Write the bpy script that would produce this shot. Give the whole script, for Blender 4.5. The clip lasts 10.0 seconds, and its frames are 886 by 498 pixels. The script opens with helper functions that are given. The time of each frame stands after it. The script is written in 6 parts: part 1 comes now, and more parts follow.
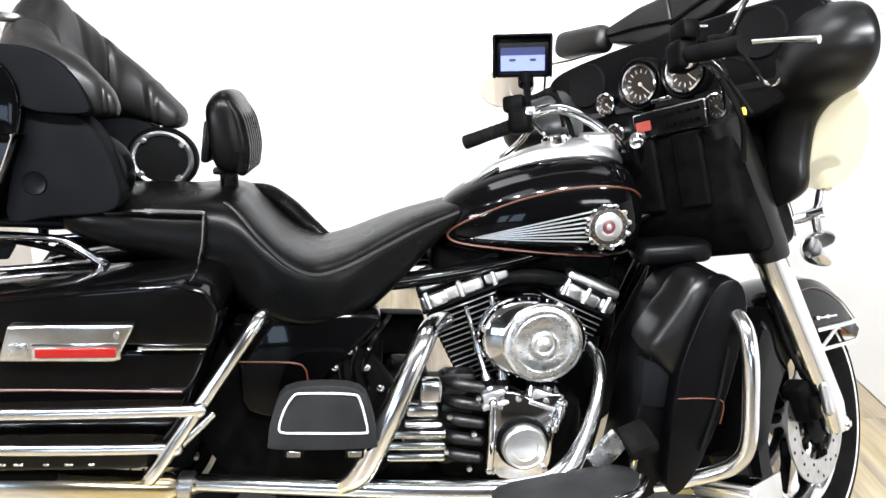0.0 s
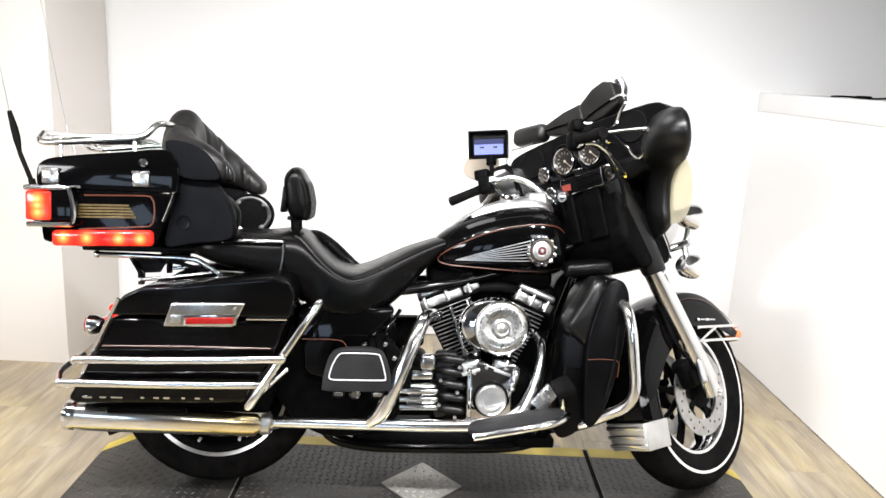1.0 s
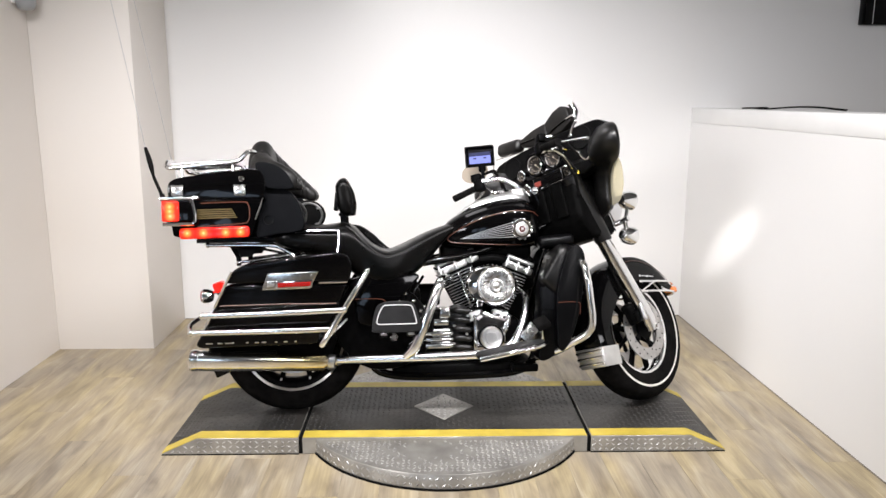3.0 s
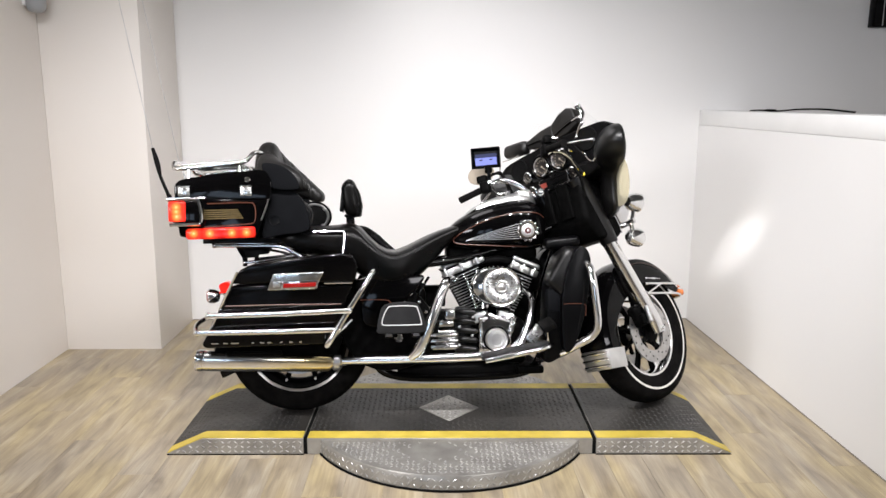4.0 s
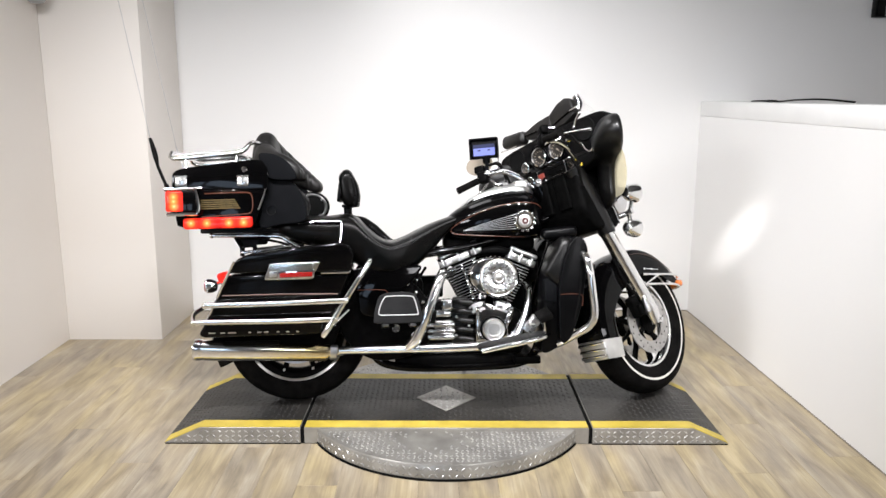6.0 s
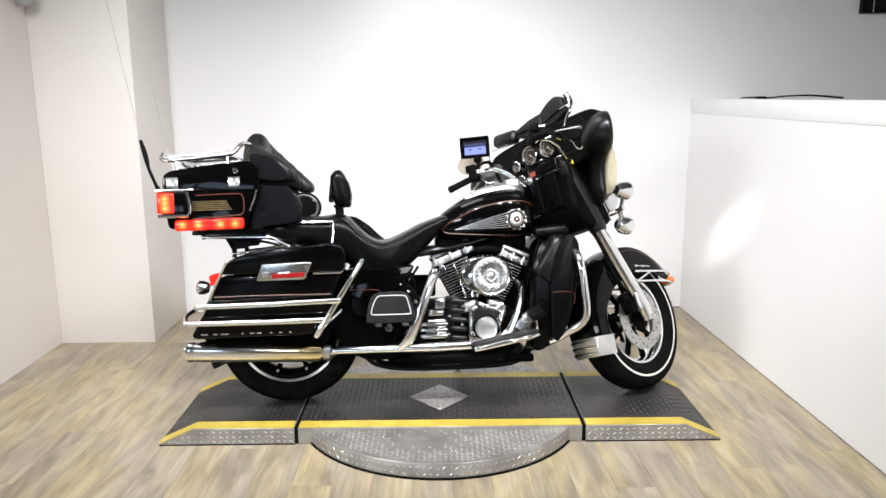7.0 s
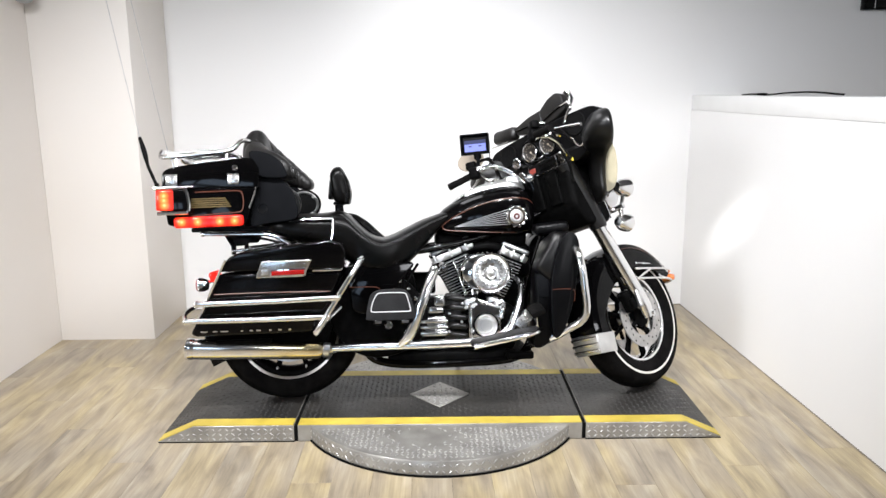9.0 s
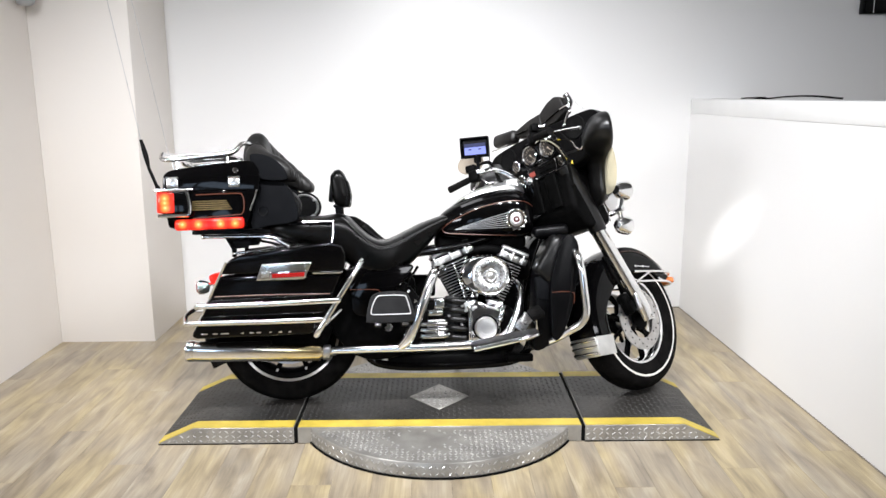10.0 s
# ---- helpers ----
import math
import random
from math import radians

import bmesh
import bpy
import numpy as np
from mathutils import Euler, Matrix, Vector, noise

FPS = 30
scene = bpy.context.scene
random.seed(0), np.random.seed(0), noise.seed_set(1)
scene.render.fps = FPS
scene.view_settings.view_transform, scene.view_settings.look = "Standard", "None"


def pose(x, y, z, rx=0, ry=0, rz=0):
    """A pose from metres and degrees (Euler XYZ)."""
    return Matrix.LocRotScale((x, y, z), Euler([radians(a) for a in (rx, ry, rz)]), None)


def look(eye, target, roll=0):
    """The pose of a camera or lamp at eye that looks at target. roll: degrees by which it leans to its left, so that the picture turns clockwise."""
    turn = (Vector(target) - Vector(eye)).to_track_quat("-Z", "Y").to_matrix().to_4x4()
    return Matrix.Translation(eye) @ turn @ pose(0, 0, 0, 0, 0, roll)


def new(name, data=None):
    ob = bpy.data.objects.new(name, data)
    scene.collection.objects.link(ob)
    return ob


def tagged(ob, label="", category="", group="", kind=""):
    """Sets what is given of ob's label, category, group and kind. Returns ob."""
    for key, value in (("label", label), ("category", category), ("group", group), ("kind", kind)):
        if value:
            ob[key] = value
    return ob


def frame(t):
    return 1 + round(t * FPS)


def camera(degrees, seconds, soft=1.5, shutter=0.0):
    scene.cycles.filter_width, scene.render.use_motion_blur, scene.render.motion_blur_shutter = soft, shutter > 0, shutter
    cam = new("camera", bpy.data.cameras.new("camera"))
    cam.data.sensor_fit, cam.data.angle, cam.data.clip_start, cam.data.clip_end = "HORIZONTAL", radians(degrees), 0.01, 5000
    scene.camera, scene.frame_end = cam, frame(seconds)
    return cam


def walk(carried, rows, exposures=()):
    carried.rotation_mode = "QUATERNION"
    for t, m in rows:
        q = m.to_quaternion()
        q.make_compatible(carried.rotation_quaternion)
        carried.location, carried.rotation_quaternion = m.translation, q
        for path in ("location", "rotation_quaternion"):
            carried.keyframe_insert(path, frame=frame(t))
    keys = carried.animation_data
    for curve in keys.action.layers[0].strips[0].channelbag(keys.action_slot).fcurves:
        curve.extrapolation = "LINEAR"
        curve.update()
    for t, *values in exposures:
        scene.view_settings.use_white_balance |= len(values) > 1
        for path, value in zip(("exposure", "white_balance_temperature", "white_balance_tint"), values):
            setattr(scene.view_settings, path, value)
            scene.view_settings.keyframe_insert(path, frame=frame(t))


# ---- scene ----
cam = camera(60.5, 10.0, 1.5)
PATH = [
    (0, (-0.072, -1.636, 1.384), (0.029, 0.232, 0.678), 4.1),
    (0.5, (-0.021, -2.047, 1.404), (-0.049, -0.15, 0.771), 3.2),
    (1, (-0.017, -2.507, 1.441), (0.023, -0.561, 0.981), 2.9),
    (1.5, (-0.076, -2.857, 1.469), (-0.048, -0.919, 0.974), 1.0),
    (2, (0.011, -3.21, 1.457), (0.068, -1.267, 0.986), 0.7),
    (2.5, (-0.069, -3.409, 1.459), (-0.008, -1.453, 1.047), 1.0),
    (3, (-0.109, -3.477, 1.469), (-0.048, -1.517, 1.077), 0.1),
    (3.2, (-0.138, -3.468, 1.475), (-0.073, -1.504, 1.102), -0.1),
    (4.5, (-0.055, -3.486, 1.446), (-0.032, -1.526, 1.05), 0.3),
    (5, (-0.043, -3.483, 1.441), (-0.008, -1.525, 1.035), 0.2),
    (5.5, (-0.052, -3.482, 1.445), (-0.035, -1.522, 1.046), 0.3),
    (7, (-0.042, -3.491, 1.443), (-0.007, -1.531, 1.043), -0.4),
    (7.5, (-0.038, -3.491, 1.443), (-0.001, -1.531, 1.044), -0.5),
    (8, (-0.039, -3.491, 1.448), (-0.004, -1.532, 1.048), -0.3),
    (8.5, (-0.04, -3.486, 1.441), (-0.001, -1.53, 1.026), -0.4),
    (9, (-0.038, -3.484, 1.443), (-0.005, -1.526, 1.035), -0.4),
    (9.5, (-0.036, -3.495, 1.449), (0.001, -1.535, 1.052), -0.4),
    (10, (-0.041, -3.494, 1.445), (-0.006, -1.534, 1.044), -0.3),
]
EXPOSURES = [(0, 0.68, 6150, 11), (0.5, 0.55, 6250, 11), (1, 0.42, 6400, 12), (1.5, 0.32, 6500, 13), (2, 0.2, 6520, 14), (2.5, 0.11, 6520, 14), (3, 0.01, 6470, 14), (4.5, -0.1, 6420, 14), (5, -0.11, 6370, 13), (5.5, -0.04, 6400, 13), (7, 0.12, 6300, 12), (9, 0.16, 6250, 12), (10, 0.14, 6250, 12)]
walk(cam, [(t, look(eye, target, roll)) for t, eye, target, roll in PATH], EXPOSURES)

# ---------------------------------------------------------------- light
world = bpy.data.worlds.new("world")
scene.world = world
world.use_nodes = True
world.node_tree.nodes["Background"].inputs[0].default_value = (0.9, 0.95, 1.0, 1)
world.node_tree.nodes["Background"].inputs[1].default_value = 0.02


def area(name, eye, target, sx, sy, watts, colour):
    data = bpy.data.lights.new(name, "AREA")
    data.shape, data.size, data.size_y, data.energy, data.color = "RECTANGLE", sx, sy, watts, colour
    lamp = new(name, data)
    lamp.matrix_world = look(eye, target)
    return lamp


CEIL = 2.9
for eye, target, watts in (((2.3, -5.6, 2.6), (-1.6, 1.2, -0.2), 20), ((-4.2, -5.0, 2.4), (1.66, 0.3, 0.2), 42)):
    lamp = area("ceiling_lamp", eye, target, 1.7, 0.7, watts, (0.985, 0.985, 0.985))
    lamp.data.spread = radians(92)
for i in range(7):
    lamp = area("track_lamp", (-1.75 + 0.5 * i, -1.6, CEIL - 0.15), (-1.72 + 0.49 * i, 0.55, 0), 0.085, 0.085, 9.5, (0.99, 0.985, 0.97))
    lamp.data.spread = radians(92)
# unseen fill panels, added to brighten the half wall and the pillar
for eye, target, watts in (((-0.5, 0.75, CEIL - 0.15), (1.69, 0.7, 0.45), 9.5), ((-0.5, -1.4, CEIL - 0.15), (1.7, -1.0, 0.4), 6.0), ((0.8, 0.45, CEIL - 0.15), (-1.75, 1.15, 0.7), 4.5)):
    lamp = area("track_lamp", eye, target, 0.9, 0.9, watts, (0.99, 0.985, 0.97))
    lamp.data.spread = radians(110)
# unseen strip lamp, added to lift the back wall a little
lamp = area("wall_washer", (0.1, 0.3, CEIL - 0.12), (0.1, 0.9, 0), 2.2, 0.15, 1.4, (0.985, 0.985, 0.985))
lamp.data.spread = radians(160)
for x in (-2.4, -1.4):
    area("window_light", (x, -7.6, 0.98), (x + 0.6, 0.0, 0.8), 0.74, 1.3, 14, (0.64, 0.81, 1.0))


def spot(eye, target, watts, degrees, soft, colour):
    data = bpy.data.lights.new("track_spot", "SPOT")
    data.energy, data.spot_size, data.spot_blend, data.shadow_soft_size, data.color = watts, radians(degrees), 1.0, soft, colour
    lamp = new("track_spot", data)
    lamp.matrix_world = look(eye, target)


spot((0.45, -2.6, 2.75), (1.66, 0.72, 0.68), 1050, 4.4, 0.04, (1.0, 0.98, 0.95))

# ---------------------------------------------------------------- materials


def material(name, base, rough=0.5, metal=0.0, coat=0.0, spec=0.5):
    m = bpy.data.materials.new(name)
    m.use_nodes = True
    b = m.node_tree.nodes["Principled BSDF"]
    b.inputs["Base Color"].default_value = (*base, 1)
    b.inputs["Roughness"].default_value = rough
    b.inputs["Metallic"].default_value = metal
    b.inputs["Coat Weight"].default_value = coat
    b.inputs["Coat Roughness"].default_value = 0.03
    b.inputs["Specular IOR Level"].default_value = spec
    return m


def node(m, kind, **values):
    n = m.node_tree.nodes.new(kind)
    for k, v in values.items():
        n.inputs[k].default_value = v
    return n


def wire(m, a, out, b, inp):
    m.node_tree.links.new(a.outputs[out], b.inputs[inp])


def principled(m):
    return m.node_tree.nodes["Principled BSDF"]


def ramp(m, stops):
    n = m.node_tree.nodes.new("ShaderNodeValToRGB")
    while len(n.color_ramp.elements) < len(stops):
        n.color_ramp.elements.new(0.5)
    for e, (p, c) in zip(n.color_ramp.elements, stops):
        e.position, e.color = p, (*c, 1)
    return n


def vary(m, low, high, scale, detail=4.0, rough=None, bump=0.0, bump_scale=None, stretch=(1, 1, 1)):
    """Colour between low and high by noise, with roughness range and fine relief."""
    co = node(m, "ShaderNodeTexCoord")
    mp = node(m, "ShaderNodeMapping", Scale=stretch)
    wire(m, co, "Object", mp, "Vector")
    nz = node(m, "ShaderNodeTexNoise", Scale=scale, Detail=detail)
    wire(m, mp, "Vector", nz, "Vector")
    r = ramp(m, [(0.3, low), (0.7, high)])
    wire(m, nz, "Fac", r, "Fac")
    wire(m, r, "Color", principled(m), "Base Color")
    if rough:
        mr = node(m, "ShaderNodeMapRange")
        mr.inputs["To Min"].default_value, mr.inputs["To Max"].default_value = rough
        n2 = node(m, "ShaderNodeTexNoise", Scale=scale * 2.7, Detail=5.0)
        wire(m, mp, "Vector", n2, "Vector")
        wire(m, n2, "Fac", mr, "Value")
        wire(m, mr, "Result", principled(m), "Roughness")
    if bump:
        n3 = node(m, "ShaderNodeTexNoise", Scale=bump_scale or scale * 8, Detail=3.0)
        wire(m, mp, "Vector", n3, "Vector")
        bp = node(m, "ShaderNodeBump", Strength=bump, Distance=0.002)
        wire(m, n3, "Fac", bp, "Height")
        wire(m, bp, "Normal", principled(m), "Normal")
    return m


PAINT = vary(material("gloss_black_paint", (0.006, 0.006, 0.007), 0.12, 0, 0.24, 0.05), (0.0008, 0.0008, 0.0009), (0.0016, 0.0015, 0.0016), 3, rough=(0.06, 0.14))
SATIN = vary(material("satin_black_plastic", (0.012, 0.012, 0.013), 0.38, spec=0.22), (0.001, 0.001, 0.0012), (0.002, 0.002, 0.0023), 12, rough=(0.24, 0.38), bump=0.08, bump_scale=500)
WINGBLACK = vary(material("semi_gloss_black_plastic", (0.01, 0.01, 0.01), 0.4, 0, 0.0, 0.4), (0.0014, 0.0014, 0.0014), (0.0030, 0.0028, 0.0027), 12, rough=(0.32, 0.42))
GREYV = vary(material("charcoal_vinyl", (0.035, 0.035, 0.038), 0.55, spec=0.06), (0.0036, 0.0038, 0.0044), (0.0062, 0.0065, 0.0074), 9, rough=(0.42, 0.6), bump=0.25, bump_scale=600)
LEATHER = vary(material("black_leather", (0.012, 0.011, 0.011), 0.38, spec=0.17), (0.0008, 0.0011, 0.0011), (0.0028, 0.0024, 0.0022), 7, rough=(0.22, 0.36), bump=0.16, bump_scale=170)
folds = node(LEATHER, "ShaderNodeTexNoise", Scale=9.0, Detail=1.5, Distortion=0.5)
wire(LEATHER, node(LEATHER, "ShaderNodeTexCoord"), "Object", folds, "Vector")
crease = node(LEATHER, "ShaderNodeBump", Strength=0.38, Distance=0.008)
wire(LEATHER, folds, "Fac", crease, "Height")
wire(LEATHER, crease, "Normal", next(n for n in LEATHER.node_tree.nodes if n.bl_idname == "ShaderNodeBump" and n != crease), "Normal")
RUBBER = vary(material("black_rubber", (0.014, 0.014, 0.014), 0.7, spec=0.1), (0.0025, 0.0025, 0.0025), (0.008, 0.0075, 0.0072), 22, rough=(0.55, 0.8), bump=0.2, bump_scale=180)
WHITEWALL = vary(material("whitewall_rubber", (0.7, 0.68, 0.63), 0.5), (0.6, 0.58, 0.54), (0.76, 0.74, 0.70), 14)
CHROME = vary(material("chrome", (0.85, 0.85, 0.86), 0.06, 1.0), (0.70, 0.70, 0.71), (0.80, 0.80, 0.81), 5, rough=(0.04, 0.12))
STEEL = vary(material("cast_aluminium", (0.5, 0.5, 0.51), 0.3, 1.0), (0.42, 0.42, 0.43), (0.6, 0.6, 0.61), 20, rough=(0.22, 0.4), bump=0.1, bump_scale=300)
SPUN = vary(material("spun_metal", (0.75, 0.75, 0.74), 0.2, 1.0), (0.58, 0.58, 0.57), (0.78, 0.78, 0.765), 30, rough=(0.2, 0.36))
principled(SPUN).inputs["Anisotropic"].default_value = 0.75
spin = SPUN.node_tree.nodes.new("ShaderNodeTangent")
spin.direction_type, spin.axis = "RADIAL", "Y"
wire(SPUN, spin, "Tangent", principled(SPUN), "Tangent")
SOFTCHROME = vary(material("dulled_chrome", (0.8, 0.8, 0.8), 0.2, 1.0), (0.82, 0.82, 0.82), (0.90, 0.90, 0.90), 12, rough=(0.10, 0.21))
# gold reflection of floor and yellow stripe, painted into the chrome along x
MUFFLER = material("gold_reflection_chrome", (0.75, 0.75, 0.75), 0.19, 1.0)
mpos, mx = node(MUFFLER, "ShaderNodeTexCoord"), node(MUFFLER, "ShaderNodeSeparateXYZ")
wire(MUFFLER, mpos, "Object", mx, "Vector")
mrange = node(MUFFLER, "ShaderNodeMapRange")
mrange.inputs["From Min"].default_value, mrange.inputs["From Max"].default_value = -0.36, 0.24
wire(MUFFLER, mx, "X", mrange, "Value")
tint = ramp(MUFFLER, [(0.0, (0.86, 0.86, 0.86)), (0.35, (0.84, 0.83, 0.80)), (0.62, (0.70, 0.62, 0.40)), (0.82, (0.62, 0.50, 0.26)), (0.95, (0.74, 0.71, 0.64))])
wire(MUFFLER, mrange, "Result", tint, "Fac")
wire(MUFFLER, tint, "Color", principled(MUFFLER), "Base Color")
ROTOR = vary(material("brake_steel", (0.5, 0.49, 0.48), 0.32, 1.0), (0.44, 0.43, 0.42), (0.58, 0.57, 0.56), 40, rough=(0.25, 0.4))
ENGINE = vary(material("wrinkle_black", (0.016, 0.016, 0.016), 0.45, spec=0.1), (0.0012, 0.0012, 0.0012), (0.003, 0.003, 0.003), 40, rough=(0.35, 0.55), bump=0.3, bump_scale=400)
FINEDGE = vary(material("machined_fin_edge", (0.55, 0.55, 0.55), 0.3, 1.0), (0.45, 0.45, 0.45), (0.62, 0.62, 0.62), 40)
ORANGE = material("orange_pinstripe", (0.070, 0.020, 0.010), 0.35, 0, 0.2)
principled(LEATHER).inputs["IOR"].default_value = 1.36
principled(SATIN).inputs["IOR"].default_value = 1.34
for black in (GREYV, ENGINE, RUBBER):
    principled(black).inputs["IOR"].default_value = 1.22
PADGREY = vary(material("grey_rubber_pad", (0.04, 0.04, 0.041), 0.6, spec=0.15), (0.009, 0.009, 0.0094), (0.017, 0.017, 0.0175), 14, rough=(0.5, 0.7), bump=0.3, bump_scale=350)
SOFTLEATHER = vary(material("worn_black_leather", (0.03, 0.03, 0.03), 0.5, spec=0.34), (0.004, 0.0038, 0.0036), (0.011, 0.0102, 0.0096), 12, rough=(0.34, 0.48), bump=0.32, bump_scale=70)
BRIGHT = vary(material("satin_chrome", (0.85, 0.85, 0.85), 0.34, 1.0), (0.48, 0.48, 0.474), (0.70, 0.70, 0.69), 26, rough=(0.10, 0.28), bump=0.12, bump_scale=55)
PALEMETAL = vary(material("pale_satin_metal", (0.85, 0.85, 0.85), 0.45, 1.0), (0.60, 0.60, 0.595), (0.76, 0.76, 0.75), 14, rough=(0.24, 0.42))
GOLD = vary(material("gold_decal", (0.2, 0.14, 0.04), 0.4, 0.3), (0.06, 0.042, 0.012), (0.11, 0.075, 0.026), 60)
SILVER = material("silver_decal", (0.6, 0.6, 0.6), 0.28, 0.9)
REDLENS = material("red_lens", (0.24, 0.006, 0.005), 0.1, 0, 0.8)
ORANGELENS = material("orange_lens", (0.75, 0.2, 0.03), 0.15, 0, 0.8)
MESHCLOTH = vary(material("speaker_cloth", (0.012, 0.012, 0.012), 0.8, spec=0.05), (0.002, 0.002, 0.002), (0.006, 0.006, 0.006), 300, bump=0.5, bump_scale=900)
DIAL = material("dial_face", (0.010, 0.008, 0.007), 0.35)
CREAM = material("dial_marks", (0.34, 0.29, 0.23), 0.5)
BEIGE = material("mirror_beige", (0.40, 0.34, 0.27), 0.3, 0.0)
DARKENAMEL = material("dark_red_enamel", (0.07, 0.018, 0.016), 0.3)
NAVY = material("navy_hood_shade", (0.012, 0.016, 0.06), 0.3)
WHITEINK = material("white_lettering", (0.5, 0.5, 0.5), 0.5)
REDFACE = material("red_display", (0.26, 0.045, 0.03), 0.35)
YELLOWTAPE = material("yellow_tag", (0.8, 0.6, 0.05), 0.5)


def glowing(name, base, colour, strength, rough=0.15):
    m = material(name, base, rough, 0, 0.6)
    principled(m).inputs["Emission Color"].default_value = (*colour, 1)
    principled(m).inputs["Emission Strength"].default_value = strength
    principled(m).inputs["Coat Weight"].default_value = 0.15
    principled(m).inputs["Specular IOR Level"].default_value = 0.2
    return m


def bulb_strip(name, bulbs, reach):
    """A lit red lens, brighter and more orange by the bulbs behind it at those (x, z) places."""
    m = glowing(name, (0.4, 0.01, 0.008), (1.0, 0.02, 0.01), 1.0)
    co = node(m, "ShaderNodeTexCoord")
    sep = node(m, "ShaderNodeSeparateXYZ")
    wire(m, co, "Object", sep, "Vector")
    com = node(m, "ShaderNodeCombineXYZ")
    wire(m, sep, "X", com, "X")
    wire(m, sep, "Z", com, "Z")
    last = None
    for x, z in bulbs:
        d = node(m, "ShaderNodeVectorMath")
        d.operation = "DISTANCE"
        wire(m, com, "Vector", d, 0)
        d.inputs[1].default_value = (x, 0, z)
        if last is None:
            last = d
            out = "Value"
        else:
            mn = node(m, "ShaderNodeMath")
            mn.operation = "MINIMUM"
            wire(m, last, out, mn, 0)
            wire(m, d, "Value", mn, 1)
            last, out = mn, "Value"
    mr = node(m, "ShaderNodeMapRange")
    mr.inputs["From Max"].default_value = reach
    wire(m, last, out, mr, "Value")
    r = ramp(m, [(0.0, (1.0, 0.62, 0.22)), (0.2, (1.0, 0.30, 0.05)), (0.5, (0.95, 0.05, 0.015)), (1.0, (0.5, 0.006, 0.004))])
    wire(m, mr, "Result", r, "Fac")
    wire(m, r, "Color", principled(m), "Emission Color")
    st = node(m, "ShaderNodeMapRange")
    st.inputs["From Max"].default_value = reach
    st.inputs["To Min"].default_value, st.inputs["To Max"].default_value = 1.7, 0.8
    wire(m, last, out, st, "Value")
    wire(m, st, "Result", principled(m), "Emission Strength")
    return m


STRIPLAMP = bulb_strip("lit_lamp_strip", [(-0.40, 0.811), (-0.335, 0.811), (-0.245, 0.812), (-0.185, 0.813)], 0.04)
TAILGLOW = bulb_strip("lit_tail_lens", [(-0.464, 0.902), (-0.464, 0.92), (-0.463, 0.882)], 0.045)
LAMPRED = glowing("lit_red_lens", (0.5, 0.01, 0.008), (1.0, 0.02, 0.01), 1.1)
SCREEN = glowing("lit_screen", (0.1, 0.12, 0.3), (0.33, 0.38, 1.0), 0.42)
for key in ("Coat Weight", "Specular IOR Level"):
    principled(SCREEN).inputs[key].default_value = 0.0


def clear(name, colour, mix):
    """Thin clear plastic: mostly see-through, with a gloss coat."""
    m = bpy.data.materials.new(name)
    m.use_nodes = True
    t = m.node_tree
    t.nodes.clear()
    out = t.nodes.new("ShaderNodeOutputMaterial")
    tr = t.nodes.new("ShaderNodeBsdfTransparent")
    tr.inputs[0].default_value = (*colour, 1)
    gl = t.nodes.new("ShaderNodeBsdfPrincipled")
    gl.inputs["Base Color"].default_value = (*colour, 1)
    gl.inputs["Roughness"].default_value = 0.08
    mx = t.nodes.new("ShaderNodeMixShader")
    mx.inputs[0].default_value = mix
    t.links.new(tr.outputs[0], mx.inputs[1])
    t.links.new(gl.outputs[0], mx.inputs[2])
    t.links.new(mx.outputs[0], out.inputs[0])
    return m


GLASS = clear("clear_windscreen", (0.99, 0.99, 0.99), 0.02)
AMBERPANE = clear("yellowed_clear_plastic", (0.95, 0.91, 0.76), 0.34)

WALL = vary(material("white_wall_paint", (0.8, 0.79, 0.77), 0.55), (0.79, 0.785, 0.775), (0.825, 0.82, 0.81), 0.7, 2.0, bump=0.05, bump_scale=60)
WARMWALL = vary(material("cream_wall_paint", (0.77, 0.73, 0.69), 0.55), (0.735, 0.692, 0.640), (0.775, 0.738, 0.695), 0.9, 2.0, bump=0.05, bump_scale=60)
CEILING = vary(material("grey_ceiling", (0.3, 0.3, 0.3), 0.8), (0.13, 0.13, 0.128), (0.18, 0.18, 0.175), 2)
GREYWALL = vary(material("dim_wall", (0.1, 0.1, 0.1), 0.7), (0.32, 0.32, 0.315), (0.42, 0.415, 0.405), 1.5)
CAPWOOD = vary(material("white_cap_board", (0.82, 0.82, 0.81), 0.35), (0.79, 0.79, 0.78), (0.85, 0.85, 0.84), 3, rough=(0.28, 0.4))


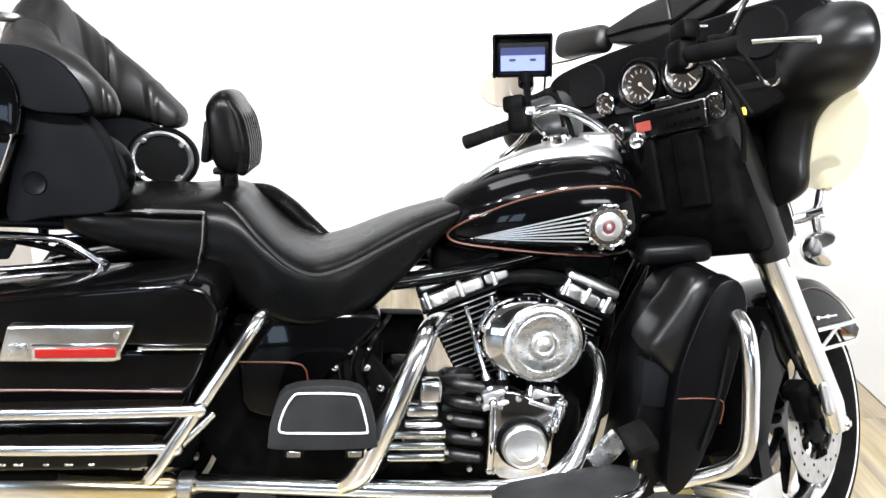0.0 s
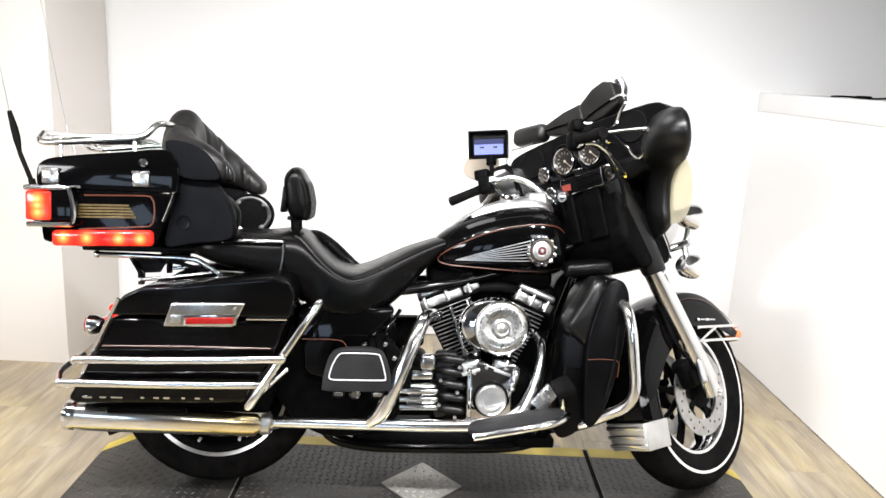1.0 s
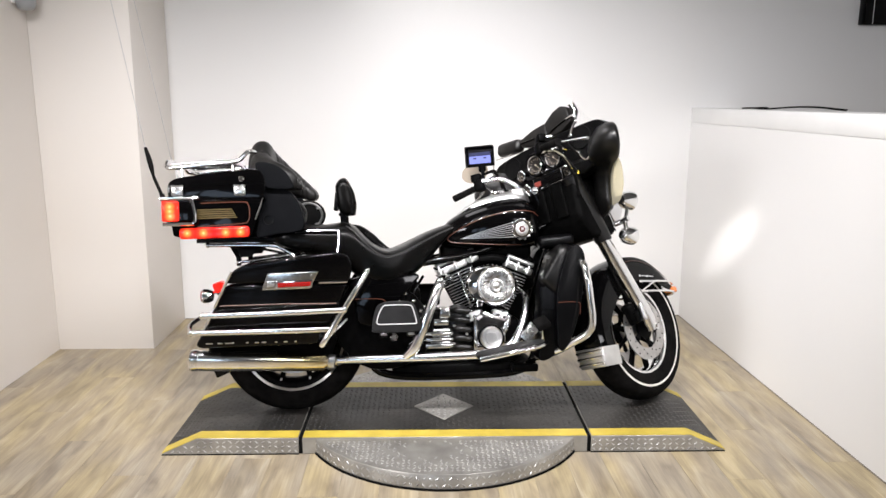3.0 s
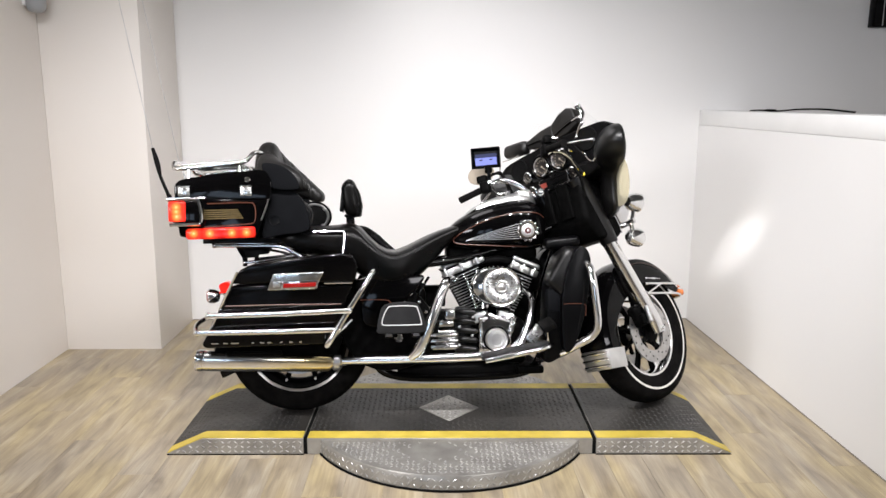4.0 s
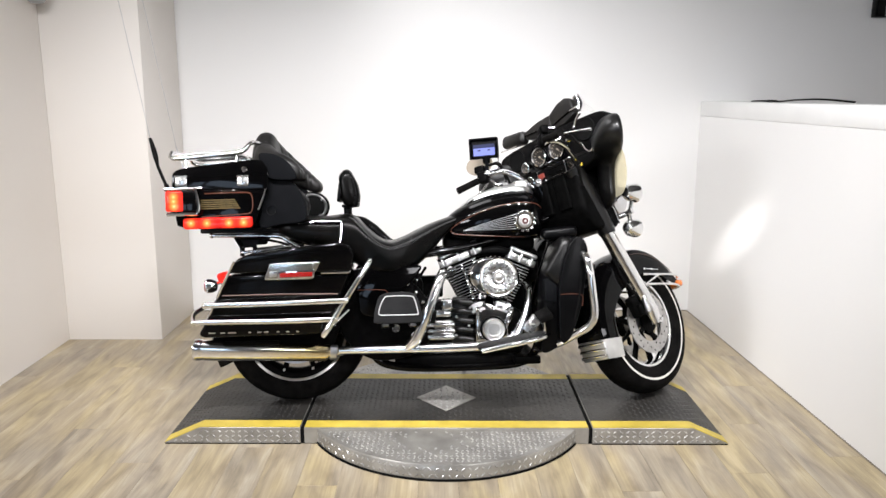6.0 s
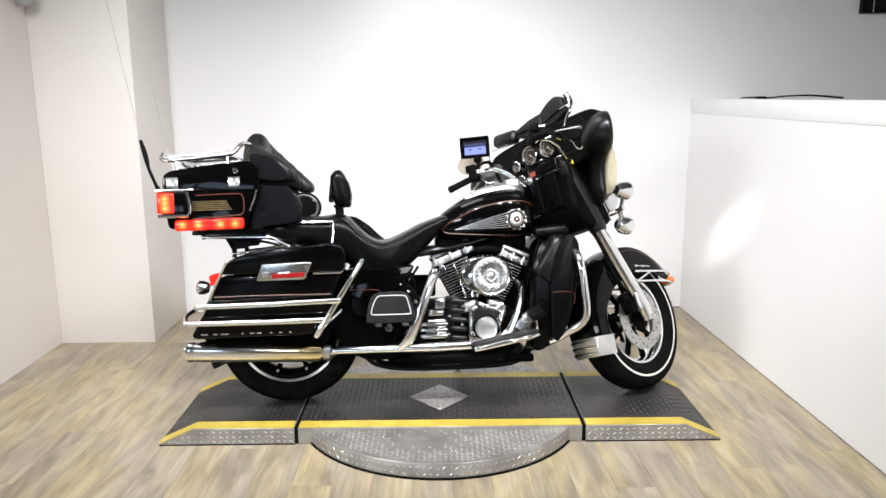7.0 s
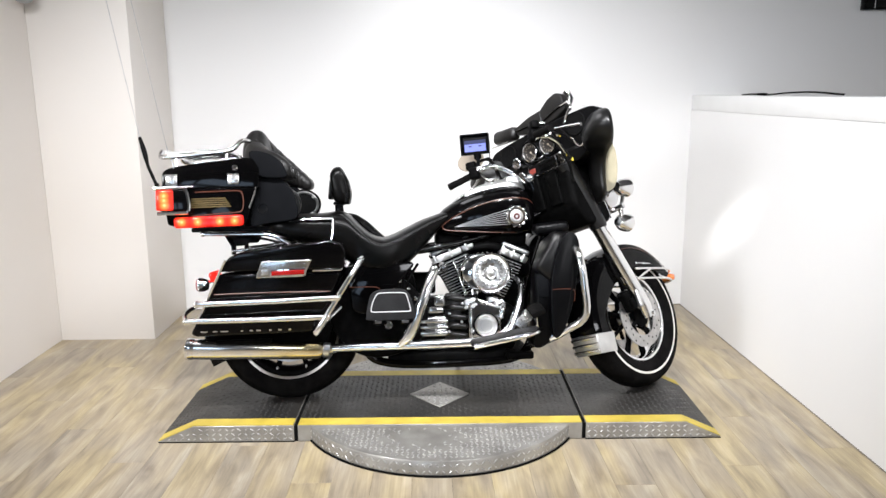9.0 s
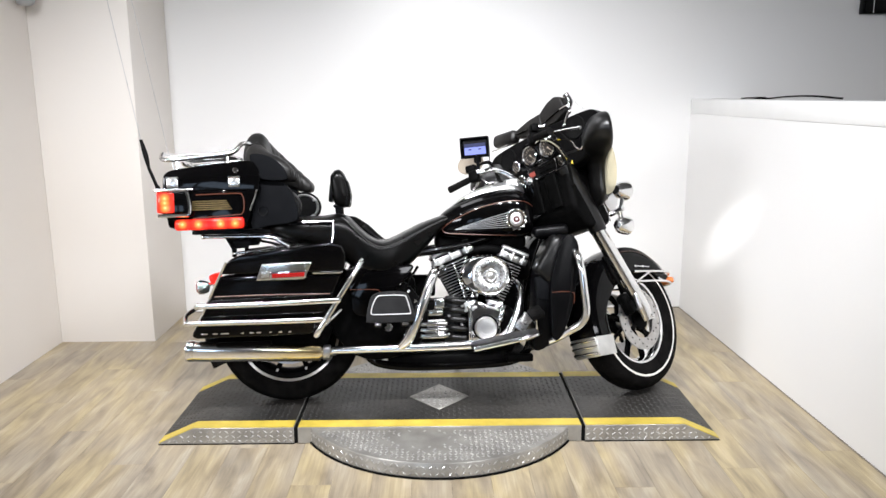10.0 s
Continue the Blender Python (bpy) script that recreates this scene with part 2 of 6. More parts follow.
def plank_material():
    m = material("vinyl_oak_plank", (0.4, 0.3, 0.18), 0.42)
    co, info = node(m, "ShaderNodeTexCoord"), node(m, "ShaderNodeObjectInfo")
    off = node(m, "ShaderNodeVectorMath")
    off.operation = "SCALE"
    off.inputs["Scale"].default_value = 37.0
    wire(m, info, "Random", off, 0)
    add = node(m, "ShaderNodeVectorMath")
    wire(m, co, "Object", add, 0)
    wire(m, off, "Vector", add, 1)
    mp = node(m, "ShaderNodeMapping", Scale=(17, 3.2, 1))
    wire(m, add, "Vector", mp, "Vector")
    big = node(m, "ShaderNodeTexNoise", Scale=1.0, Detail=5.0, Distortion=0.6)
    wire(m, mp, "Vector", big, "Vector")
    mp2 = node(m, "ShaderNodeMapping", Scale=(150, 5, 1))
    wire(m, add, "Vector", mp2, "Vector")
    grain = node(m, "ShaderNodeTexNoise", Scale=1.0, Detail=4.0)
    wire(m, mp2, "Vector", grain, "Vector")
    r = ramp(m, [(0.26, (0.210, 0.171, 0.122)), (0.42, (0.302, 0.254, 0.184)), (0.56, (0.374, 0.313, 0.218)), (0.76, (0.460, 0.402, 0.302))])
    wire(m, big, "Fac", r, "Fac")
    g = ramp(m, [(0.3, (0.84, 0.835, 0.83)), (0.65, (1.06, 1.06, 1.06))])
    wire(m, grain, "Fac", g, "Fac")
    mul = node(m, "ShaderNodeMix")
    mul.data_type, mul.blend_type = "RGBA", "MULTIPLY"
    mul.inputs[0].default_value = 1.0
    m.node_tree.links.new(r.outputs[0], mul.inputs[6])
    m.node_tree.links.new(g.outputs[0], mul.inputs[7])
    sep = node(m, "ShaderNodeSeparateXYZ")
    wire(m, co, "Object", sep, "Vector")

    def math_node(op, a, b=None, value=0.0):
        n = node(m, "ShaderNodeMath")
        n.operation = op
        wire(m, a[0], a[1], n, 0)
        if b:
            wire(m, b[0], b[1], n, 1)
        else:
            n.inputs[1].default_value = value
        return n
    strip = math_node("FLOOR", (math_node("MULTIPLY", (sep, "X"), None, 19.7), "Value"))
    shift = math_node("ADD", (strip, "Value"), (math_node("MULTIPLY", (info, "Random"), None, 91.0), "Value"))
    w1 = node(m, "ShaderNodeTexWhiteNoise")
    w1.noise_dimensions = "1D"
    wire(m, shift, "Value", w1, "W")
    block = math_node("FLOOR", (math_node("ADD", (math_node("MULTIPLY", (sep, "Y"), None, 2.6), "Value"), (w1, "Value")), "Value"))
    com = node(m, "ShaderNodeCombineXYZ")
    wire(m, shift, "Value", com, "X")
    wire(m, block, "Value", com, "Y")
    w2 = node(m, "ShaderNodeTexWhiteNoise")
    w2.noise_dimensions = "2D"
    wire(m, com, "Vector", w2, "Vector")
    tone = ramp(m, [(0.0, (0.955, 0.96, 0.965)), (0.5, (0.985, 0.98, 0.975)), (1.0, (1.02, 1.015, 1.0))])
    wire(m, w2, "Value", tone, "Fac")
    mul2 = node(m, "ShaderNodeMix")
    mul2.data_type, mul2.blend_type = "RGBA", "MULTIPLY"
    mul2.inputs[0].default_value = 1.0
    m.node_tree.links.new(mul.outputs[2], mul2.inputs[6])
    m.node_tree.links.new(tone.outputs[0], mul2.inputs[7])
    mp3 = node(m, "ShaderNodeMapping", Scale=(5.0, 1.3, 1))
    wire(m, add, "Vector", mp3, "Vector")
    streak = node(m, "ShaderNodeTexNoise", Scale=1.0, Detail=2.0, Distortion=0.4)
    wire(m, mp3, "Vector", streak, "Vector")
    hue = ramp(m, [(0.36, (0.90, 0.92, 0.99)), (0.5, (0.99, 0.98, 0.96)), (0.64, (1.08, 1.05, 0.89))])
    wire(m, streak, "Fac", hue, "Fac")
    mul3 = node(m, "ShaderNodeMix")
    mul3.data_type, mul3.blend_type = "RGBA", "MULTIPLY"
    mul3.inputs[0].default_value = 1.0
    m.node_tree.links.new(mul2.outputs[2], mul3.inputs[6])
    m.node_tree.links.new(hue.outputs[0], mul3.inputs[7])
    mul = mul3
    hsv = node(m, "ShaderNodeHueSaturation")
    mr = node(m, "ShaderNodeMapRange")
    mr.inputs["To Min"].default_value, mr.inputs["To Max"].default_value = 0.97, 1.03
    wire(m, info, "Random", mr, "Value")
    wire(m, mr, "Result", hsv, "Value")
    m.node_tree.links.new(mul.outputs[2], hsv.inputs["Color"])
    wire(m, hsv, "Color", principled(m), "Base Color")
    mr2 = node(m, "ShaderNodeMapRange")
    mr2.inputs["To Min"].default_value, mr2.inputs["To Max"].default_value = 0.34, 0.52
    wire(m, grain, "Fac", mr2, "Value")
    wire(m, mr2, "Result", principled(m), "Roughness")
    bp = node(m, "ShaderNodeBump", Strength=0.12, Distance=0.001)
    wire(m, grain, "Fac", bp, "Height")
    wire(m, bp, "Normal", principled(m), "Normal")
    return m


PLANK = plank_material()
SUBFLOOR = material("dark_joint", (0.06, 0.045, 0.03), 0.8)
DECK = vary(material("dark_antislip_deck", (0.05, 0.05, 0.05), 0.55), (0.009, 0.0086, 0.0082), (0.030, 0.027, 0.0235), 3.5, rough=(0.36, 0.6), bump=0.2, bump_scale=90)
YELLOW = vary(material("yellow_safety_paint", (0.62, 0.45, 0.03), 0.5), (0.40, 0.30, 0.04), (0.60, 0.46, 0.07), 9, rough=(0.4, 0.6), bump=0.1)
PLATE = vary(material("tread_plate", (0.45, 0.45, 0.45), 0.34, 0.5), (0.23, 0.22, 0.20), (0.39, 0.376, 0.346), 9, rough=(0.26, 0.46), bump=0.1, bump_scale=120)
TREAD = vary(material("polished_tread", (0.62, 0.62, 0.61), 0.25, 0.55), (0.40, 0.392, 0.38), (0.60, 0.59, 0.575), 9, rough=(0.2, 0.36))
DECKTREAD = vary(material("worn_deck_tread", (0.09, 0.09, 0.09), 0.45), (0.016, 0.0155, 0.0148), (0.058, 0.055, 0.050), 4, rough=(0.34, 0.55))
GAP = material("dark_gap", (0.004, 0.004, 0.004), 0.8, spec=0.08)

# ---------------------------------------------------------------- mesh helpers
I4 = Matrix.Identity(4)


def part(name, bm, mats, parent=None, label="", m=None, sharp=38, kind="", fix=True):
    if fix:
        bmesh.ops.recalc_face_normals(bm, faces=bm.faces)
    me = bpy.data.meshes.new(name)
    bm.to_mesh(me)
    bm.free()
    for x in mats if isinstance(mats, (list, tuple)) else [mats]:
        me.materials.append(x)
    me.polygons.foreach_set("use_smooth", [True] * len(me.polygons))
    me.set_sharp_from_angle(angle=radians(sharp))
    ob = new(name, me)
    ob.parent = parent
    if m is not None:
        ob.matrix_basis = m
    return tagged(ob, label, kind=kind)


def take(bm, tmp, m=I4, mi=0):
    """Adds the temporary bmesh to bm at the pose m, with that material slot."""
    bmesh.ops.transform(tmp, matrix=m, verts=tmp.verts)
    for f in tmp.faces:
        f.material_index = mi
    me = bpy.data.meshes.new("tmp")
    tmp.to_mesh(me)
    tmp.free()
    bm.from_mesh(me)
    bpy.data.meshes.remove(me)
    return bm


def B():
    return bmesh.new()


def catmull(pts, sub):
    if sub < 2:
        return [Vector(p) for p in pts]
    p = [Vector(q) for q in pts]
    p = [2 * p[0] - p[1]] + p + [2 * p[-1] - p[-2]]
    out = []
    for i in range(1, len(p) - 2):
        a, b, c, d = p[i - 1:i + 3]
        for k in range(sub):
            t = k / sub
            out.append(0.5 * (2 * b + (c - a) * t + (2 * a - 5 * b + 4 * c - d) * t * t + (3 * b - a - 3 * c + d) * t ** 3))
    return out + [p[-2]]


def tube(bm, pts, r, n=10, sub=1, mi=0, ball=False, flat=1.0):
    """A swept round bar; r a number or a list, one for each point given."""
    rs = r if isinstance(r, (list, tuple)) else [r] * len(pts)
    path = catmull(pts, sub)
    keys = np.linspace(0, len(pts) - 1, len(path))
    rr = [float(v) for v in np.interp(keys, range(len(pts)), rs)]
    tmp, rings, side = B(), [], None
    for i, p in enumerate(path):
        d = (path[min(i + 1, len(path) - 1)] - path[max(i - 1, 0)]).normalized()
        if side is None:
            side = d.orthogonal().normalized()
        side = (side - d * side.dot(d)).normalized()
        up = d.cross(side)
        rings.append([tmp.verts.new(p + rr[i] * (math.cos(a) * side + flat * math.sin(a) * up)) for a in (2 * math.pi * k / n for k in range(n))])
    for a, b in zip(rings, rings[1:]):
        for k in range(n):
            tmp.faces.new((a[k], a[(k + 1) % n], b[(k + 1) % n], b[k]))
    tmp.faces.new(rings[0][::-1]), tmp.faces.new(rings[-1])
    take(bm, tmp, I4, mi)
    if ball:
        for p, q in ((path[0], rr[0]), (path[-1], rr[-1])):
            s = B()
            bmesh.ops.create_uvsphere(s, u_segments=12, v_segments=8, radius=q * (ball if ball is not True else 1.0))
            take(bm, s, Matrix.Translation(p), mi)
    return bm


def lathe(bm, prof, m=I4, n=32, mi=0, sx=1.0, sy=1.0):
    """Revolves (radius, height) pairs about the local z axis."""
    tmp, rings = B(), []
    for r, h in prof:
        if r < 1e-5:
            rings.append([tmp.verts.new((0, 0, h))])
        else:
            rings.append([tmp.verts.new((sx * r * math.cos(2 * math.pi * k / n), sy * r * math.sin(2 * math.pi * k / n), h)) for k in range(n)])
    for a, b in zip(rings, rings[1:]):
        for k in range(n):
            j = (k + 1) % n
            if len(a) == 1 and len(b) > 1:
                tmp.faces.new((a[0], b[j], b[k]))
            elif len(b) == 1 and len(a) > 1:
                tmp.faces.new((a[k], a[j], b[0]))
            elif len(a) > 1:
                tmp.faces.new((a[k], a[j], b[j], b[k]))
    return take(bm, tmp, m, mi)


def rounded(tmp, bev, seg):
    if bev:
        bmesh.ops.bevel(tmp, geom=list(tmp.edges), offset=bev, segments=seg, profile=0.5, affect="EDGES", clamp_overlap=True)


def rbox(bm, size, m=I4, bev=0.004, seg=2, mi=0):
    tmp = B()
    bmesh.ops.create_cube(tmp, size=1)
    bmesh.ops.scale(tmp, vec=size, verts=tmp.verts)
    rounded(tmp, bev, seg)
    return take(bm, tmp, m, mi)


def prism(bm, outline, y0, y1, m=I4, bev=0.0, seg=2, mi=0, scale1=1.0):
    """An (x, z) outline drawn out from y0 to y1, there scaled about its middle, with rounded edges."""
    tmp = B()
    cx, cz = sum(p[0] for p in outline) / len(outline), sum(p[1] for p in outline) / len(outline)
    a = [tmp.verts.new((x, y0, z)) for x, z in outline]
    b = [tmp.verts.new((cx + (x - cx) * scale1, y1, cz + (z - cz) * scale1)) for x, z in outline]
    k = len(outline)
    tmp.faces.new(a), tmp.faces.new(b[::-1])
    for i in range(k):
        tmp.faces.new((a[i], a[(i + 1) % k], b[(i + 1) % k], b[i]))
    bmesh.ops.recalc_face_normals(tmp, faces=tmp.faces)
    rounded(tmp, bev, seg)
    return take(bm, tmp, m, mi)


def smooth_outline(pts, sub=4):
    """A closed smooth curve through (x, z) points."""
    n = len(pts)
    p = [Vector((*pts[i % n], 0)) for i in range(-1, n + 2)]
    out = []
    for i in range(1, n + 1):
        a, b, c, d = p[i - 1:i + 3]
        for k in range(sub):
            t = k / sub
            v = 0.5 * (2 * b + (c - a) * t + (2 * a - 5 * b + 4 * c - d) * t * t + (3 * b - a - 3 * c + d) * t ** 3)
            out.append((v.x, v.y))
    return out


def profile_at(stations, x):
    """Smooth values of (x, ...) stations at x."""
    xs = [s[0] for s in stations]
    i = max(0, min(len(xs) - 2, int(np.searchsorted(xs, x)) - 1))
    t = (x - xs[i]) / (xs[i + 1] - xs[i])
    out = []
    for j in range(1, len(stations[0])):
        v = [s[j] for s in stations]

        def slope(k):
            lo, hi = max(k - 1, 0), min(k + 1, len(xs) - 1)
            return (v[hi] - v[lo]) / (xs[hi] - xs[lo])
        h = xs[i + 1] - xs[i]
        out.append((2 * t ** 3 - 3 * t * t + 1) * v[i] + (t ** 3 - 2 * t * t + t) * h * slope(i) + (-2 * t ** 3 + 3 * t * t) * v[i + 1] + (t ** 3 - t * t) * h * slope(i + 1))
    return out


def body(bm, stations, steps=28, n=28, mi=0, y=0.0):
    """A lengthwise form: at each x a superellipse of (top, bottom, half width, power)."""
    tmp, rings = B(), []
    for x in map(float, np.linspace(stations[0][0], stations[-1][0], steps)):
        top, bot, hw, e = profile_at(stations, x)
        zc, hz = (top + bot) / 2, (top - bot) / 2
        ring = []
        for k in range(n):
            a = 2 * math.pi * k / n
            c, s = math.cos(a), math.sin(a)
            ring.append(tmp.verts.new((x, y + hw * math.copysign(abs(c) ** (2 / e), c), zc + hz * math.copysign(abs(s) ** (2 / e), s))))
        rings.append(ring)
    for a, b in zip(rings, rings[1:]):
        for k in range(n):
            tmp.faces.new((a[k], a[(k + 1) % n], b[(k + 1) % n], b[k]))
    tmp.faces.new(rings[0][::-1]), tmp.faces.new(rings[-1])
    return take(bm, tmp, I4, mi)


def pillow(bm, outline, y0, y1, power=3.5, steps=16, mi=0):
    """An (x, z) outline puffed out between y0 and y1, rounded off towards both ends."""
    tmp, rings = B(), []
    cx, cz = sum(p[0] for p in outline) / len(outline), sum(p[1] for p in outline) / len(outline)
    for k in range(steps + 1):
        u = -math.cos(math.pi * k / steps)
        f = max(0.05, (1 - abs(u) ** power) ** (1 / power))
        rings.append([tmp.verts.new((cx + (x - cx) * f, (y0 + y1) / 2 + u * (y1 - y0) / 2, cz + (z - cz) * f)) for x, z in outline])
    n = len(outline)
    for a, b in zip(rings, rings[1:]):
        for j in range(n):
            tmp.faces.new((a[j], a[(j + 1) % n], b[(j + 1) % n], b[j]))
    tmp.faces.new(rings[0][::-1]), tmp.faces.new(rings[-1])
    bmesh.ops.recalc_face_normals(tmp, faces=tmp.faces)
    return take(bm, tmp, I4, mi)


def wrap_pad(bm, stations, pleats=(), sub=10, n=26, power=2.5, mi=0):
    """A stuffed pad that follows a curved line: (x, y, top, bottom, half thickness) stations, drawn in at the pleats."""
    cols = [catmull([(k, s_[j], 0) for k, s_ in enumerate(stations)], sub) for j in range(5)]
    total = len(cols[0])
    tmp, rings = B(), []
    for i in range(total):
        x, y, top, bot, half = (c[i].y for c in cols)
        a, b = max(i - 1, 0), min(i + 1, total - 1)
        d = Vector((cols[0][b].y - cols[0][a].y, cols[1][b].y - cols[1][a].y, 0)).normalized()
        side = Vector((d.y, -d.x, 0))
        t = i / (total - 1)
        edge = min(t, 1 - t)
        close = min(1.0, (1 - (1 - min(1.0, edge / 0.05)) ** 2.2) ** 0.5 + 0.04)
        dip = 1 - sum(0.13 * math.exp(-((t - q) / 0.010) ** 2) for q in pleats)
        zc, hz, hw = (top + bot) / 2, (top - bot) / 2 * close * (1 - 0.35 * (1 - dip)), half * close * dip
        ring = []
        for k in range(n):
            g = 2 * math.pi * k / n
            c, q = math.cos(g), math.sin(g)
            ring.append(tmp.verts.new(Vector((x, y, zc + hz * math.copysign(abs(q) ** (2 / power), q))) + side * (hw * math.copysign(abs(c) ** (2 / power), c))))
        rings.append(ring)
    for a, b in zip(rings, rings[1:]):
        for k in range(n):
            tmp.faces.new((a[k], a[(k + 1) % n], b[(k + 1) % n], b[k]))
    tmp.faces.new(rings[0][::-1]), tmp.faces.new(rings[-1])
    return take(bm, tmp, I4, mi)


def side_of(stations, x, z, y=0.0):
    top, bot, hw, e = profile_at(stations, x)
    u = min(0.999, abs((z - (top + bot) / 2) / ((top - bot) / 2)))
    return y - hw * (1 - u ** e) ** (1 / e)


def thing(name, label, category, m=I4, group=""):
    ob = new(name)
    ob.empty_display_size = 0.05
    ob.matrix_world = m
    return tagged(ob, label, category, group)


def along_y(x, y, z):
    """Local z of a lathe turned to point to -y, at that place."""
    return pose(x, y, z, 90)

# ---------------------------------------------------------------- the room
BACK, LEFT, RIGHT, NEAR = 1.50, -2.245, 1.666, -8.0
SKEW = Matrix.Translation((RIGHT, BACK, 0)) @ Matrix.Rotation(radians(0.75), 4, "Z") @ Matrix.Translation((-RIGHT, -BACK, 0))


def slab_between(name, lo, hi, mat, label="", bev=0.0):
    size = [h - l for l, h in zip(lo, hi)]
    bm = rbox(B(), size, Matrix.Translation([(l + h) / 2 for l, h in zip(lo, hi)]), bev, 2)
    return part(name, bm, mat, None, label, kind="structure")


slab_between("wall_back", (-2.5, BACK, -0.05), (4.2, BACK + 0.15, CEIL), WALL, "smooth white painted back wall")
slab_between("wall_left", (LEFT - 0.15, -1.7, -0.05), (LEFT, BACK, CEIL), WARMWALL, "smooth white painted side wall")
slab_between("wall_pillar", (LEFT, 0.89, -0.05), (-1.69, BACK, CEIL), WARMWALL, "white painted boxed-out corner pillar", 0.006)
slab_between("half_wall_right", (RIGHT, -2.3, -0.05), (RIGHT + 0.28, BACK, 1.31), WALL, "glossy white half-height partition wall").matrix_world = SKEW
slab_between("wall_far_right", (3.9, -2.3, -0.05), (4.05, BACK, CEIL), WALL, "white wall behind the half-height partition")
slab_between("wall_near", (-6.0, NEAR - 0.15, -0.05), (6.0, NEAR, CEIL), GREYWALL, "plain grey wall that closes the room")
slab_between("wall_side_1", (-6.15, NEAR, -0.05), (-6.0, BACK, CEIL), GREYWALL, "plain grey side wall of the showroom")
slab_between("wall_side_2", (6.0, NEAR, -0.05), (6.15, BACK, CEIL), GREYWALL, "plain grey side wall of the showroom")
slab_between("wall_rear_1", (-6.0, BACK, -0.05), (-2.5, BACK + 0.15, CEIL), GREYWALL, "plain grey back wall of the showroom")
slab_between("wall_rear_2", (4.2, BACK, -0.05), (6.0, BACK + 0.15, CEIL), GREYWALL, "plain grey back wall of the showroom")
slab_between("ceiling", (-6.15, NEAR - 0.15, CEIL), (6.15, BACK + 0.15, CEIL + 0.1), CEILING, "plain grey ceiling")
slab_between("trim_cap_board", (RIGHT - 0.002, -2.3, 1.31), (RIGHT + 0.30, BACK - 0.002, 1.405), CAPWOOD, "white cap board along the top of the half wall", 0.006).matrix_world = SKEW

JOINT = vary(material("dirty_floor_joint", (0.06, 0.05, 0.04), 0.8), (0.10, 0.085, 0.065), (0.34, 0.30, 0.25), 6)
slab_between("trim_floor_joint_1", (RIGHT - 0.005, -2.3, -0.002), (RIGHT - 0.0005, BACK - 0.007, 0.004), JOINT, "dirty dark joint along the foot of the half wall").matrix_world = SKEW
slab_between("trim_floor_joint_2", (-1.69, BACK - 0.006, -0.002), (RIGHT - 0.0005, BACK - 0.0005, 0.006), JOINT, "dirty dark joint along the foot of the back wall")

# ---------------------------------------------------------------- the turntable
H = 0.073
turntable = thing("motorcycle_turntable", "low steel turntable with dark ramps and yellow edge stripes", "turntable", pose(0, 0, 0, 0, 0, -0.6))
CX, CY, RD = 0.0, -0.205, 0.622
Y0, Y1 = -0.512, 0.112
bm = lathe(B(), [(0, 0.004), (RD, 0.004), (RD, H - 0.010), (RD - 0.003, H - 0.006), (0, H - 0.006)], Matrix.Translation((CX, CY, 0)), 96)
disc = part("base_disc", bm, PLATE, turntable, "round steel tread-plate base")


def treads(bm, inside, x0, x1, y0, y1, z, pitch, lift=None, tilt=0.0):
    """Raised lozenges, laid crosswise in turn."""
    verts, faces = [], []
    nx, ny = int((x1 - x0) / pitch), int((y1 - y0) / pitch)
    for i in range(nx):
        for j in range(ny):
            x, y = x0 + (i + 0.5) * pitch, y0 + (j + 0.5) * pitch
            if not inside(x, y):
                continue
            a = radians(45 if (i + j) % 2 else -45)
            zz = z + (lift(x, y) if lift else 0)
            c, s, l, w, h = math.cos(a), math.sin(a), pitch * 0.42, pitch * 0.17, 0.0020
            k = len(verts)
            for u, v, q in ((-l, 0, 0), (0, -w, 0), (l, 0, 0), (0, w, 0), (-l * 0.6, 0, h), (0, -w * 0.4, h), (l * 0.6, 0, h), (0, w * 0.4, h)):
                verts.append((x + c * u - s * v, y + s * u + c * v, zz + q))
            faces += [(k + 4, k + 5, k + 6, k + 7)] + [(k + e, k + (e + 1) % 4, k + 4 + (e + 1) % 4, k + 4 + e) for e in range(4)]
    me = bpy.data.meshes.new("tmp")
    me.from_pydata(verts, [], faces)
    bm.from_mesh(me)
    bpy.data.meshes.remove(me)
    return bm


worn = lambda x, y: math.hypot((x + 0.06) / 0.20, (y + 0.62) / 0.12) < 0.75 + 0.3 * math.sin(97 * x + 61 * y)
front_disc = lambda x, y: math.hypot(x - CX, y - CY) < RD - 0.02 and not (Y0 - 0.01 < y < Y1 + 0.01) and not worn(x, y)
part("disc_tread", treads(B(), front_disc, -0.62, 0.62, CY - 0.62, CY + 0.62, H - 0.006, 0.021), TREAD, disc, "raised tread pattern", kind="stuff")


def on_rim(a0, a1):
    """Tread lozenges round the upright rim of the disc."""
    verts, faces = [], []
    for i in range(56):
        a = radians(a0 + (a1 - a0) * i / 55)
        for j in range(2):
            z = 0.02 + 0.028 * j
            t, rad = Vector((-math.sin(a), math.cos(a), 0)), Vector((math.cos(a), math.sin(a), 0))
            base = Vector((CX, CY, z)) + rad * RD
            s = 1 if (i + j) % 2 else -1
            d, e = (t + Vector((0, 0, s))).normalized(), (t - Vector((0, 0, s))).normalized()
            k = len(verts)
            verts += [base - d * 0.0115, base - e * 0.0036, base + d * 0.0115, base + e * 0.0036, base + rad * 0.0025]
            faces += [(k + q, k + (q + 1) % 4, k + 4) for q in range(4)]
    bm = B()
    me = bpy.data.meshes.new("tmp")
    me.from_pydata([tuple(v) for v in verts], [], faces)
    bm.from_mesh(me)
    bpy.data.meshes.remove(me)
    return bm


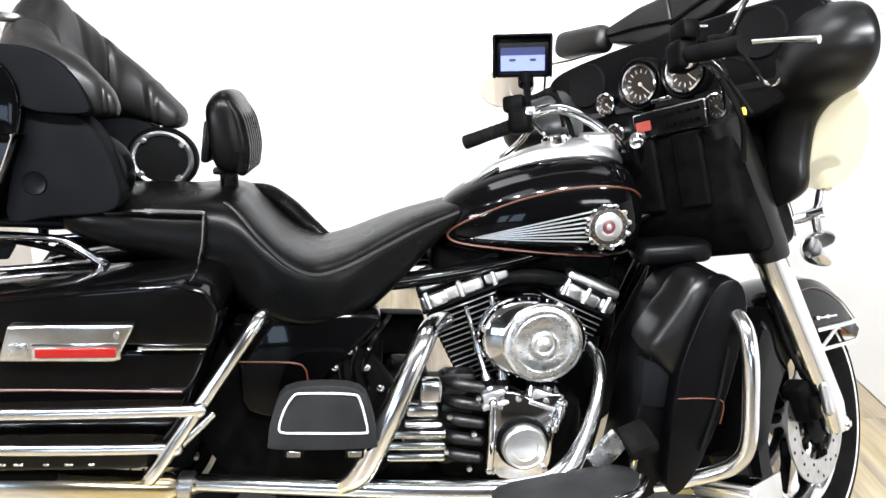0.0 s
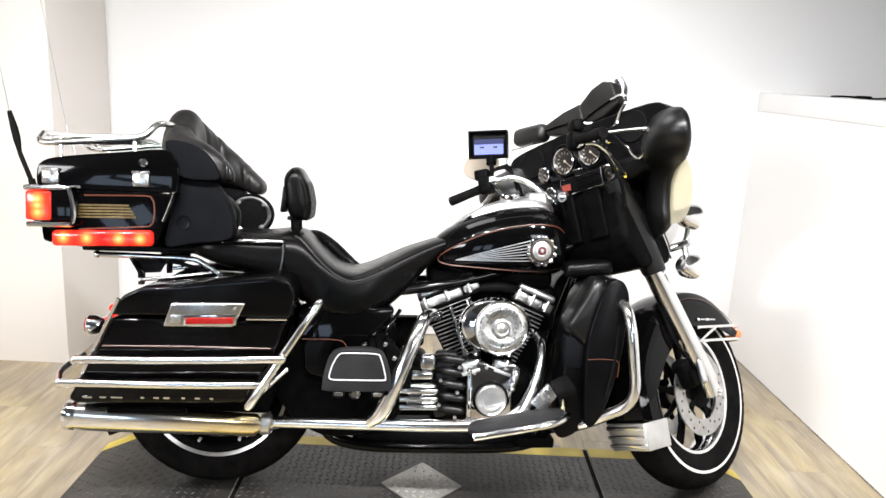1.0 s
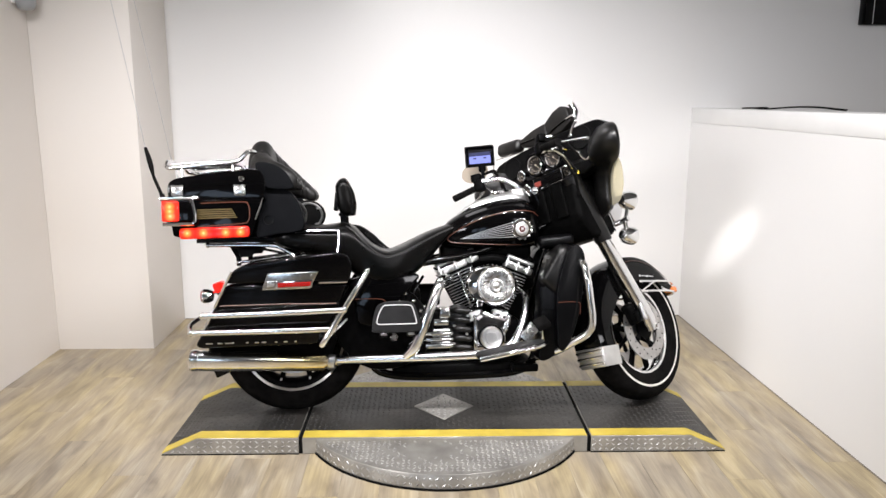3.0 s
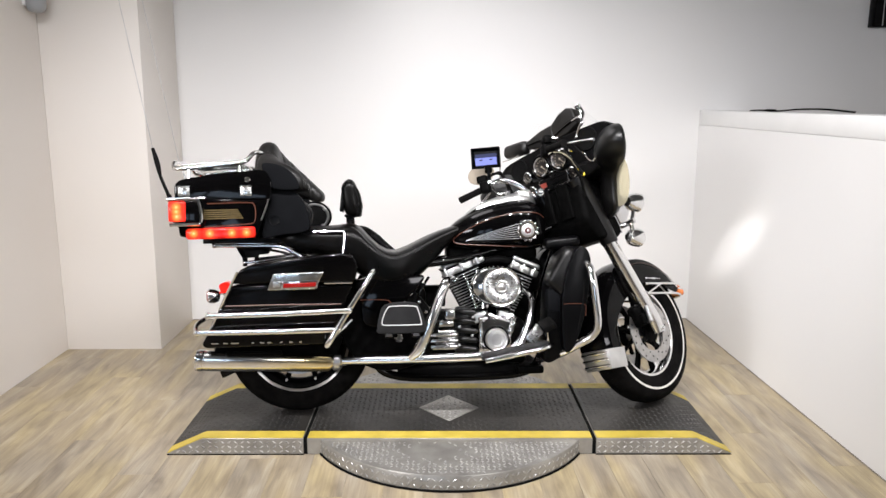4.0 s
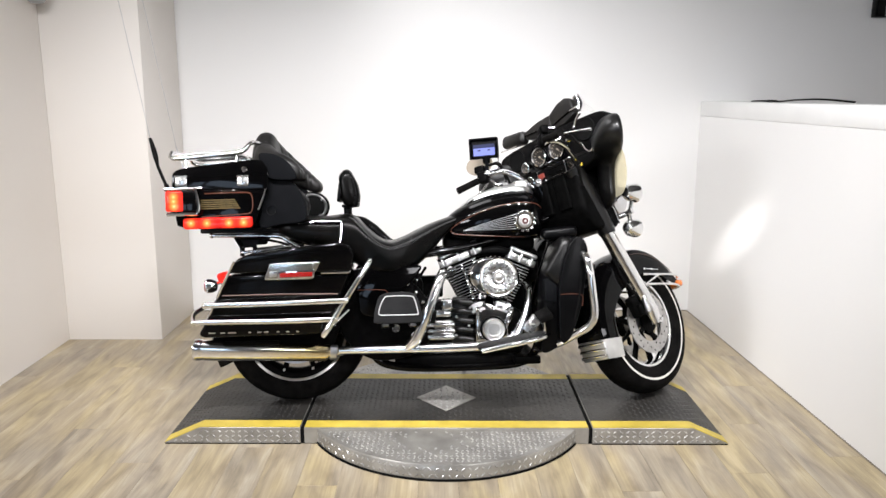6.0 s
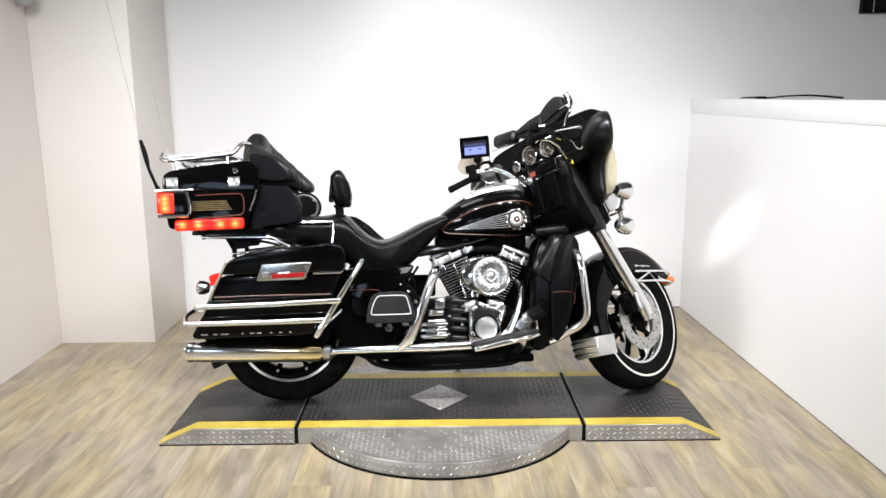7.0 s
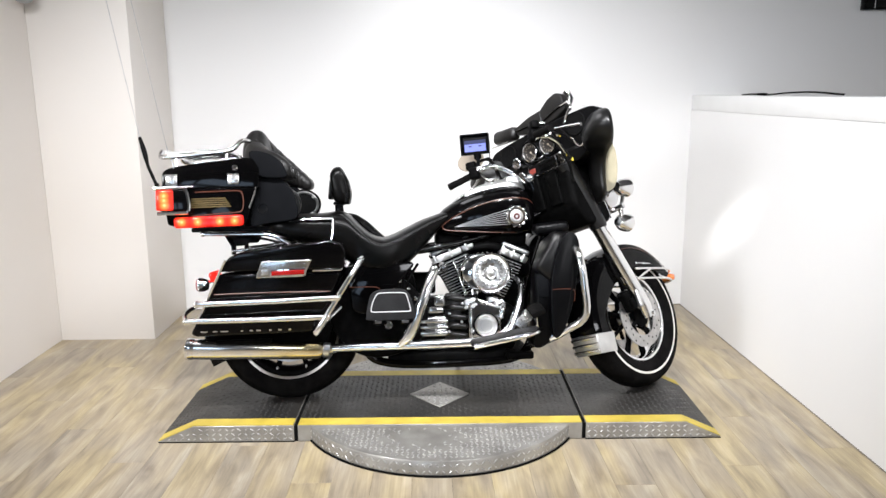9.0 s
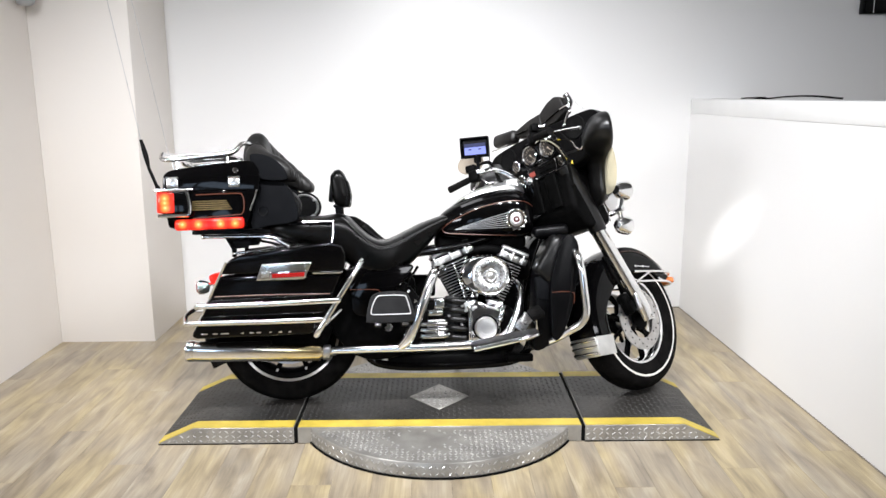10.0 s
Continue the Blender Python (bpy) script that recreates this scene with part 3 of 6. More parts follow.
part("rim_tread", on_rim(205, 335), TREAD, disc, "raised tread pattern", kind="stuff")
# dark ring added at floor level to set off the disc's edge
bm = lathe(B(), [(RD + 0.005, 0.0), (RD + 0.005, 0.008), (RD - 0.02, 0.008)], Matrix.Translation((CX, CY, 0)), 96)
part("base_seal", bm, GAP, disc, "thin dark strip along the floor")

# deck and ramps: steel sides, dark top, yellow stripes
GX = 0.606


def deck_section(name, outline, label):
    """outline: (x, z) from the side, drawn across the platform."""
    bm = prism(B(), outline, Y0, Y1, I4, 0.0015, 1)
    return part(name, bm, PLATE, turntable, label)


def stripe_box(x0, x1, y0, y1, z, h=0.003):
    return rbox(B(), (x1 - x0, y1 - y0, h), Matrix.Translation(((x0 + x1) / 2, (y0 + y1) / 2, z)), 0.0008, 1)


mid = deck_section("centre_deck", [(-GX + 0.008, 0.002), (GX - 0.008, 0.002), (GX - 0.008, H), (-GX + 0.008, H)], "flat centre deck with steel tread-plate sides")
part("antislip_surface", stripe_box(-GX + 0.010, GX - 0.010, Y0 + 0.065, Y1 - 0.065, H + 0.001), DECK, mid, "dark grey anti-slip surface")
part("edge_stripe", stripe_box(-GX + 0.010, GX - 0.010, Y0 + 0.002, Y0 + 0.066, H + 0.0015), YELLOW, mid, "worn yellow edge stripe")
part("edge_stripe", stripe_box(-GX + 0.010, GX - 0.010, Y1 - 0.066, Y1 - 0.002, H + 0.0015), YELLOW, mid, "worn yellow edge stripe")
whole = lambda x, y: True
clear_of_diamond = lambda x, y: abs(x) / 0.155 + abs(y + 0.2) / 0.155 > 1.05
part("deck_tread", treads(B(), clear_of_diamond, -GX + 0.01, GX - 0.01, Y0 + 0.07, Y1 - 0.07, H + 0.0025, 0.024), DECKTREAD, mid, "raised tread pattern", kind="stuff")
dia = prism(B(), [(-0.137, 0), (0, -0.147), (0.137, 0), (0, 0.147)], 0, 0.005, Matrix.Translation((0, -0.2, H + 0.002)) @ pose(0, 0, 0, 90), 0.0012, 1)
diamond = part("diamond_plate", dia, PLATE, mid, "bright diamond-shaped tread plate")
part("diamond_tread", treads(B(), lambda x, y: abs(x) / 0.137 + abs(y + 0.2) / 0.147 < 0.9, -0.14, 0.14, -0.34, -0.06, H + 0.007, 0.026), TREAD, mid, "raised tread pattern", kind="stuff")

for s, side in ((-1, "left"), (1, "right")):
    # flat as far as KNEE, then down to the tip
    KNEE, TIP, G1 = 1.035, 1.185, GX + 0.008
    out = [(s * G1, 0.002), (s * G1, H), (s * KNEE, H), (s * TIP, 0.006), (s * TIP, 0.002)]
    ramp_ob = deck_section("ramp", out, "hinged end ramp with dark anti-slip top and yellow edges")

    def drop(x, y):
        return -max(0.0, (abs(x) - KNEE)) * (H - 0.006) / (TIP - KNEE)
    for nm, ya, yb, mt, lb, dz in (("antislip_surface", Y0 + 0.065, Y1 - 0.065, DECK, "dark grey anti-slip surface", 0.001), ("edge_stripe", Y0 + 0.002, Y0 + 0.066, YELLOW, "worn yellow edge stripe", 0.0015), ("edge_stripe", Y1 - 0.066, Y1 - 0.002, YELLOW, "worn yellow edge stripe", 0.0015)):
        pts = [(s * (G1 + 0.002), H - 0.001 + dz), (s * KNEE, H - 0.001 + dz), (s * TIP, 0.005 + dz), (s * TIP, 0.008 + dz), (s * KNEE, H + 0.002 + dz), (s * (G1 + 0.002), H + 0.002 + dz)]
        part(nm, prism(B(), pts, ya, yb), mt, ramp_ob, lb)
    xa, xb = sorted((s * (G1 + 0.01), s * (TIP - 0.01)))
    part("ramp_tread", treads(B(), whole, xa, xb, Y0 + 0.07, Y1 - 0.07, H + 0.0025, 0.024, drop), DECKTREAD, ramp_ob, "raised tread pattern", kind="stuff")
    # tread on the steel side
    verts, faces = [], []
    for i in range(21):
        for j in range(3):
            x, z = s * (G1 + 0.013 + 0.027 * i), 0.014 + 0.0205 * j
            if z > H + drop(abs(x), 0) - 0.009:
                continue
            q = 1 if (i + j) % 2 else -1
            k = len(verts)
            verts += [(x - 0.0086, Y0, z - q * 0.0064), (x - 0.0022, Y0, z + q * 0.0026), (x + 0.0086, Y0, z + q * 0.0064), (x + 0.0022, Y0, z - q * 0.0026), (x, Y0 - 0.003, z)]
            faces += [(k + e, k + (e + 1) % 4, k + 4) for e in range(4)]
    bm = B()
    me = bpy.data.meshes.new("tmp")
    me.from_pydata(verts, [], faces)
    bm.from_mesh(me)
    bpy.data.meshes.remove(me)
    part("side_tread", bm, TREAD, ramp_ob, "raised tread pattern", kind="stuff")
    # dark strip added at floor level, slightly wider than the ramp
    part("ground_seal", rbox(B(), (TIP - G1, Y1 - Y0 + 0.006, 0.004), Matrix.Translation((s * (TIP + G1) / 2, (Y0 + Y1) / 2, 0.002)), 0), GAP, ramp_ob, "thin dark strip along the floor")
    part("hinge_gap", rbox(B(), (0.0155, Y1 - Y0 - 0.004, H - 0.006), Matrix.Translation((s * GX, (Y0 + Y1) / 2, H / 2)), 0), GAP, ramp_ob, "dark hinge joint")

# ---------------------------------------------------------------- things on the walls
monitor = thing("wall_monitor", "black flat display of two dark panels on the far back wall", "monitor")
part("casing", rbox(B(), (0.62, 0.05, 0.42), pose(3.012, BACK - 0.03, 2.135), 0.004, 2), SATIN, monitor, "black casing")
for x0, x1 in ((2.712, 2.764), (2.770, 3.312)):
    part("panel", rbox(B(), (x1 - x0, 0.006, 0.40), pose((x0 + x1) / 2, BACK - 0.058, 2.137), 0.001, 1), PAINT, monitor, "dark glossy panel")
part("panel_joint", rbox(B(), (0.004, 0.005, 0.41), pose(2.767, BACK - 0.0575, 2.136), 0.001, 1), WALL, monitor, "thin pale upright joint")
sensor = thing("wall_sensor", "small grey domed sensor fixed to the side wall", "sensor")
part("sensor_body", lathe(B(), [(0.05, 0.13), (0.05, 0.04), (0.046, 0.02), (0.036, 0.006), (0.02, 0.0), (0, -0.002)], pose(LEFT + 0.06, 0.78, 1.915), 24), material("grey_plastic", (0.34, 0.35, 0.36), 0.3), sensor, "grey rounded body")
part("bracket", rbox(B(), (0.02, 0.07, 0.16), pose(LEFT + 0.010, 0.78, 2.03), 0.004, 2), CAPWOOD, sensor, "white wall bracket")
strap = thing("strap_on_ledge", "thin black strap lying along the white cap board", "strap")
part("webbing", tube(B(), [(1.80, 1.03, 1.408), (1.78, 0.85, 1.412), (1.80, 0.7, 1.409), (1.82, 0.5, 1.420), (1.83, 0.25, 1.424), (1.82, -0.05, 1.414)], 0.006, 8, 5, flat=0.4), RUBBER, strap, "black webbing")
part("buckle", rbox(B(), (0.03, 0.07, 0.012), pose(1.79, 0.74, 1.413, 0, 0, 8), 0.005, 2), ENGINE, strap, "black buckle")

# ---------------------------------------------------------------- the motorcycle
ORG = Vector((-0.677, -0.203, H + 0.002))
bike = thing("motorcycle", "black chrome-trimmed touring motorcycle leaning on its stand on the turntable", "motorcycle", Matrix.Translation(ORG) @ pose(0, 0, 0, 0, 0, 3.9) @ pose(0, 0, 0, -8.9))
HUB = Vector((1.577, 0, 0.312))
RAKE = radians(26)
STEER = Matrix.Translation(HUB) @ Matrix.Rotation(radians(38), 4, Vector((-math.sin(RAKE), 0, math.cos(RAKE)))) @ Matrix.Translation(-HUB)


def wheel(name, centre, m, white, label):
    """Cast wheel in a whitewall tyre, brake discs on both sides."""
    c = along_y(*centre)
    w = part(name, lathe(B(), [(0.0, -0.03), (0.03, -0.045), (0.045, -0.03), (0.05, 0.0), (0.045, 0.03), (0.03, 0.045), (0, 0.05)], c, 24), STEEL, bike, label, m)
    prof = [(0.205, -0.045), (0.215, -0.055), (0.250, -0.066), (0.285, -0.064), (0.308, -0.052), (0.319, -0.03), (0.3235, 0.0), (0.319, 0.03), (0.308, 0.052), (0.285, 0.064), (0.250, 0.066), (0.215, 0.055), (0.205, 0.045)]
    part("tyre", lathe(B(), prof, c, 72), RUBBER, w, "black tyre with a thin white sidewall line" if white else "black treaded tyre")
    blocks = B()
    for k in range(56):
        for side in (-1, 1):
            t = c @ Matrix.Rotation(2 * math.pi * (k + 0.25 * side) / 56, 4, "Z")
            rbox(blocks, (0.007, 0.020, 0.026), t @ Matrix.Translation((0.3178, 0, side * 0.017)) @ pose(0, 0, 0, side * 28, side * -10), 0)
            rbox(blocks, (0.007, 0.018, 0.024), t @ Matrix.Translation((0.3086, 0, side * 0.042)) @ pose(0, 0, 0, side * 20, side * -30), 0)
    part("tread_block", blocks, RUBBER, w, "moulded tread", kind="stuff")
    if white:
        part("white_sidewall", lathe(lathe(B(), [(0.2595, 0.0664), (0.262, 0.0672), (0.267, 0.0669), (0.2695, 0.0660)], c, 72), [(0.2595, -0.0664), (0.262, -0.0672), (0.267, -0.0669), (0.2695, -0.0660)], c, 72), WHITEWALL, w, "white sidewall ring", fix=False)
    rim = lathe(B(), [(0.212, -0.05), (0.222, -0.056), (0.218, -0.048), (0.196, -0.044), (0.18, -0.02), (0.18, 0.02), (0.196, 0.044), (0.218, 0.048), (0.222, 0.056), (0.212, 0.05), (0.186, 0.0), (0.212, -0.05)], c, 64)
    part("rim", rim, SOFTCHROME if white else ENGINE, w, "polished rim" if white else "black rim")
    for k in range(9):
        a = 2 * math.pi * (k + 0.3) / 9
        bm = B()
        tube(bm, [(0.04 * math.cos(a), 0.04 * math.sin(a), 0), (0.11 * math.cos(a), 0.11 * math.sin(a), 0.008), (0.185 * math.cos(a), 0.185 * math.sin(a), 0)], [0.017, 0.012, 0.015], 8, 2, flat=0.7)
        bmesh.ops.transform(bm, matrix=c, verts=bm.verts)
        part("spoke", bm, ENGINE, w)
        if not white:
            part("rim_bolt", lathe(B(), [(0.005, 0.030), (0.005, 0.052), (0, 0.054)], c @ Matrix.Rotation(a, 4, "Z") @ Matrix.Translation((0.188, 0, 0)), 8), WHITEINK, w)
    for s in (-1, 1):
        rot = part("brake_rotor", lathe(B(), [(0.092, s * 0.070), (0.146, s * 0.070), (0.146, s * 0.075), (0.092, s * 0.075), (0.092, s * 0.070)], c, 56), ROTOR, w, "drilled steel brake disc")
        bm = B()
        for k in range(30):
            a, rr = 2 * math.pi * k / 30, (0.104, 0.119, 0.134)[k % 3]
            lathe(bm, [(0.0042, s * 0.0697), (0.0042, s * 0.0756), (0, s * 0.0756)], c @ Matrix.Translation((rr * math.cos(a), rr * math.sin(a), 0)), 8)
        part("rotor_holes", bm, GAP, rot, "drilled holes", kind="stuff")
        bm = B()
        for k in range(5):
            a = 2 * math.pi * k / 5
            rbox(bm, (0.062, 0.024, 0.008), c @ Matrix.Rotation(a, 4, "Z") @ Matrix.Translation((0.066, 0, s * 0.071)), 0.003, 1)
            lathe(bm, [(0.007, s * 0.07), (0.007, s * 0.081), (0, s * 0.083)], c @ Matrix.Rotation(a, 4, "Z") @ Matrix.Translation((0.083, 0, 0)), 8)
        lathe(bm, [(0.052, s * 0.066), (0.052, s * 0.076), (0.03, s * 0.08), (0, s * 0.08)], c, 24)
        part("rotor_carrier", bm, ENGINE, rot, "black rotor carrier with bolts")
    return w


wheel("front_wheel", HUB, STEER, True, "front wheel turned to its left stop")
wheel("rear_wheel", (0, 0, 0.3235), None, False, "rear wheel")
part("rear_rim_edge", lathe(lathe(B(), [(0.2165, 0.0575), (0.221, 0.0602), (0.2275, 0.0625)], along_y(0, 0, 0.3235), 72), [(0.2165, -0.0575), (0.221, -0.0602), (0.2275, -0.0625)], along_y(0, 0, 0.3235), 72), ROTOR, bike, "bright rim edge", fix=False)


def arc_fender(bm, centre, r, a0, a1, hw, skirt, steps=40, thick=0.004):
    """A mudguard: a rounded channel swept round the wheel. skirt(a): depth of the sides."""
    tmp, rings = B(), []
    for k in range(steps + 1):
        a = radians(a0 + (a1 - a0) * k / steps)
        sk = skirt(k / steps)
        sec = [(-hw - 0.006, -sk), (-hw - 0.004, -0.45 * sk), (-hw, -0.03), (-hw * 0.85, -0.010), (-hw * 0.5, -0.002), (0, 0.0), (hw * 0.5, -0.002), (hw * 0.85, -0.010), (hw, -0.03), (hw + 0.004, -0.45 * sk), (hw + 0.006, -sk)]
        sec = sec + [(u * (1 - thick / hw), v - thick * (1 if abs(u) < hw * 0.9 else 0)) for u, v in reversed(sec)]
        rings.append([tmp.verts.new((centre[0] + (r + v) * math.cos(a), u, centre[2] + (r + v) * math.sin(a))) for u, v in sec])
    n = len(rings[0])
    for a, b in zip(rings, rings[1:]):
        for k in range(n):
            tmp.faces.new((a[k], a[(k + 1) % n], b[(k + 1) % n], b[k]))
    tmp.faces.new(rings[0]), tmp.faces.new(rings[-1][::-1])
    return take(bm, tmp)


# front mudguard, its rails, marker light, lettering and chrome flap
fender = part("front_mudguard", arc_fender(B(), HUB, 0.352, 38, 200, 0.088, lambda t: 0.055 + 0.075 * math.sin(math.pi * min(1, t * 1.15)) ** 0.7 + 0.02 * t), PAINT, bike, "deep gloss black front mudguard", STEER)
bm = B()
for z in (0.533, 0.486):
    tube(bm, [(1.56, -0.102, z - 0.003), (1.76, -0.102, z + 0.002), (1.86, -0.075, z + 0.004), (1.93, -0.03, z + 0.004), (1.93, 0.03, z + 0.004), (1.86, 0.075, z + 0.004), (1.76, 0.102, z + 0.002), (1.56, 0.102, z - 0.003)], 0.006, 8, 4)
for s in (-1, 1):
    tube(bm, [(1.575, s * 0.102, 0.486), (1.68, s * 0.103, 0.532)], 0.005, 8)
part("mudguard_rail", bm, SOFTCHROME, fender, "chrome trim rails round the mudguard tip")
part("marker_light", rbox(rbox(B(), (0.06, 0.07, 0.034), pose(1.945, 0, 0.513), 0.013, 3), (0.08, 0.05, 0.02), pose(1.885, 0, 0.516), 0.004, 2, 1), [ORANGELENS, CHROME], fender, "orange marker light")
bm = B()
for k, (u, w) in enumerate(((-0.05, 0.014), (-0.03, 0.012), (-0.014, 0.01), (0.004, 0.016), (0.022, 0.010), (0.036, 0.012), (0.05, 0.008))):
    rbox(bm, (w, 0.002, 0.009 if k in (0, 3) else 0.005), pose(1.635 + u, -0.0985, 0.558, 0, 2, 0), 0.0008, 1)
part("script_badge", bm, WHITEINK, fender, "small silver script badge, unreadable")
bm = B()
tube(bm, [(HUB.x + 0.34 * math.cos(radians(a)), -0.0925, HUB.z + 0.34 * math.sin(radians(a)) - 0.02) for a in range(45, 110, 5)], 0.0013, 6)
part("pinstripe", bm, ORANGE, fender, "thin orange pinstripe")
flap = rbox(B(), (0.012, 0.140, 0.088), pose(1.225, -0.024, 0.192, 0, -12), 0.005, 2)
rbox(flap, (0.115, 0.006, 0.086), pose(1.282, -0.094, 0.196, 0, -4), 0.002, 2)
flap_ob = part("chrome_flap", flap, PALEMETAL, bike, "ribbed chrome mudflap at the back of the mudguard", STEER)
for z in (0.165, 0.192, 0.219):
    part("flap_rib", rbox(B(), (0.010, 0.146, 0.014), pose(1.216 + (z - 0.192) * -0.2, -0.024, z), 0.005, 2), SOFTCHROME, flap_ob)

# fork
for s in (-1, 1):
    y = 0.118 * s
    fk = tube(B(), [(1.575, y, 0.30), (1.552, y, 0.36), (1.366, y, 0.650), (1.31, y, 0.738)], [0.028, 0.034, 0.034, 0.033], 20, 1)
    leg = part("fork_leg", fk, SOFTCHROME, bike, "chrome front fork leg", STEER)
    part("fork_cover", tube(B(), [(1.325, y * 1.05, 0.706), (1.318, y * 1.05, 0.722), (1.262, y * 1.05, 0.825), (1.21, y * 1.05, 0.915), (1.16, y * 1.05, 1.0)], [0.036, 0.040, 0.042, 0.043, 0.043], 20, 3), WINGBLACK, leg, "black upper fork cover")
    part("cover_trim", tube(B(), [(1.345, y * 1.30, 0.845), (1.368, y * 1.30, 0.80), (1.392, y * 1.25, 0.752)], 0.0035, 8, 3), CHROME, leg, "thin chrome trim beside the cover")
    part("axle_end", lathe(lathe(B(), [(0, 0.028), (0.016, 0.028), (0.019, 0.022), (0.019, 0)], along_y(1.577, y + s * 0.0, 0.312) if s < 0 else pose(1.577, y, 0.312, -90), 16), [(0.008, 0.02), (0.008, 0.036), (0, 0.037)], along_y(1.577, y, 0.312) if s < 0 else pose(1.577, y, 0.312, -90), 6), CHROME, leg, "chrome axle cap")
    cal = rbox(B(), (0.046, 0.052, 0.100), pose(1.474, s * 0.088, 0.375, 0, -28), 0.012, 3)
    rbox(cal, (0.03, 0.02, 0.05), pose(1.478, s * 0.118, 0.36, 0, -20), 0.006, 2)
    part("brake_caliper", cal, ENGINE, leg, "black brake caliper")
part("caliper_badge", tube(B(), [(1.492, -0.137, 0.412), (1.505, -0.139, 0.352)], 0.0125, 12, 1, 0, True), PALEMETAL, bike, "polished caliper insert", STEER)
bm = B()
tube(bm, [(1.47, -0.10, 0.43), (1.40, -0.09, 0.55), (1.36, -0.08, 0.68), (1.30, -0.06, 0.80)], 0.0042, 8, 4)
tube(bm, [(1.48, -0.11, 0.42), (1.40, -0.11, 0.50), (1.35, -0.09, 0.66), (1.30, -0.06, 0.78)], 0.004, 8, 4)
part("brake_hose", bm, RUBBER, bike, "black brake hoses", STEER)

# headlamp, passing lamps and turn signals
bm = lathe(B(), [(0, 0), (0.05, 0.01), (0.085, 0.05), (0.092, 0.10), (0.09, 0.115), (0.085, 0.112), (0, 0.12)], pose(1.44, 0, 0.91, 0, 90), 32)
part("headlamp", bm, CHROME, bike, "chrome headlamp", STEER)
part("lamp_bar", tube(B(), [(1.43, -0.20, 0.80), (1.42, -0.12, 0.79), (1.41, 0, 0.80), (1.42, 0.12, 0.79), (1.43, 0.20, 0.80)], 0.012, 12, 4), CHROME, bike, "chrome lamp bar", STEER)
for s in (-1, 1):
    pl = part("passing_lamp", lathe(B(), [(0, -0.05), (0.024, -0.046), (0.041, -0.02), (0.047, 0.012), (0.050, 0.02), (0.050, 0.03), (0.045, 0.032), (0, 0.038)], pose(1.465, s * 0.184, 0.893, 0, 90) @ Matrix.Diagonal((0.88, 0.88, 0.95, 1)), 28), SOFTCHROME, bike, "round chrome passing lamp", STEER)
    part("bracket", tube(tube(B(), [(1.46, s * 0.183, 0.85), (1.44, s * 0.175, 0.805), (1.40, s * 0.14, 0.79)], 0.010, 10, 3), [(1.43, s * 0.178, 0.80), (1.426, s * 0.184, 0.755)], 0.011, 10), CHROME, pl, "chrome bracket")
    ts = part("turn_signal", lathe(B(), [(0, -0.05), (0.025, -0.046), (0.043, -0.022), (0.048, 0.01), (0.048, 0.03), (0.043, 0.034)], pose(1.428, s * 0.185, 0.722, 0, 90) @ Matrix.Diagonal((0.86, 0.86, 0.9, 1)), 24), SOFTCHROME, bike, "round chrome turn signal", STEER)
    part("lens", lathe(B(), [(0.043, 0.034), (0.038, 0.044), (0, 0.05)], pose(1.428, s * 0.185, 0.722, 0, 90) @ Matrix.Diagonal((0.86, 0.86, 0.9, 1)), 24), ORANGELENS, ts, "orange lens")
DEFLECT = smooth_outline([(0.24, 1.005), (0.294, 1.020), (0.362, 1.014), (0.396, 0.962), (0.386, 0.894), (0.332, 0.843), (0.269, 0.835), (0.21, 0.857), (0.215, 0.928)], 4)
for s in (-1, 1):
    bm = B()
    front = [bm.verts.new((1.345 - 1.08 * y * y, s * y, z)) for y, z in DEFLECT]
    bm.faces.new(front)
    bmesh.ops.solidify(bm, geom=list(bm.faces), thickness=0.004)
    part("air_deflector", bm, AMBERPANE, bike, "yellowed clear plastic air deflector", STEER)

# batwing fairing
HALF = [(0.0, 1.252), (-0.08, 1.246), (-0.21, 1.216), (-0.328, 1.182), (-0.415, 1.140), (-0.448, 1.090), (-0.442, 1.038), (-0.395, 1.006), (-0.322, 0.996), (-0.272, 0.966), (-0.246, 0.90), (-0.234, 0.845), (-0.18, 0.818), (-0.09, 0.806), (0.0, 0.80)]
full = HALF + [(-y, z) for y, z in reversed(HALF[1:-1])]
RIM = smooth_outline(full, 4)


def rim_x(y, z):
    """The rear edge of the fairing sweeps back towards both wings."""
    return 1.325 - 1.08 * y * y


# rings from the panel inside, over the rounded lip, along the shell to the nose: (forward, scale)
SHELL = [(0.070, 0.56), (0.040, 0.60), (0.012, 0.66), (-0.012, 0.735), (-0.028, 0.81), (-0.034, 0.88), (-0.028, 0.94), (-0.012, 0.98), (0.008, 1.0), (0.030, 0.99), (0.058, 0.945), (0.086, 0.87), (0.112, 0.76), (0.13, 0.60), (0.142, 0.38), (0.146, 0.05)]
tmp, rings = B(), []
lip = lambda z: min(1.0, max(0.12, (z - 0.99) / 0.07))
for fwd, f in SHELL:
    rings.append([tmp.verts.new((rim_x(y, z) + fwd * (lip(z) if fwd < 0 else 1.0) * (1 - 0.25 * (abs(y) / 0.37) ** 2), y * f, 1.04 + (z - 1.04) * f)) for y, z in RIM])
for a, b in zip(rings, rings[1:]):
    for j in range(len(RIM)):
        tmp.faces.new((a[j], a[(j + 1) % len(RIM)], b[(j + 1) % len(RIM)], b[j]))
tmp.faces.new(rings[0]), tmp.faces.new(rings[-1][::-1])
fairing = part("fairing", take(B(), tmp), WINGBLACK, bike, "black bat-wing handlebar fairing", STEER, sharp=70)
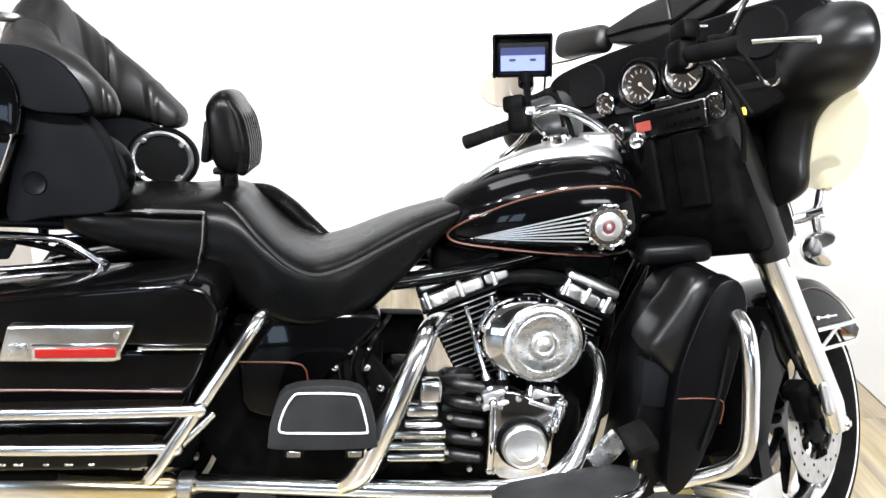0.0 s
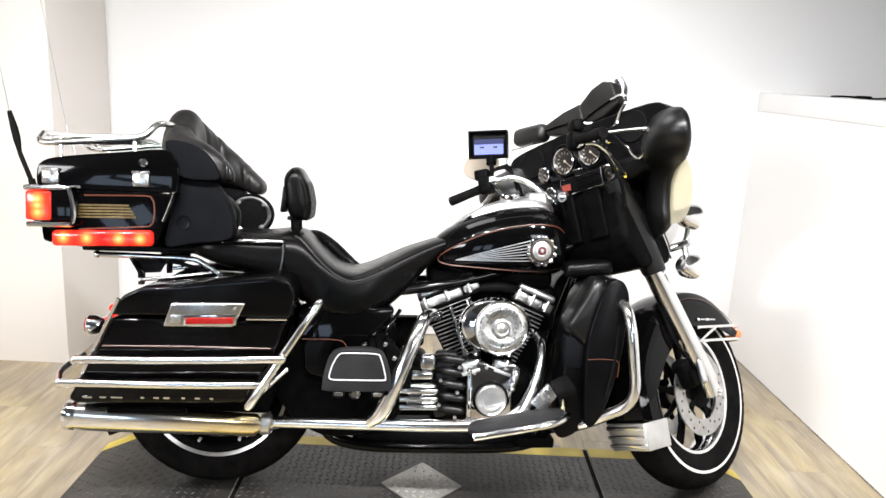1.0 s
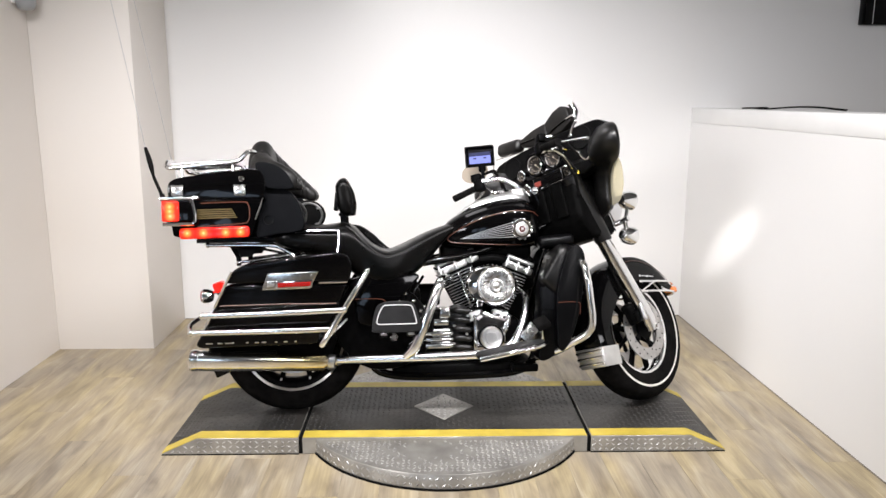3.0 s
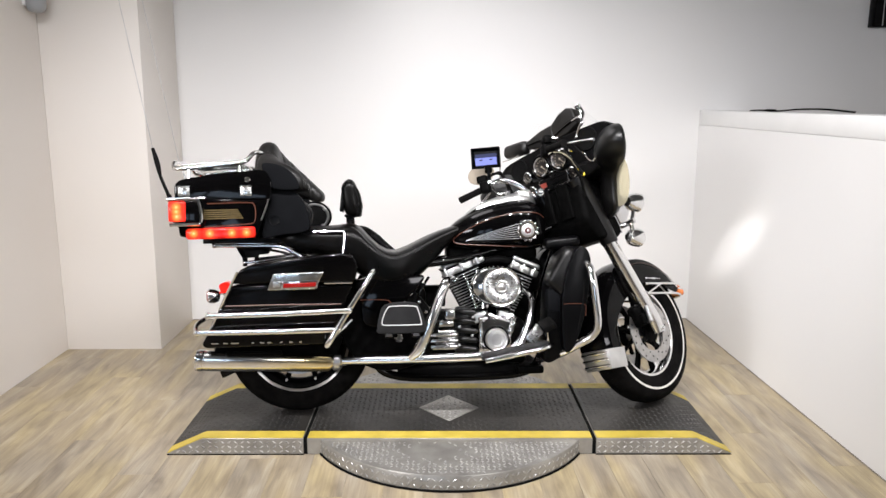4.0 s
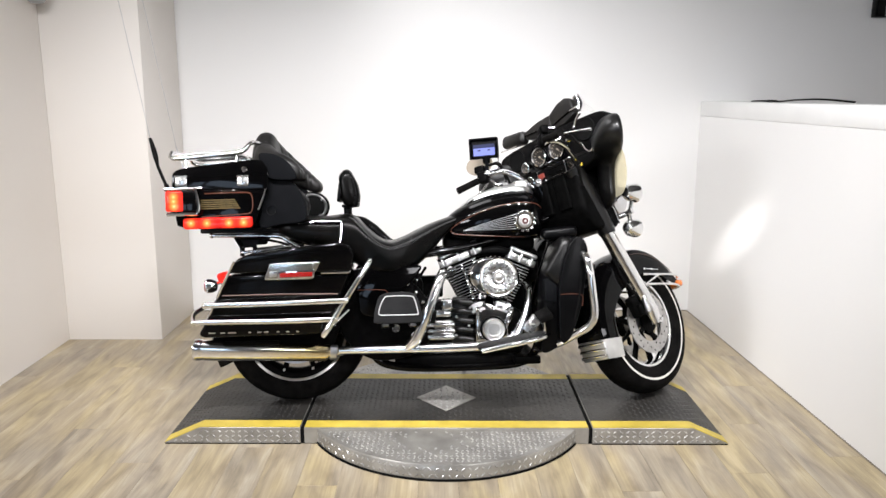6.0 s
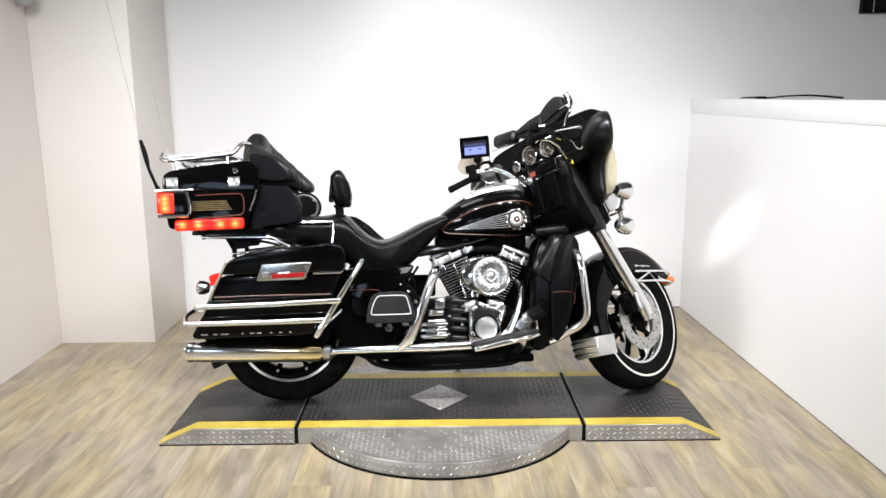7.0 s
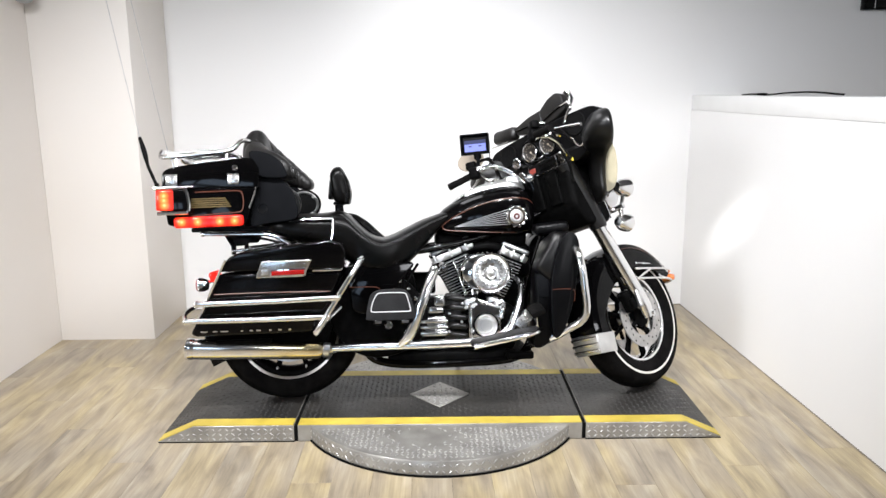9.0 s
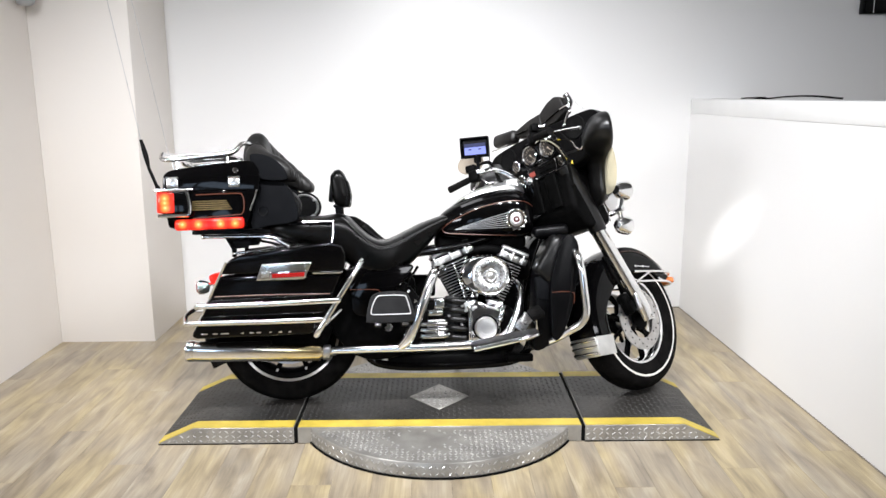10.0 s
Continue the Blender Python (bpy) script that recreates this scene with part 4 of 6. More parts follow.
DASH = [(0.0, 1.216), (0.15, 1.214), (0.28, 1.206), (0.33, 1.19), (0.346, 1.155), (0.335, 1.11), (0.285, 1.05), (0.2, 0.992), (0.0, 0.985)]
YZ = Matrix(((0, 1, 0, 0), (1, 0, 0, 0), (0, 0, 1, 0), (0, 0, 0, 1)))
part("dash_panel", prism(B(), smooth_outline(DASH + [(-y, z) for y, z in reversed(DASH[1:-1])], 3), 1.172, 1.235, YZ, 0.02, 4), SATIN, fairing, "black instrument panel", sharp=60)
for s in (-1, 1):
    part("fairing_speaker", lathe(B(), [(0.054, -0.004), (0.050, 0.003), (0.044, 0.001), (0, 0.0)], Matrix.Translation((1.168, s * 0.218, 1.150)) @ pose(0, 0, 0, 0, -90), 36), MESHCLOTH, fairing, "black round speaker cloth", fix=False)
GA = pose(0, 0, 0, 0, -98)


def gauge(y, z, r, x=1.155):
    m = Matrix.Translation((x, y, z)) @ GA
    g = part("gauge", lathe(B(), [(r * 0.86, -0.01), (r * 0.86, 0.008), (r * 0.9, 0.014), (r, 0.012), (r * 1.03, 0.004), (r * 1.03, -0.02)], m, 32), CHROME, bike, "round gauge with a chrome bezel", STEER)
    if r > 0.03:
        part("binnacle", lathe(B(), [(r * 1.04, -0.012), (r * 1.06, 0.004), (r * 1.22, 0.012), (r * 1.34, 0.004), (r * 1.36, -0.03)], m, 36), SATIN, g, "black recessed binnacle ring", fix=False)
    part("dial", lathe(B(), [(r * 0.88, 0.003), (0, 0.003)], m, 32), DIAL, g, "dark dial", fix=False)
    bm = B()
    for k in range(11):
        a = radians(-130 + 26 * k)
        rbox(bm, (r * 0.05, r * 0.2, 0.001), m @ Matrix.Rotation(a, 4, "Z") @ Matrix.Translation((0, r * 0.66, 0.0042)), 0)
    rbox(bm, (r * 0.05, r * 0.7, 0.001), m @ Matrix.Rotation(radians(130), 4, "Z") @ Matrix.Translation((0, r * 0.3, 0.0056)), 0)
    lathe(bm, [(r * 0.1, 0.004), (r * 0.1, 0.007), (0, 0.007)], m, 10)
    part("dial_marks", bm, CREAM, g, "cream scale marks and needle")


for y, z, r in ((0.055, 1.112, 0.044), (-0.058, 1.112, 0.044), (0.150, 1.088, 0.026), (0.128, 1.012, 0.025), (-0.122, 1.022, 0.027)):
    gauge(y, z, r)
radio = part("radio", rbox(B(), (0.016, 0.178, 0.056), pose(1.138, -0.022, 1.012, 0, -8), 0.004, 2), SATIN, bike, "black radio in the instrument panel", STEER)
bm = tube(B(), [(1.128, -0.108, 1.038), (1.128, 0.064, 1.038), (1.134, 0.064, 0.986), (1.134, -0.108, 0.986), (1.128, -0.108, 1.038)], 0.0025, 6)
part("radio_trim", bm, CHROME, radio, "thin bright trim")
part("display", rbox(B(), (0.004, 0.036, 0.022), pose(1.128, 0.040, 1.010, 0, -8), 0.001, 1), REDFACE, radio, "red radio display")
bm = B()
for k in range(5):
    rbox(bm, (0.005, 0.012, 0.008), pose(1.127, -0.01 - 0.02 * k, 1.024, 0, -8), 0.001, 1)
    rbox(bm, (0.005, 0.012, 0.008), pose(1.130, -0.01 - 0.02 * k, 1.0, 0, -8), 0.001, 1)
part("radio_buttons", bm, ENGINE, radio, "small black buttons")
part("ignition_switch", lathe(lathe(B(), [(0.02, 0), (0.02, 0.012), (0.017, 0.016), (0, 0.016)], Matrix.Translation((1.125, 0.05, 0.982)) @ GA, 20), [(0.006, 0.015), (0.006, 0.03), (0, 0.031)], Matrix.Translation((1.125, 0.05, 0.982)) @ GA, 8), CHROME, bike, "chrome ignition switch", STEER)
part("indicator_strip", rbox(B(), (0.006, 0.05, 0.010), pose(1.142, 0.0, 1.062, 0, -8), 0.002, 1), CHROME, bike, "chrome indicator lamp strip", STEER)
mr = part("mirror", tube(B(), [(0.955, -0.20, 1.085), (1.06, -0.185, 1.125), (1.15, -0.165, 1.165), (1.155, -0.19, 1.205), (1.16, -0.212, 1.238), (1.165, -0.195, 1.262), (1.17, -0.15, 1.264)], 0.0055, 8, 4), CHROME, bike, "chrome mirror stalk", STEER)
mr = part("mirror", tube(B(), [(1.0, 0.26, 1.09), (1.05, 0.34, 1.13), (1.09, 0.40, 1.17)], 0.005, 8, 3), CHROME, bike, "oval mirror on a chrome arm", STEER)
part("mirror_head", lathe(B(), [(0, -0.008), (0.05, -0.006), (0.056, 0), (0.054, 0.004), (0, 0.005)], pose(1.09, 0.405, 1.185, 0, -80, 30), 28, 0, 1.0, 1.25), BEIGE, mr, "oval mirror glass")
part("dash_edge_trim", tube(tube(B(), [(1.165, 0.350, 1.255), (1.165, 0.342, 1.215), (1.165, 0.352, 1.16)], 0.004, 8, 3), [(1.168, 0.318, 1.232), (1.168, 0.26, 1.226), (1.168, 0.205, 1.224)], 0.003, 8, 2), CHROME, bike, "thin chrome trim along the panel edge", STEER)

part("inner_cowl", prism(B(), [(1.135, 0.985), (1.31, 0.99), (1.40, 0.80), (1.385, 0.735), (1.24, 0.715), (1.16, 0.80)], -0.155, 0.155, I4, 0.022, 3), ENGINE, bike, "black inner fairing panel below the instruments", STEER)
for y in (-0.06, 0.05):
    part("cowl_pad", rbox(B(), (0.02, 0.07, 0.16), pose(1.142, y, 0.90, 0, -8), 0.008, 3), ENGINE, bike, "raised black panel below the radio", STEER)

# pouches along the top edge of the fairing and the small windscreen
pouch = rbox(B(), (0.06, 0.172, 0.066), pose(1.205, 0.245, 1.272, 10, 6, -6), 0.024, 4)
part("fairing_pouch", pouch, SOFTLEATHER, bike, "black padded leather pouch", STEER)
for shape in ([(0.160, 1.275), (0.150, 1.238), (0.044, 1.205), (-0.02, 1.215), (-0.012, 1.300), (0.065, 1.296)], [(-0.012, 1.298), (-0.018, 1.215), (-0.107, 1.225), (-0.168, 1.250), (-0.151, 1.328), (-0.116, 1.343), (-0.067, 1.332)]):
    bm = prism(B(), shape, 1.178, 1.228, YZ, 0.007, 3)
    fold = tube(B(), [(1.172, y, z) for y, z in ((shape[1][0], shape[1][1] + 0.016), ((shape[1][0] + shape[3][0]) / 2, (shape[1][1] + shape[3][1]) / 2 + 0.022), (shape[3][0] - 0.01, shape[3][1] + 0.02))], 0.004, 6, 4)
    pk = part("fairing_pouch", bm, SOFTLEATHER, bike, "black padded leather pouch on the fairing edge", STEER)
    part("pouch_flap", fold, LEATHER, pk, "folded flap edge")
bm, rows = B(), []
for k in range(5):
    t = k / 4
    rows.append([bm.verts.new((1.40 - 0.10 * t - 0.10 * (j / 6 - 1) ** 2, (j / 6 - 1) * (0.20 - 0.06 * t), 1.26 + 0.11 * t)) for j in range(13)])
for a, b in zip(rows, rows[1:]):
    for j in range(12):
        bm.faces.new((a[j], a[j + 1], b[j + 1], b[j]))
bmesh.ops.solidify(bm, geom=list(bm.faces), thickness=0.004)
glass = part("windscreen", bm, GLASS, bike, "low clear windscreen", STEER)
glass.visible_shadow = False
part("windscreen_clip", tube(B(), [(1.265, -0.115, 1.37), (1.28, -0.125, 1.33), (1.26, -0.13, 1.29)], [0.016, 0.014, 0.008], 10, 3), CHROME, bike, "bright chrome clip on the fairing edge", STEER)

# handlebar, grips, levers, switches
bm = B()
LB = [(1.135, 0.105, 0.975), (1.105, 0.118, 1.005), (1.065, 0.148, 1.046), (1.02, 0.18, 1.070), (0.975, 0.205, 1.064), (0.935, 0.235, 1.043)]
tube(bm, LB, 0.0115, 12, 5)
tube(bm, [(1.18, -0.13, 1.0), (1.10, -0.175, 1.045), (0.99, -0.205, 1.068), (0.90, -0.212, 1.052)], 0.0125, 12, 5)
bar = part("handlebar", bm, CHROME, bike, "chrome handlebar", STEER)
for s in (-1, 1):
    gr = [(0.930, 0.252, 1.036), (0.915, 0.31, 1.028), (0.897, 0.366, 1.019)] if s > 0 else [(0.905, -0.212, 1.064), (0.885, -0.275, 1.052), (0.866, -0.335, 1.041)]
    part("grip", tube(B(), gr, [0.0152, 0.0152, 0.0165], 18), RUBBER, bar, "black rubber grip")
    hm = Matrix.Translation((0.945, 0.232, 1.046) if s > 0 else (0.915, -0.195, 1.068)) @ Matrix.Rotation(radians(-s * 66), 4, "Z")
    sw = rbox(B(), (0.05, 0.045, 0.056), hm, 0.012, 3)
    rbox(sw, (0.05, 0.036, 0.036), hm @ Matrix.Translation((-0.012, 0.0, 0.04)), 0.008, 2)
    part("switch_housing", sw, ENGINE, bar, "black switch housing")
    for k in range(3):
        part("switch_button", rbox(B(), (0.010, 0.008, 0.009), hm @ Matrix.Translation((-0.016 + 0.015 * k, 0.024 * s, 0.004)), 0.002, 1), WHITEINK, bar, "small pale switch")
    if s > 0:
        part("lever", tube(B(), [(0.975, 0.225, 1.045), (0.985, 0.27, 1.015), (0.968, 0.315, 0.985), (0.945, 0.345, 0.965)], [0.008, 0.007, 0.006, 0.009], 10, 4), CHROME, bar, "chrome clutch lever")
    else:
        part("lever", tube(B(), [(0.955, -0.20, 1.085), (0.962, -0.26, 1.078), (0.963, -0.34, 1.062), (0.960, -0.412, 1.042)], [0.0055, 0.0055, 0.0045, 0.007], 10, 4), CHROME, bar, "chrome brake lever")
    bm = B()
    tube(bm, [(0.93, s * 0.185, 1.085), (1.00, s * 0.18, 1.10), (1.06, s * 0.19, 1.04), (1.10, s * 0.20, 0.97), (1.15, s * 0.17, 0.90)], 0.006, 8, 4)
    tube(bm, [(0.94, s * 0.17, 1.09), (1.04, s * 0.21, 1.12), (1.10, s * 0.24, 1.05)], 0.005, 8, 4)
    part("cable", bm, RUBBER, bar, "black control cables")
part("cable_loop", tube(B(), [(0.955, 0.215, 1.045), (0.995, 0.205, 1.01), (1.03, 0.19, 0.965), (1.075, 0.165, 0.955), (1.10, 0.14, 0.985), (1.085, 0.13, 1.02)], 0.0045, 8, 5), CHROME, bar, "looped braided cable")
part("chrome_hose", tube(B(), [(1.06, -0.195, 1.09), (1.14, -0.204, 1.088), (1.15, -0.218, 1.055), (1.15, -0.238, 1.036), (1.15, -0.257, 1.043), (1.15, -0.271, 1.068)], 0.0042, 8, 4), CHROME, bar, "looped bright hose")
part("hose", tube(B(), [(1.03, -0.17, 1.085), (1.07, -0.185, 1.06), (1.09, -0.20, 1.025), (1.10, -0.22, 0.98)], 0.004, 8, 4), RUBBER, bar, "black hose")

res = rbox(rbox(B(), (0.052, 0.04, 0.026), pose(0.962, -0.185, 1.112, 0, 0, -30), 0.006, 2), (0.054, 0.042, 0.007), pose(0.962, -0.185, 1.128, 0, 0, -30), 0.002, 1, 1)
part("brake_reservoir", res, [ENGINE, BRIGHT], bar, "black brake reservoir with a bright lid")
part("lever_perch", rbox(rbox(B(), (0.03, 0.022, 0.022), pose(0.96, -0.212, 1.072, 0, 0, -40), 0.005, 2), (0.02, 0.014, 0.03), pose(1.0, -0.205, 1.086, 0, 20, -40), 0.004, 2), BRIGHT, bar, "bright lever perch")
part("lever_perch", rbox(B(), (0.03, 0.024, 0.022), pose(0.952, 0.208, 1.062, 0, 0, 40), 0.005, 2), BRIGHT, bar, "bright lever perch")
for k in range(6):
    part("grip_rib", lathe(B(), [(0.0150, -0.003), (0.0161, -0.001), (0.0161, 0.001), (0.0150, 0.003)], Matrix.Translation((0.927 - 0.0048 * k, 0.264 + 0.0165 * k, 1.0345 - 0.0024 * k)) @ Vector((-0.033, 0.114, -0.017)).to_track_quat("Z", "Y").to_matrix().to_4x4(), 18), RUBBER, bar)

# satellite navigation unit on a stalk
GPSM = Matrix.Translation((1.024, 0.285, 1.218)) @ pose(0, 0, 0, 0, 0, 40) @ pose(0, 0, 0, 5, -14, 0) @ Matrix.Diagonal((0.92, 0.92, 0.92, 1))
nav = part("navigation_unit", rbox(B(), (0.030, 0.142, 0.102), GPSM, 0.008, 3), SATIN, bike, "black navigation unit with a lit blue screen", STEER)
part("hood", rbox(rbox(rbox(B(), (0.05, 0.148, 0.006), GPSM @ Matrix.Translation((-0.016, 0, 0.052)), 0.002, 1), (0.05, 0.006, 0.104), GPSM @ Matrix.Translation((-0.016, 0.072, 0)), 0.002, 1), (0.05, 0.006, 0.104), GPSM @ Matrix.Translation((-0.016, -0.072, 0)), 0.002, 1), SATIN, nav, "black sun hood")
part("screen", rbox(B(), (0.003, 0.112, 0.058), GPSM @ Matrix.Translation((-0.0155, 0, -0.006)), 0.0005, 1), SCREEN, nav, "lit blue screen")
bm = B()
for k in (-1, 1):
    rbox(bm, (0.002, 0.016, 0.006), GPSM @ Matrix.Translation((-0.0175, 0.026 * k, -0.008)), 0)
part("screen_bars", bm, DIAL, nav, "small dark marks on the screen")
# the hood's shade over the screen top, put in as a navy strip
part("screen_banner", rbox(B(), (0.002, 0.112, 0.019), GPSM @ Matrix.Translation((-0.0175, 0, 0.0135)), 0), NAVY, nav, "navy strip for the hood's shade along the top of the screen")
part("mount", tube(tube(B(), [(1.030, 0.288, 1.172), (1.005, 0.262, 1.12), (0.965, 0.228, 1.075)], 0.009, 10, 3), [(1.032, 0.288, 1.178), (1.026, 0.284, 1.150)], 0.018, 12), ENGINE, nav, "black mounting stalk")

# ---- tank and console
TANK = [(0.672, 0.795, 0.735, 0.030, 2.2), (0.70, 0.835, 0.722, 0.075, 2.3), (0.76, 0.878, 0.716, 0.112, 2.4), (0.84, 0.915, 0.714, 0.138, 2.5), (0.93, 0.940, 0.714, 0.153, 2.6), (1.02, 0.948, 0.714, 0.157, 2.6), (1.075, 0.932, 0.716, 0.148, 2.5), (1.108, 0.89, 0.735, 0.118, 2.3), (1.122, 0.84, 0.77, 0.06, 2.1)]
tank = part("fuel_tank", body(B(), TANK, 44, 48), PAINT, bike, "gloss black fuel tank with orange pinstripe and silver flutes", sharp=60)


def on_tank(pts, lift=0.0008):
    return [(x, side_of(TANK, x, z) - lift, z) for x, z in pts]


STRIPE = catmull([(1.105, 0.862, 0), (1.07, 0.883, 0), (1.0, 0.888, 0), (0.92, 0.876, 0), (0.83, 0.848, 0), (0.75, 0.808, 0), (0.705, 0.775, 0), (0.703, 0.757, 0), (0.73, 0.748, 0), (0.80, 0.744, 0), (0.92, 0.738, 0), (1.03, 0.734, 0)], 6)
part("pinstripe", tube(B(), on_tank([(p.x, p.y) for p in STRIPE]), 0.0026, 6, flat=0.5), ORANGE, tank, "orange pinstripe")
for k in range(7):
    z1 = 0.772 + 0.0115 * k
    pts = [(0.752 + (1.0 - 0.752) * t, 0.764 + (z1 - 0.764) * t ** 0.9) for t in np.linspace(0, 1, 14)]
    part("silver_flute", tube(B(), on_tank(pts), [0.0008 + 0.0016 * min(1, t * 1.6) for t in np.linspace(0, 1, 14)], 6, flat=0.6), SILVER, tank)
ey = side_of(TANK, 1.022, 0.806)
em = Matrix.Translation((1.022, ey, 0.806)) @ pose(0, 0, 0, 90, 0, 3)
badge = part("tank_badge", lathe(B(), [(0.046, -0.006), (0.047, 0.003), (0.043, 0.008), (0.040, 0.006), (0.040, 0.003), (0, 0.003)], em, 36), CHROME, tank, "round chrome tank medallion")
part("medallion_field", lathe(lathe(B(), [(0.039, 0.0045), (0.030, 0.0055)], em, 32), [(0.030, 0.0055), (0.026, 0.0078), (0.014, 0.007)], em, 32, 1), [DIAL, PALEMETAL], badge, "black enamel ring round a silver rim", fix=False)
part("medallion_centre", lathe(lathe(B(), [(0.014, 0.007), (0.006, 0.0085)], em, 24), [(0.006, 0.0085), (0, 0.0095)], em, 20, 1), [DARKENAMEL, PALEMETAL], badge, "dark red and silver enamel centre", fix=False)
bm = B()
for k in range(18):
    if k % 9 in (0, 8):
        continue
    rbox(bm, (0.0026, 0.007, 0.0012), em @ Matrix.Rotation(2 * math.pi * k / 18, 4, "Z") @ Matrix.Translation((0, 0.0325, 0.0058)), 0)
part("medallion_marks", bm, GOLD, badge, "gold marks round the rim, unreadable", kind="stuff")
for k in range(12):
    part("medallion_lobe", lathe(B(), [(0.007, 0.0), (0.006, 0.006), (0, 0.0075)], em @ Matrix.Rotation(2 * math.pi * (k + 0.5) / 12, 4, "Z") @ Matrix.Translation((0.0445, 0, 0)), 10), CHROME, badge)
CONS = [(0.735, 0.862, 0.80, 0.022, 2.6), (0.80, 0.912, 0.85, 0.038, 2.6), (0.90, 0.957, 0.88, 0.052, 2.6), (1.0, 0.978, 0.90, 0.056, 2.6), (1.055, 0.975, 0.90, 0.05, 2.6), (1.085, 0.945, 0.88, 0.03, 2.4)]
cons = part("tank_console", body(B(), CONS, 24, 28), PALEMETAL, bike, "chrome console along the top of the tank", sharp=60)
part("filler_cap", lathe(B(), [(0.032, -0.01), (0.034, 0.006), (0.028, 0.012), (0, 0.015)], pose(0.94, 0, 0.968, 0, -14), 24), CHROME, cons, "round chrome filler cap")
part("console_door", rbox(B(), (0.062, 0.085, 0.056), pose(1.03, -0.005, 0.962, 0, -6), 0.010, 3), PALEMETAL, cons, "bright console end")
part("seat_strap", rbox(B(), (0.12, 0.05, 0.006), pose(0.76, -0.02, 0.872, 0, -36), 0.003, 2), LEATHER, cons, "black leather strip")

# ---- seat, driver backrest
SEAT = [(-0.10, 0.808, 0.77, 0.10, 2.6), (-0.04, 0.826, 0.745, 0.165, 3.0), (0.05, 0.836, 0.715, 0.182, 3.2), (0.15, 0.838, 0.690, 0.186, 3.2), (0.235, 0.846, 0.650, 0.188, 3.4), (0.275, 0.834, 0.618, 0.192, 3.8), (0.32, 0.787, 0.592, 0.198, 4.4), (0.37, 0.743, 0.578, 0.200, 4.8), (0.425, 0.721, 0.576, 0.198, 4.8), (0.48, 0.735, 0.584, 0.190, 4.6), (0.54, 0.764, 0.606, 0.168, 4.2), (0.60, 0.793, 0.658, 0.140, 3.6), (0.67, 0.819, 0.735, 0.108, 3.0), (0.725, 0.835, 0.790, 0.086, 2.6), (0.752, 0.828, 0.806, 0.06, 2.3)]
seat = part("seat", body(B(), SEAT, 56, 40), LEATHER, bike, "black leather two-up saddle", sharp=60)
part("seat_skirt", tube(B(), [(x, side_of(SEAT, x, z) - 0.001, z) for x, z in ((0.25, 0.828), (0.275, 0.812), (0.32, 0.764), (0.37, 0.719), (0.425, 0.697), (0.48, 0.709), (0.54, 0.736), (0.60, 0.765), (0.66, 0.792), (0.72, 0.815))], 0.0042, 8, 4), SOFTLEATHER, seat, "raised piping along the edge")
part("seat_bolster", tube(B(), [(0.255, 0.10, 0.825), (0.30, 0.135, 0.808), (0.35, 0.150, 0.770), (0.405, 0.152, 0.722), (0.45, 0.13, 0.700)], [0.012, 0.022, 0.025, 0.022, 0.012], 14, 5), LEATHER, seat, "raised bolster of the rider seat", sharp=60)
bm = B()
tube(bm, [(0.035, -0.176, 0.806), (0.10, -0.188, 0.812), (0.215, -0.190, 0.812)], 0.0055, 8, 3, ball=True)
tube(bm, [(0.218, -0.190, 0.812), (0.216, -0.196, 0.755), (0.205, -0.197, 0.705)], 0.004, 8, 3)
part("seat_trim", bm, CHROME, seat, "thin chrome trim on the pillion side")
PAD = smooth_outline([(0.200, 0.985), (0.204, 1.020), (0.226, 1.042), (0.252, 1.038), (0.274, 0.996), (0.284, 0.935), (0.283, 0.888), (0.264, 0.873), (0.236, 0.876), (0.214, 0.90)], 4)
rest = part("driver_backrest", pillow(B(), PAD, -0.108, 0.104, 5.0, 18), LEATHER, bike, "padded black leather driver backrest", sharp=60)
part("backrest_shell", rbox(rbox(B(), (0.016, 0.19, 0.085), pose(0.204, 0, 0.940, 0, 6), 0.006, 2), (0.03, 0.16, 0.014), pose(0.228, 0, 0.880, 0, 0), 0.005, 2), SATIN, rest, "black backrest shell")
part("backrest_post", tube(tube(B(), [(0.236, -0.02, 0.885), (0.240, -0.02, 0.80)], 0.019, 12), [(0.236, -0.05, 0.874), (0.236, 0.03, 0.874)], 0.014, 12), SATIN, rest, "black post")
for k in range(7):
    y = -0.090 + 0.030 * k
    roll = tube(B(), [(0.274, y, 0.888), (0.275, y, 0.93), (0.264, y, 0.982), (0.246, y, 1.016)], [0.014, 0.0165, 0.0165, 0.013], 12, 5, ball=0.98)
    part("pad_roll", roll, LEATHER, rest, "stitched leather roll")

# ---- tour trunk
TR = smooth_outline([(-0.478, 0.99), (-0.462, 1.028), (-0.40, 1.045), (-0.25, 1.062), (-0.125, 1.075), (-0.092, 1.05), (-0.08, 1.005), (-0.095, 0.93), (-0.118, 0.87), (-0.143, 0.80), (-0.17, 0.785), (-0.30, 0.782), (-0.44, 0.795), (-0.462, 0.82), (-0.470, 0.90)], 3)


def trunk_piece(bm, z0, z1, hw, bev, grow=1.0):
    pts = [(x, min(max(z, z0), z1)) for x, z in TR]
    out = []
    for p in pts:
        if not out or math.dist(p, out[-1]) > 0.004:
            out.append(p)
    if math.dist(out[0], out[-1]) < 0.004:
        out.pop()
    return prism(bm, out, -hw, hw, I4, bev, 3)


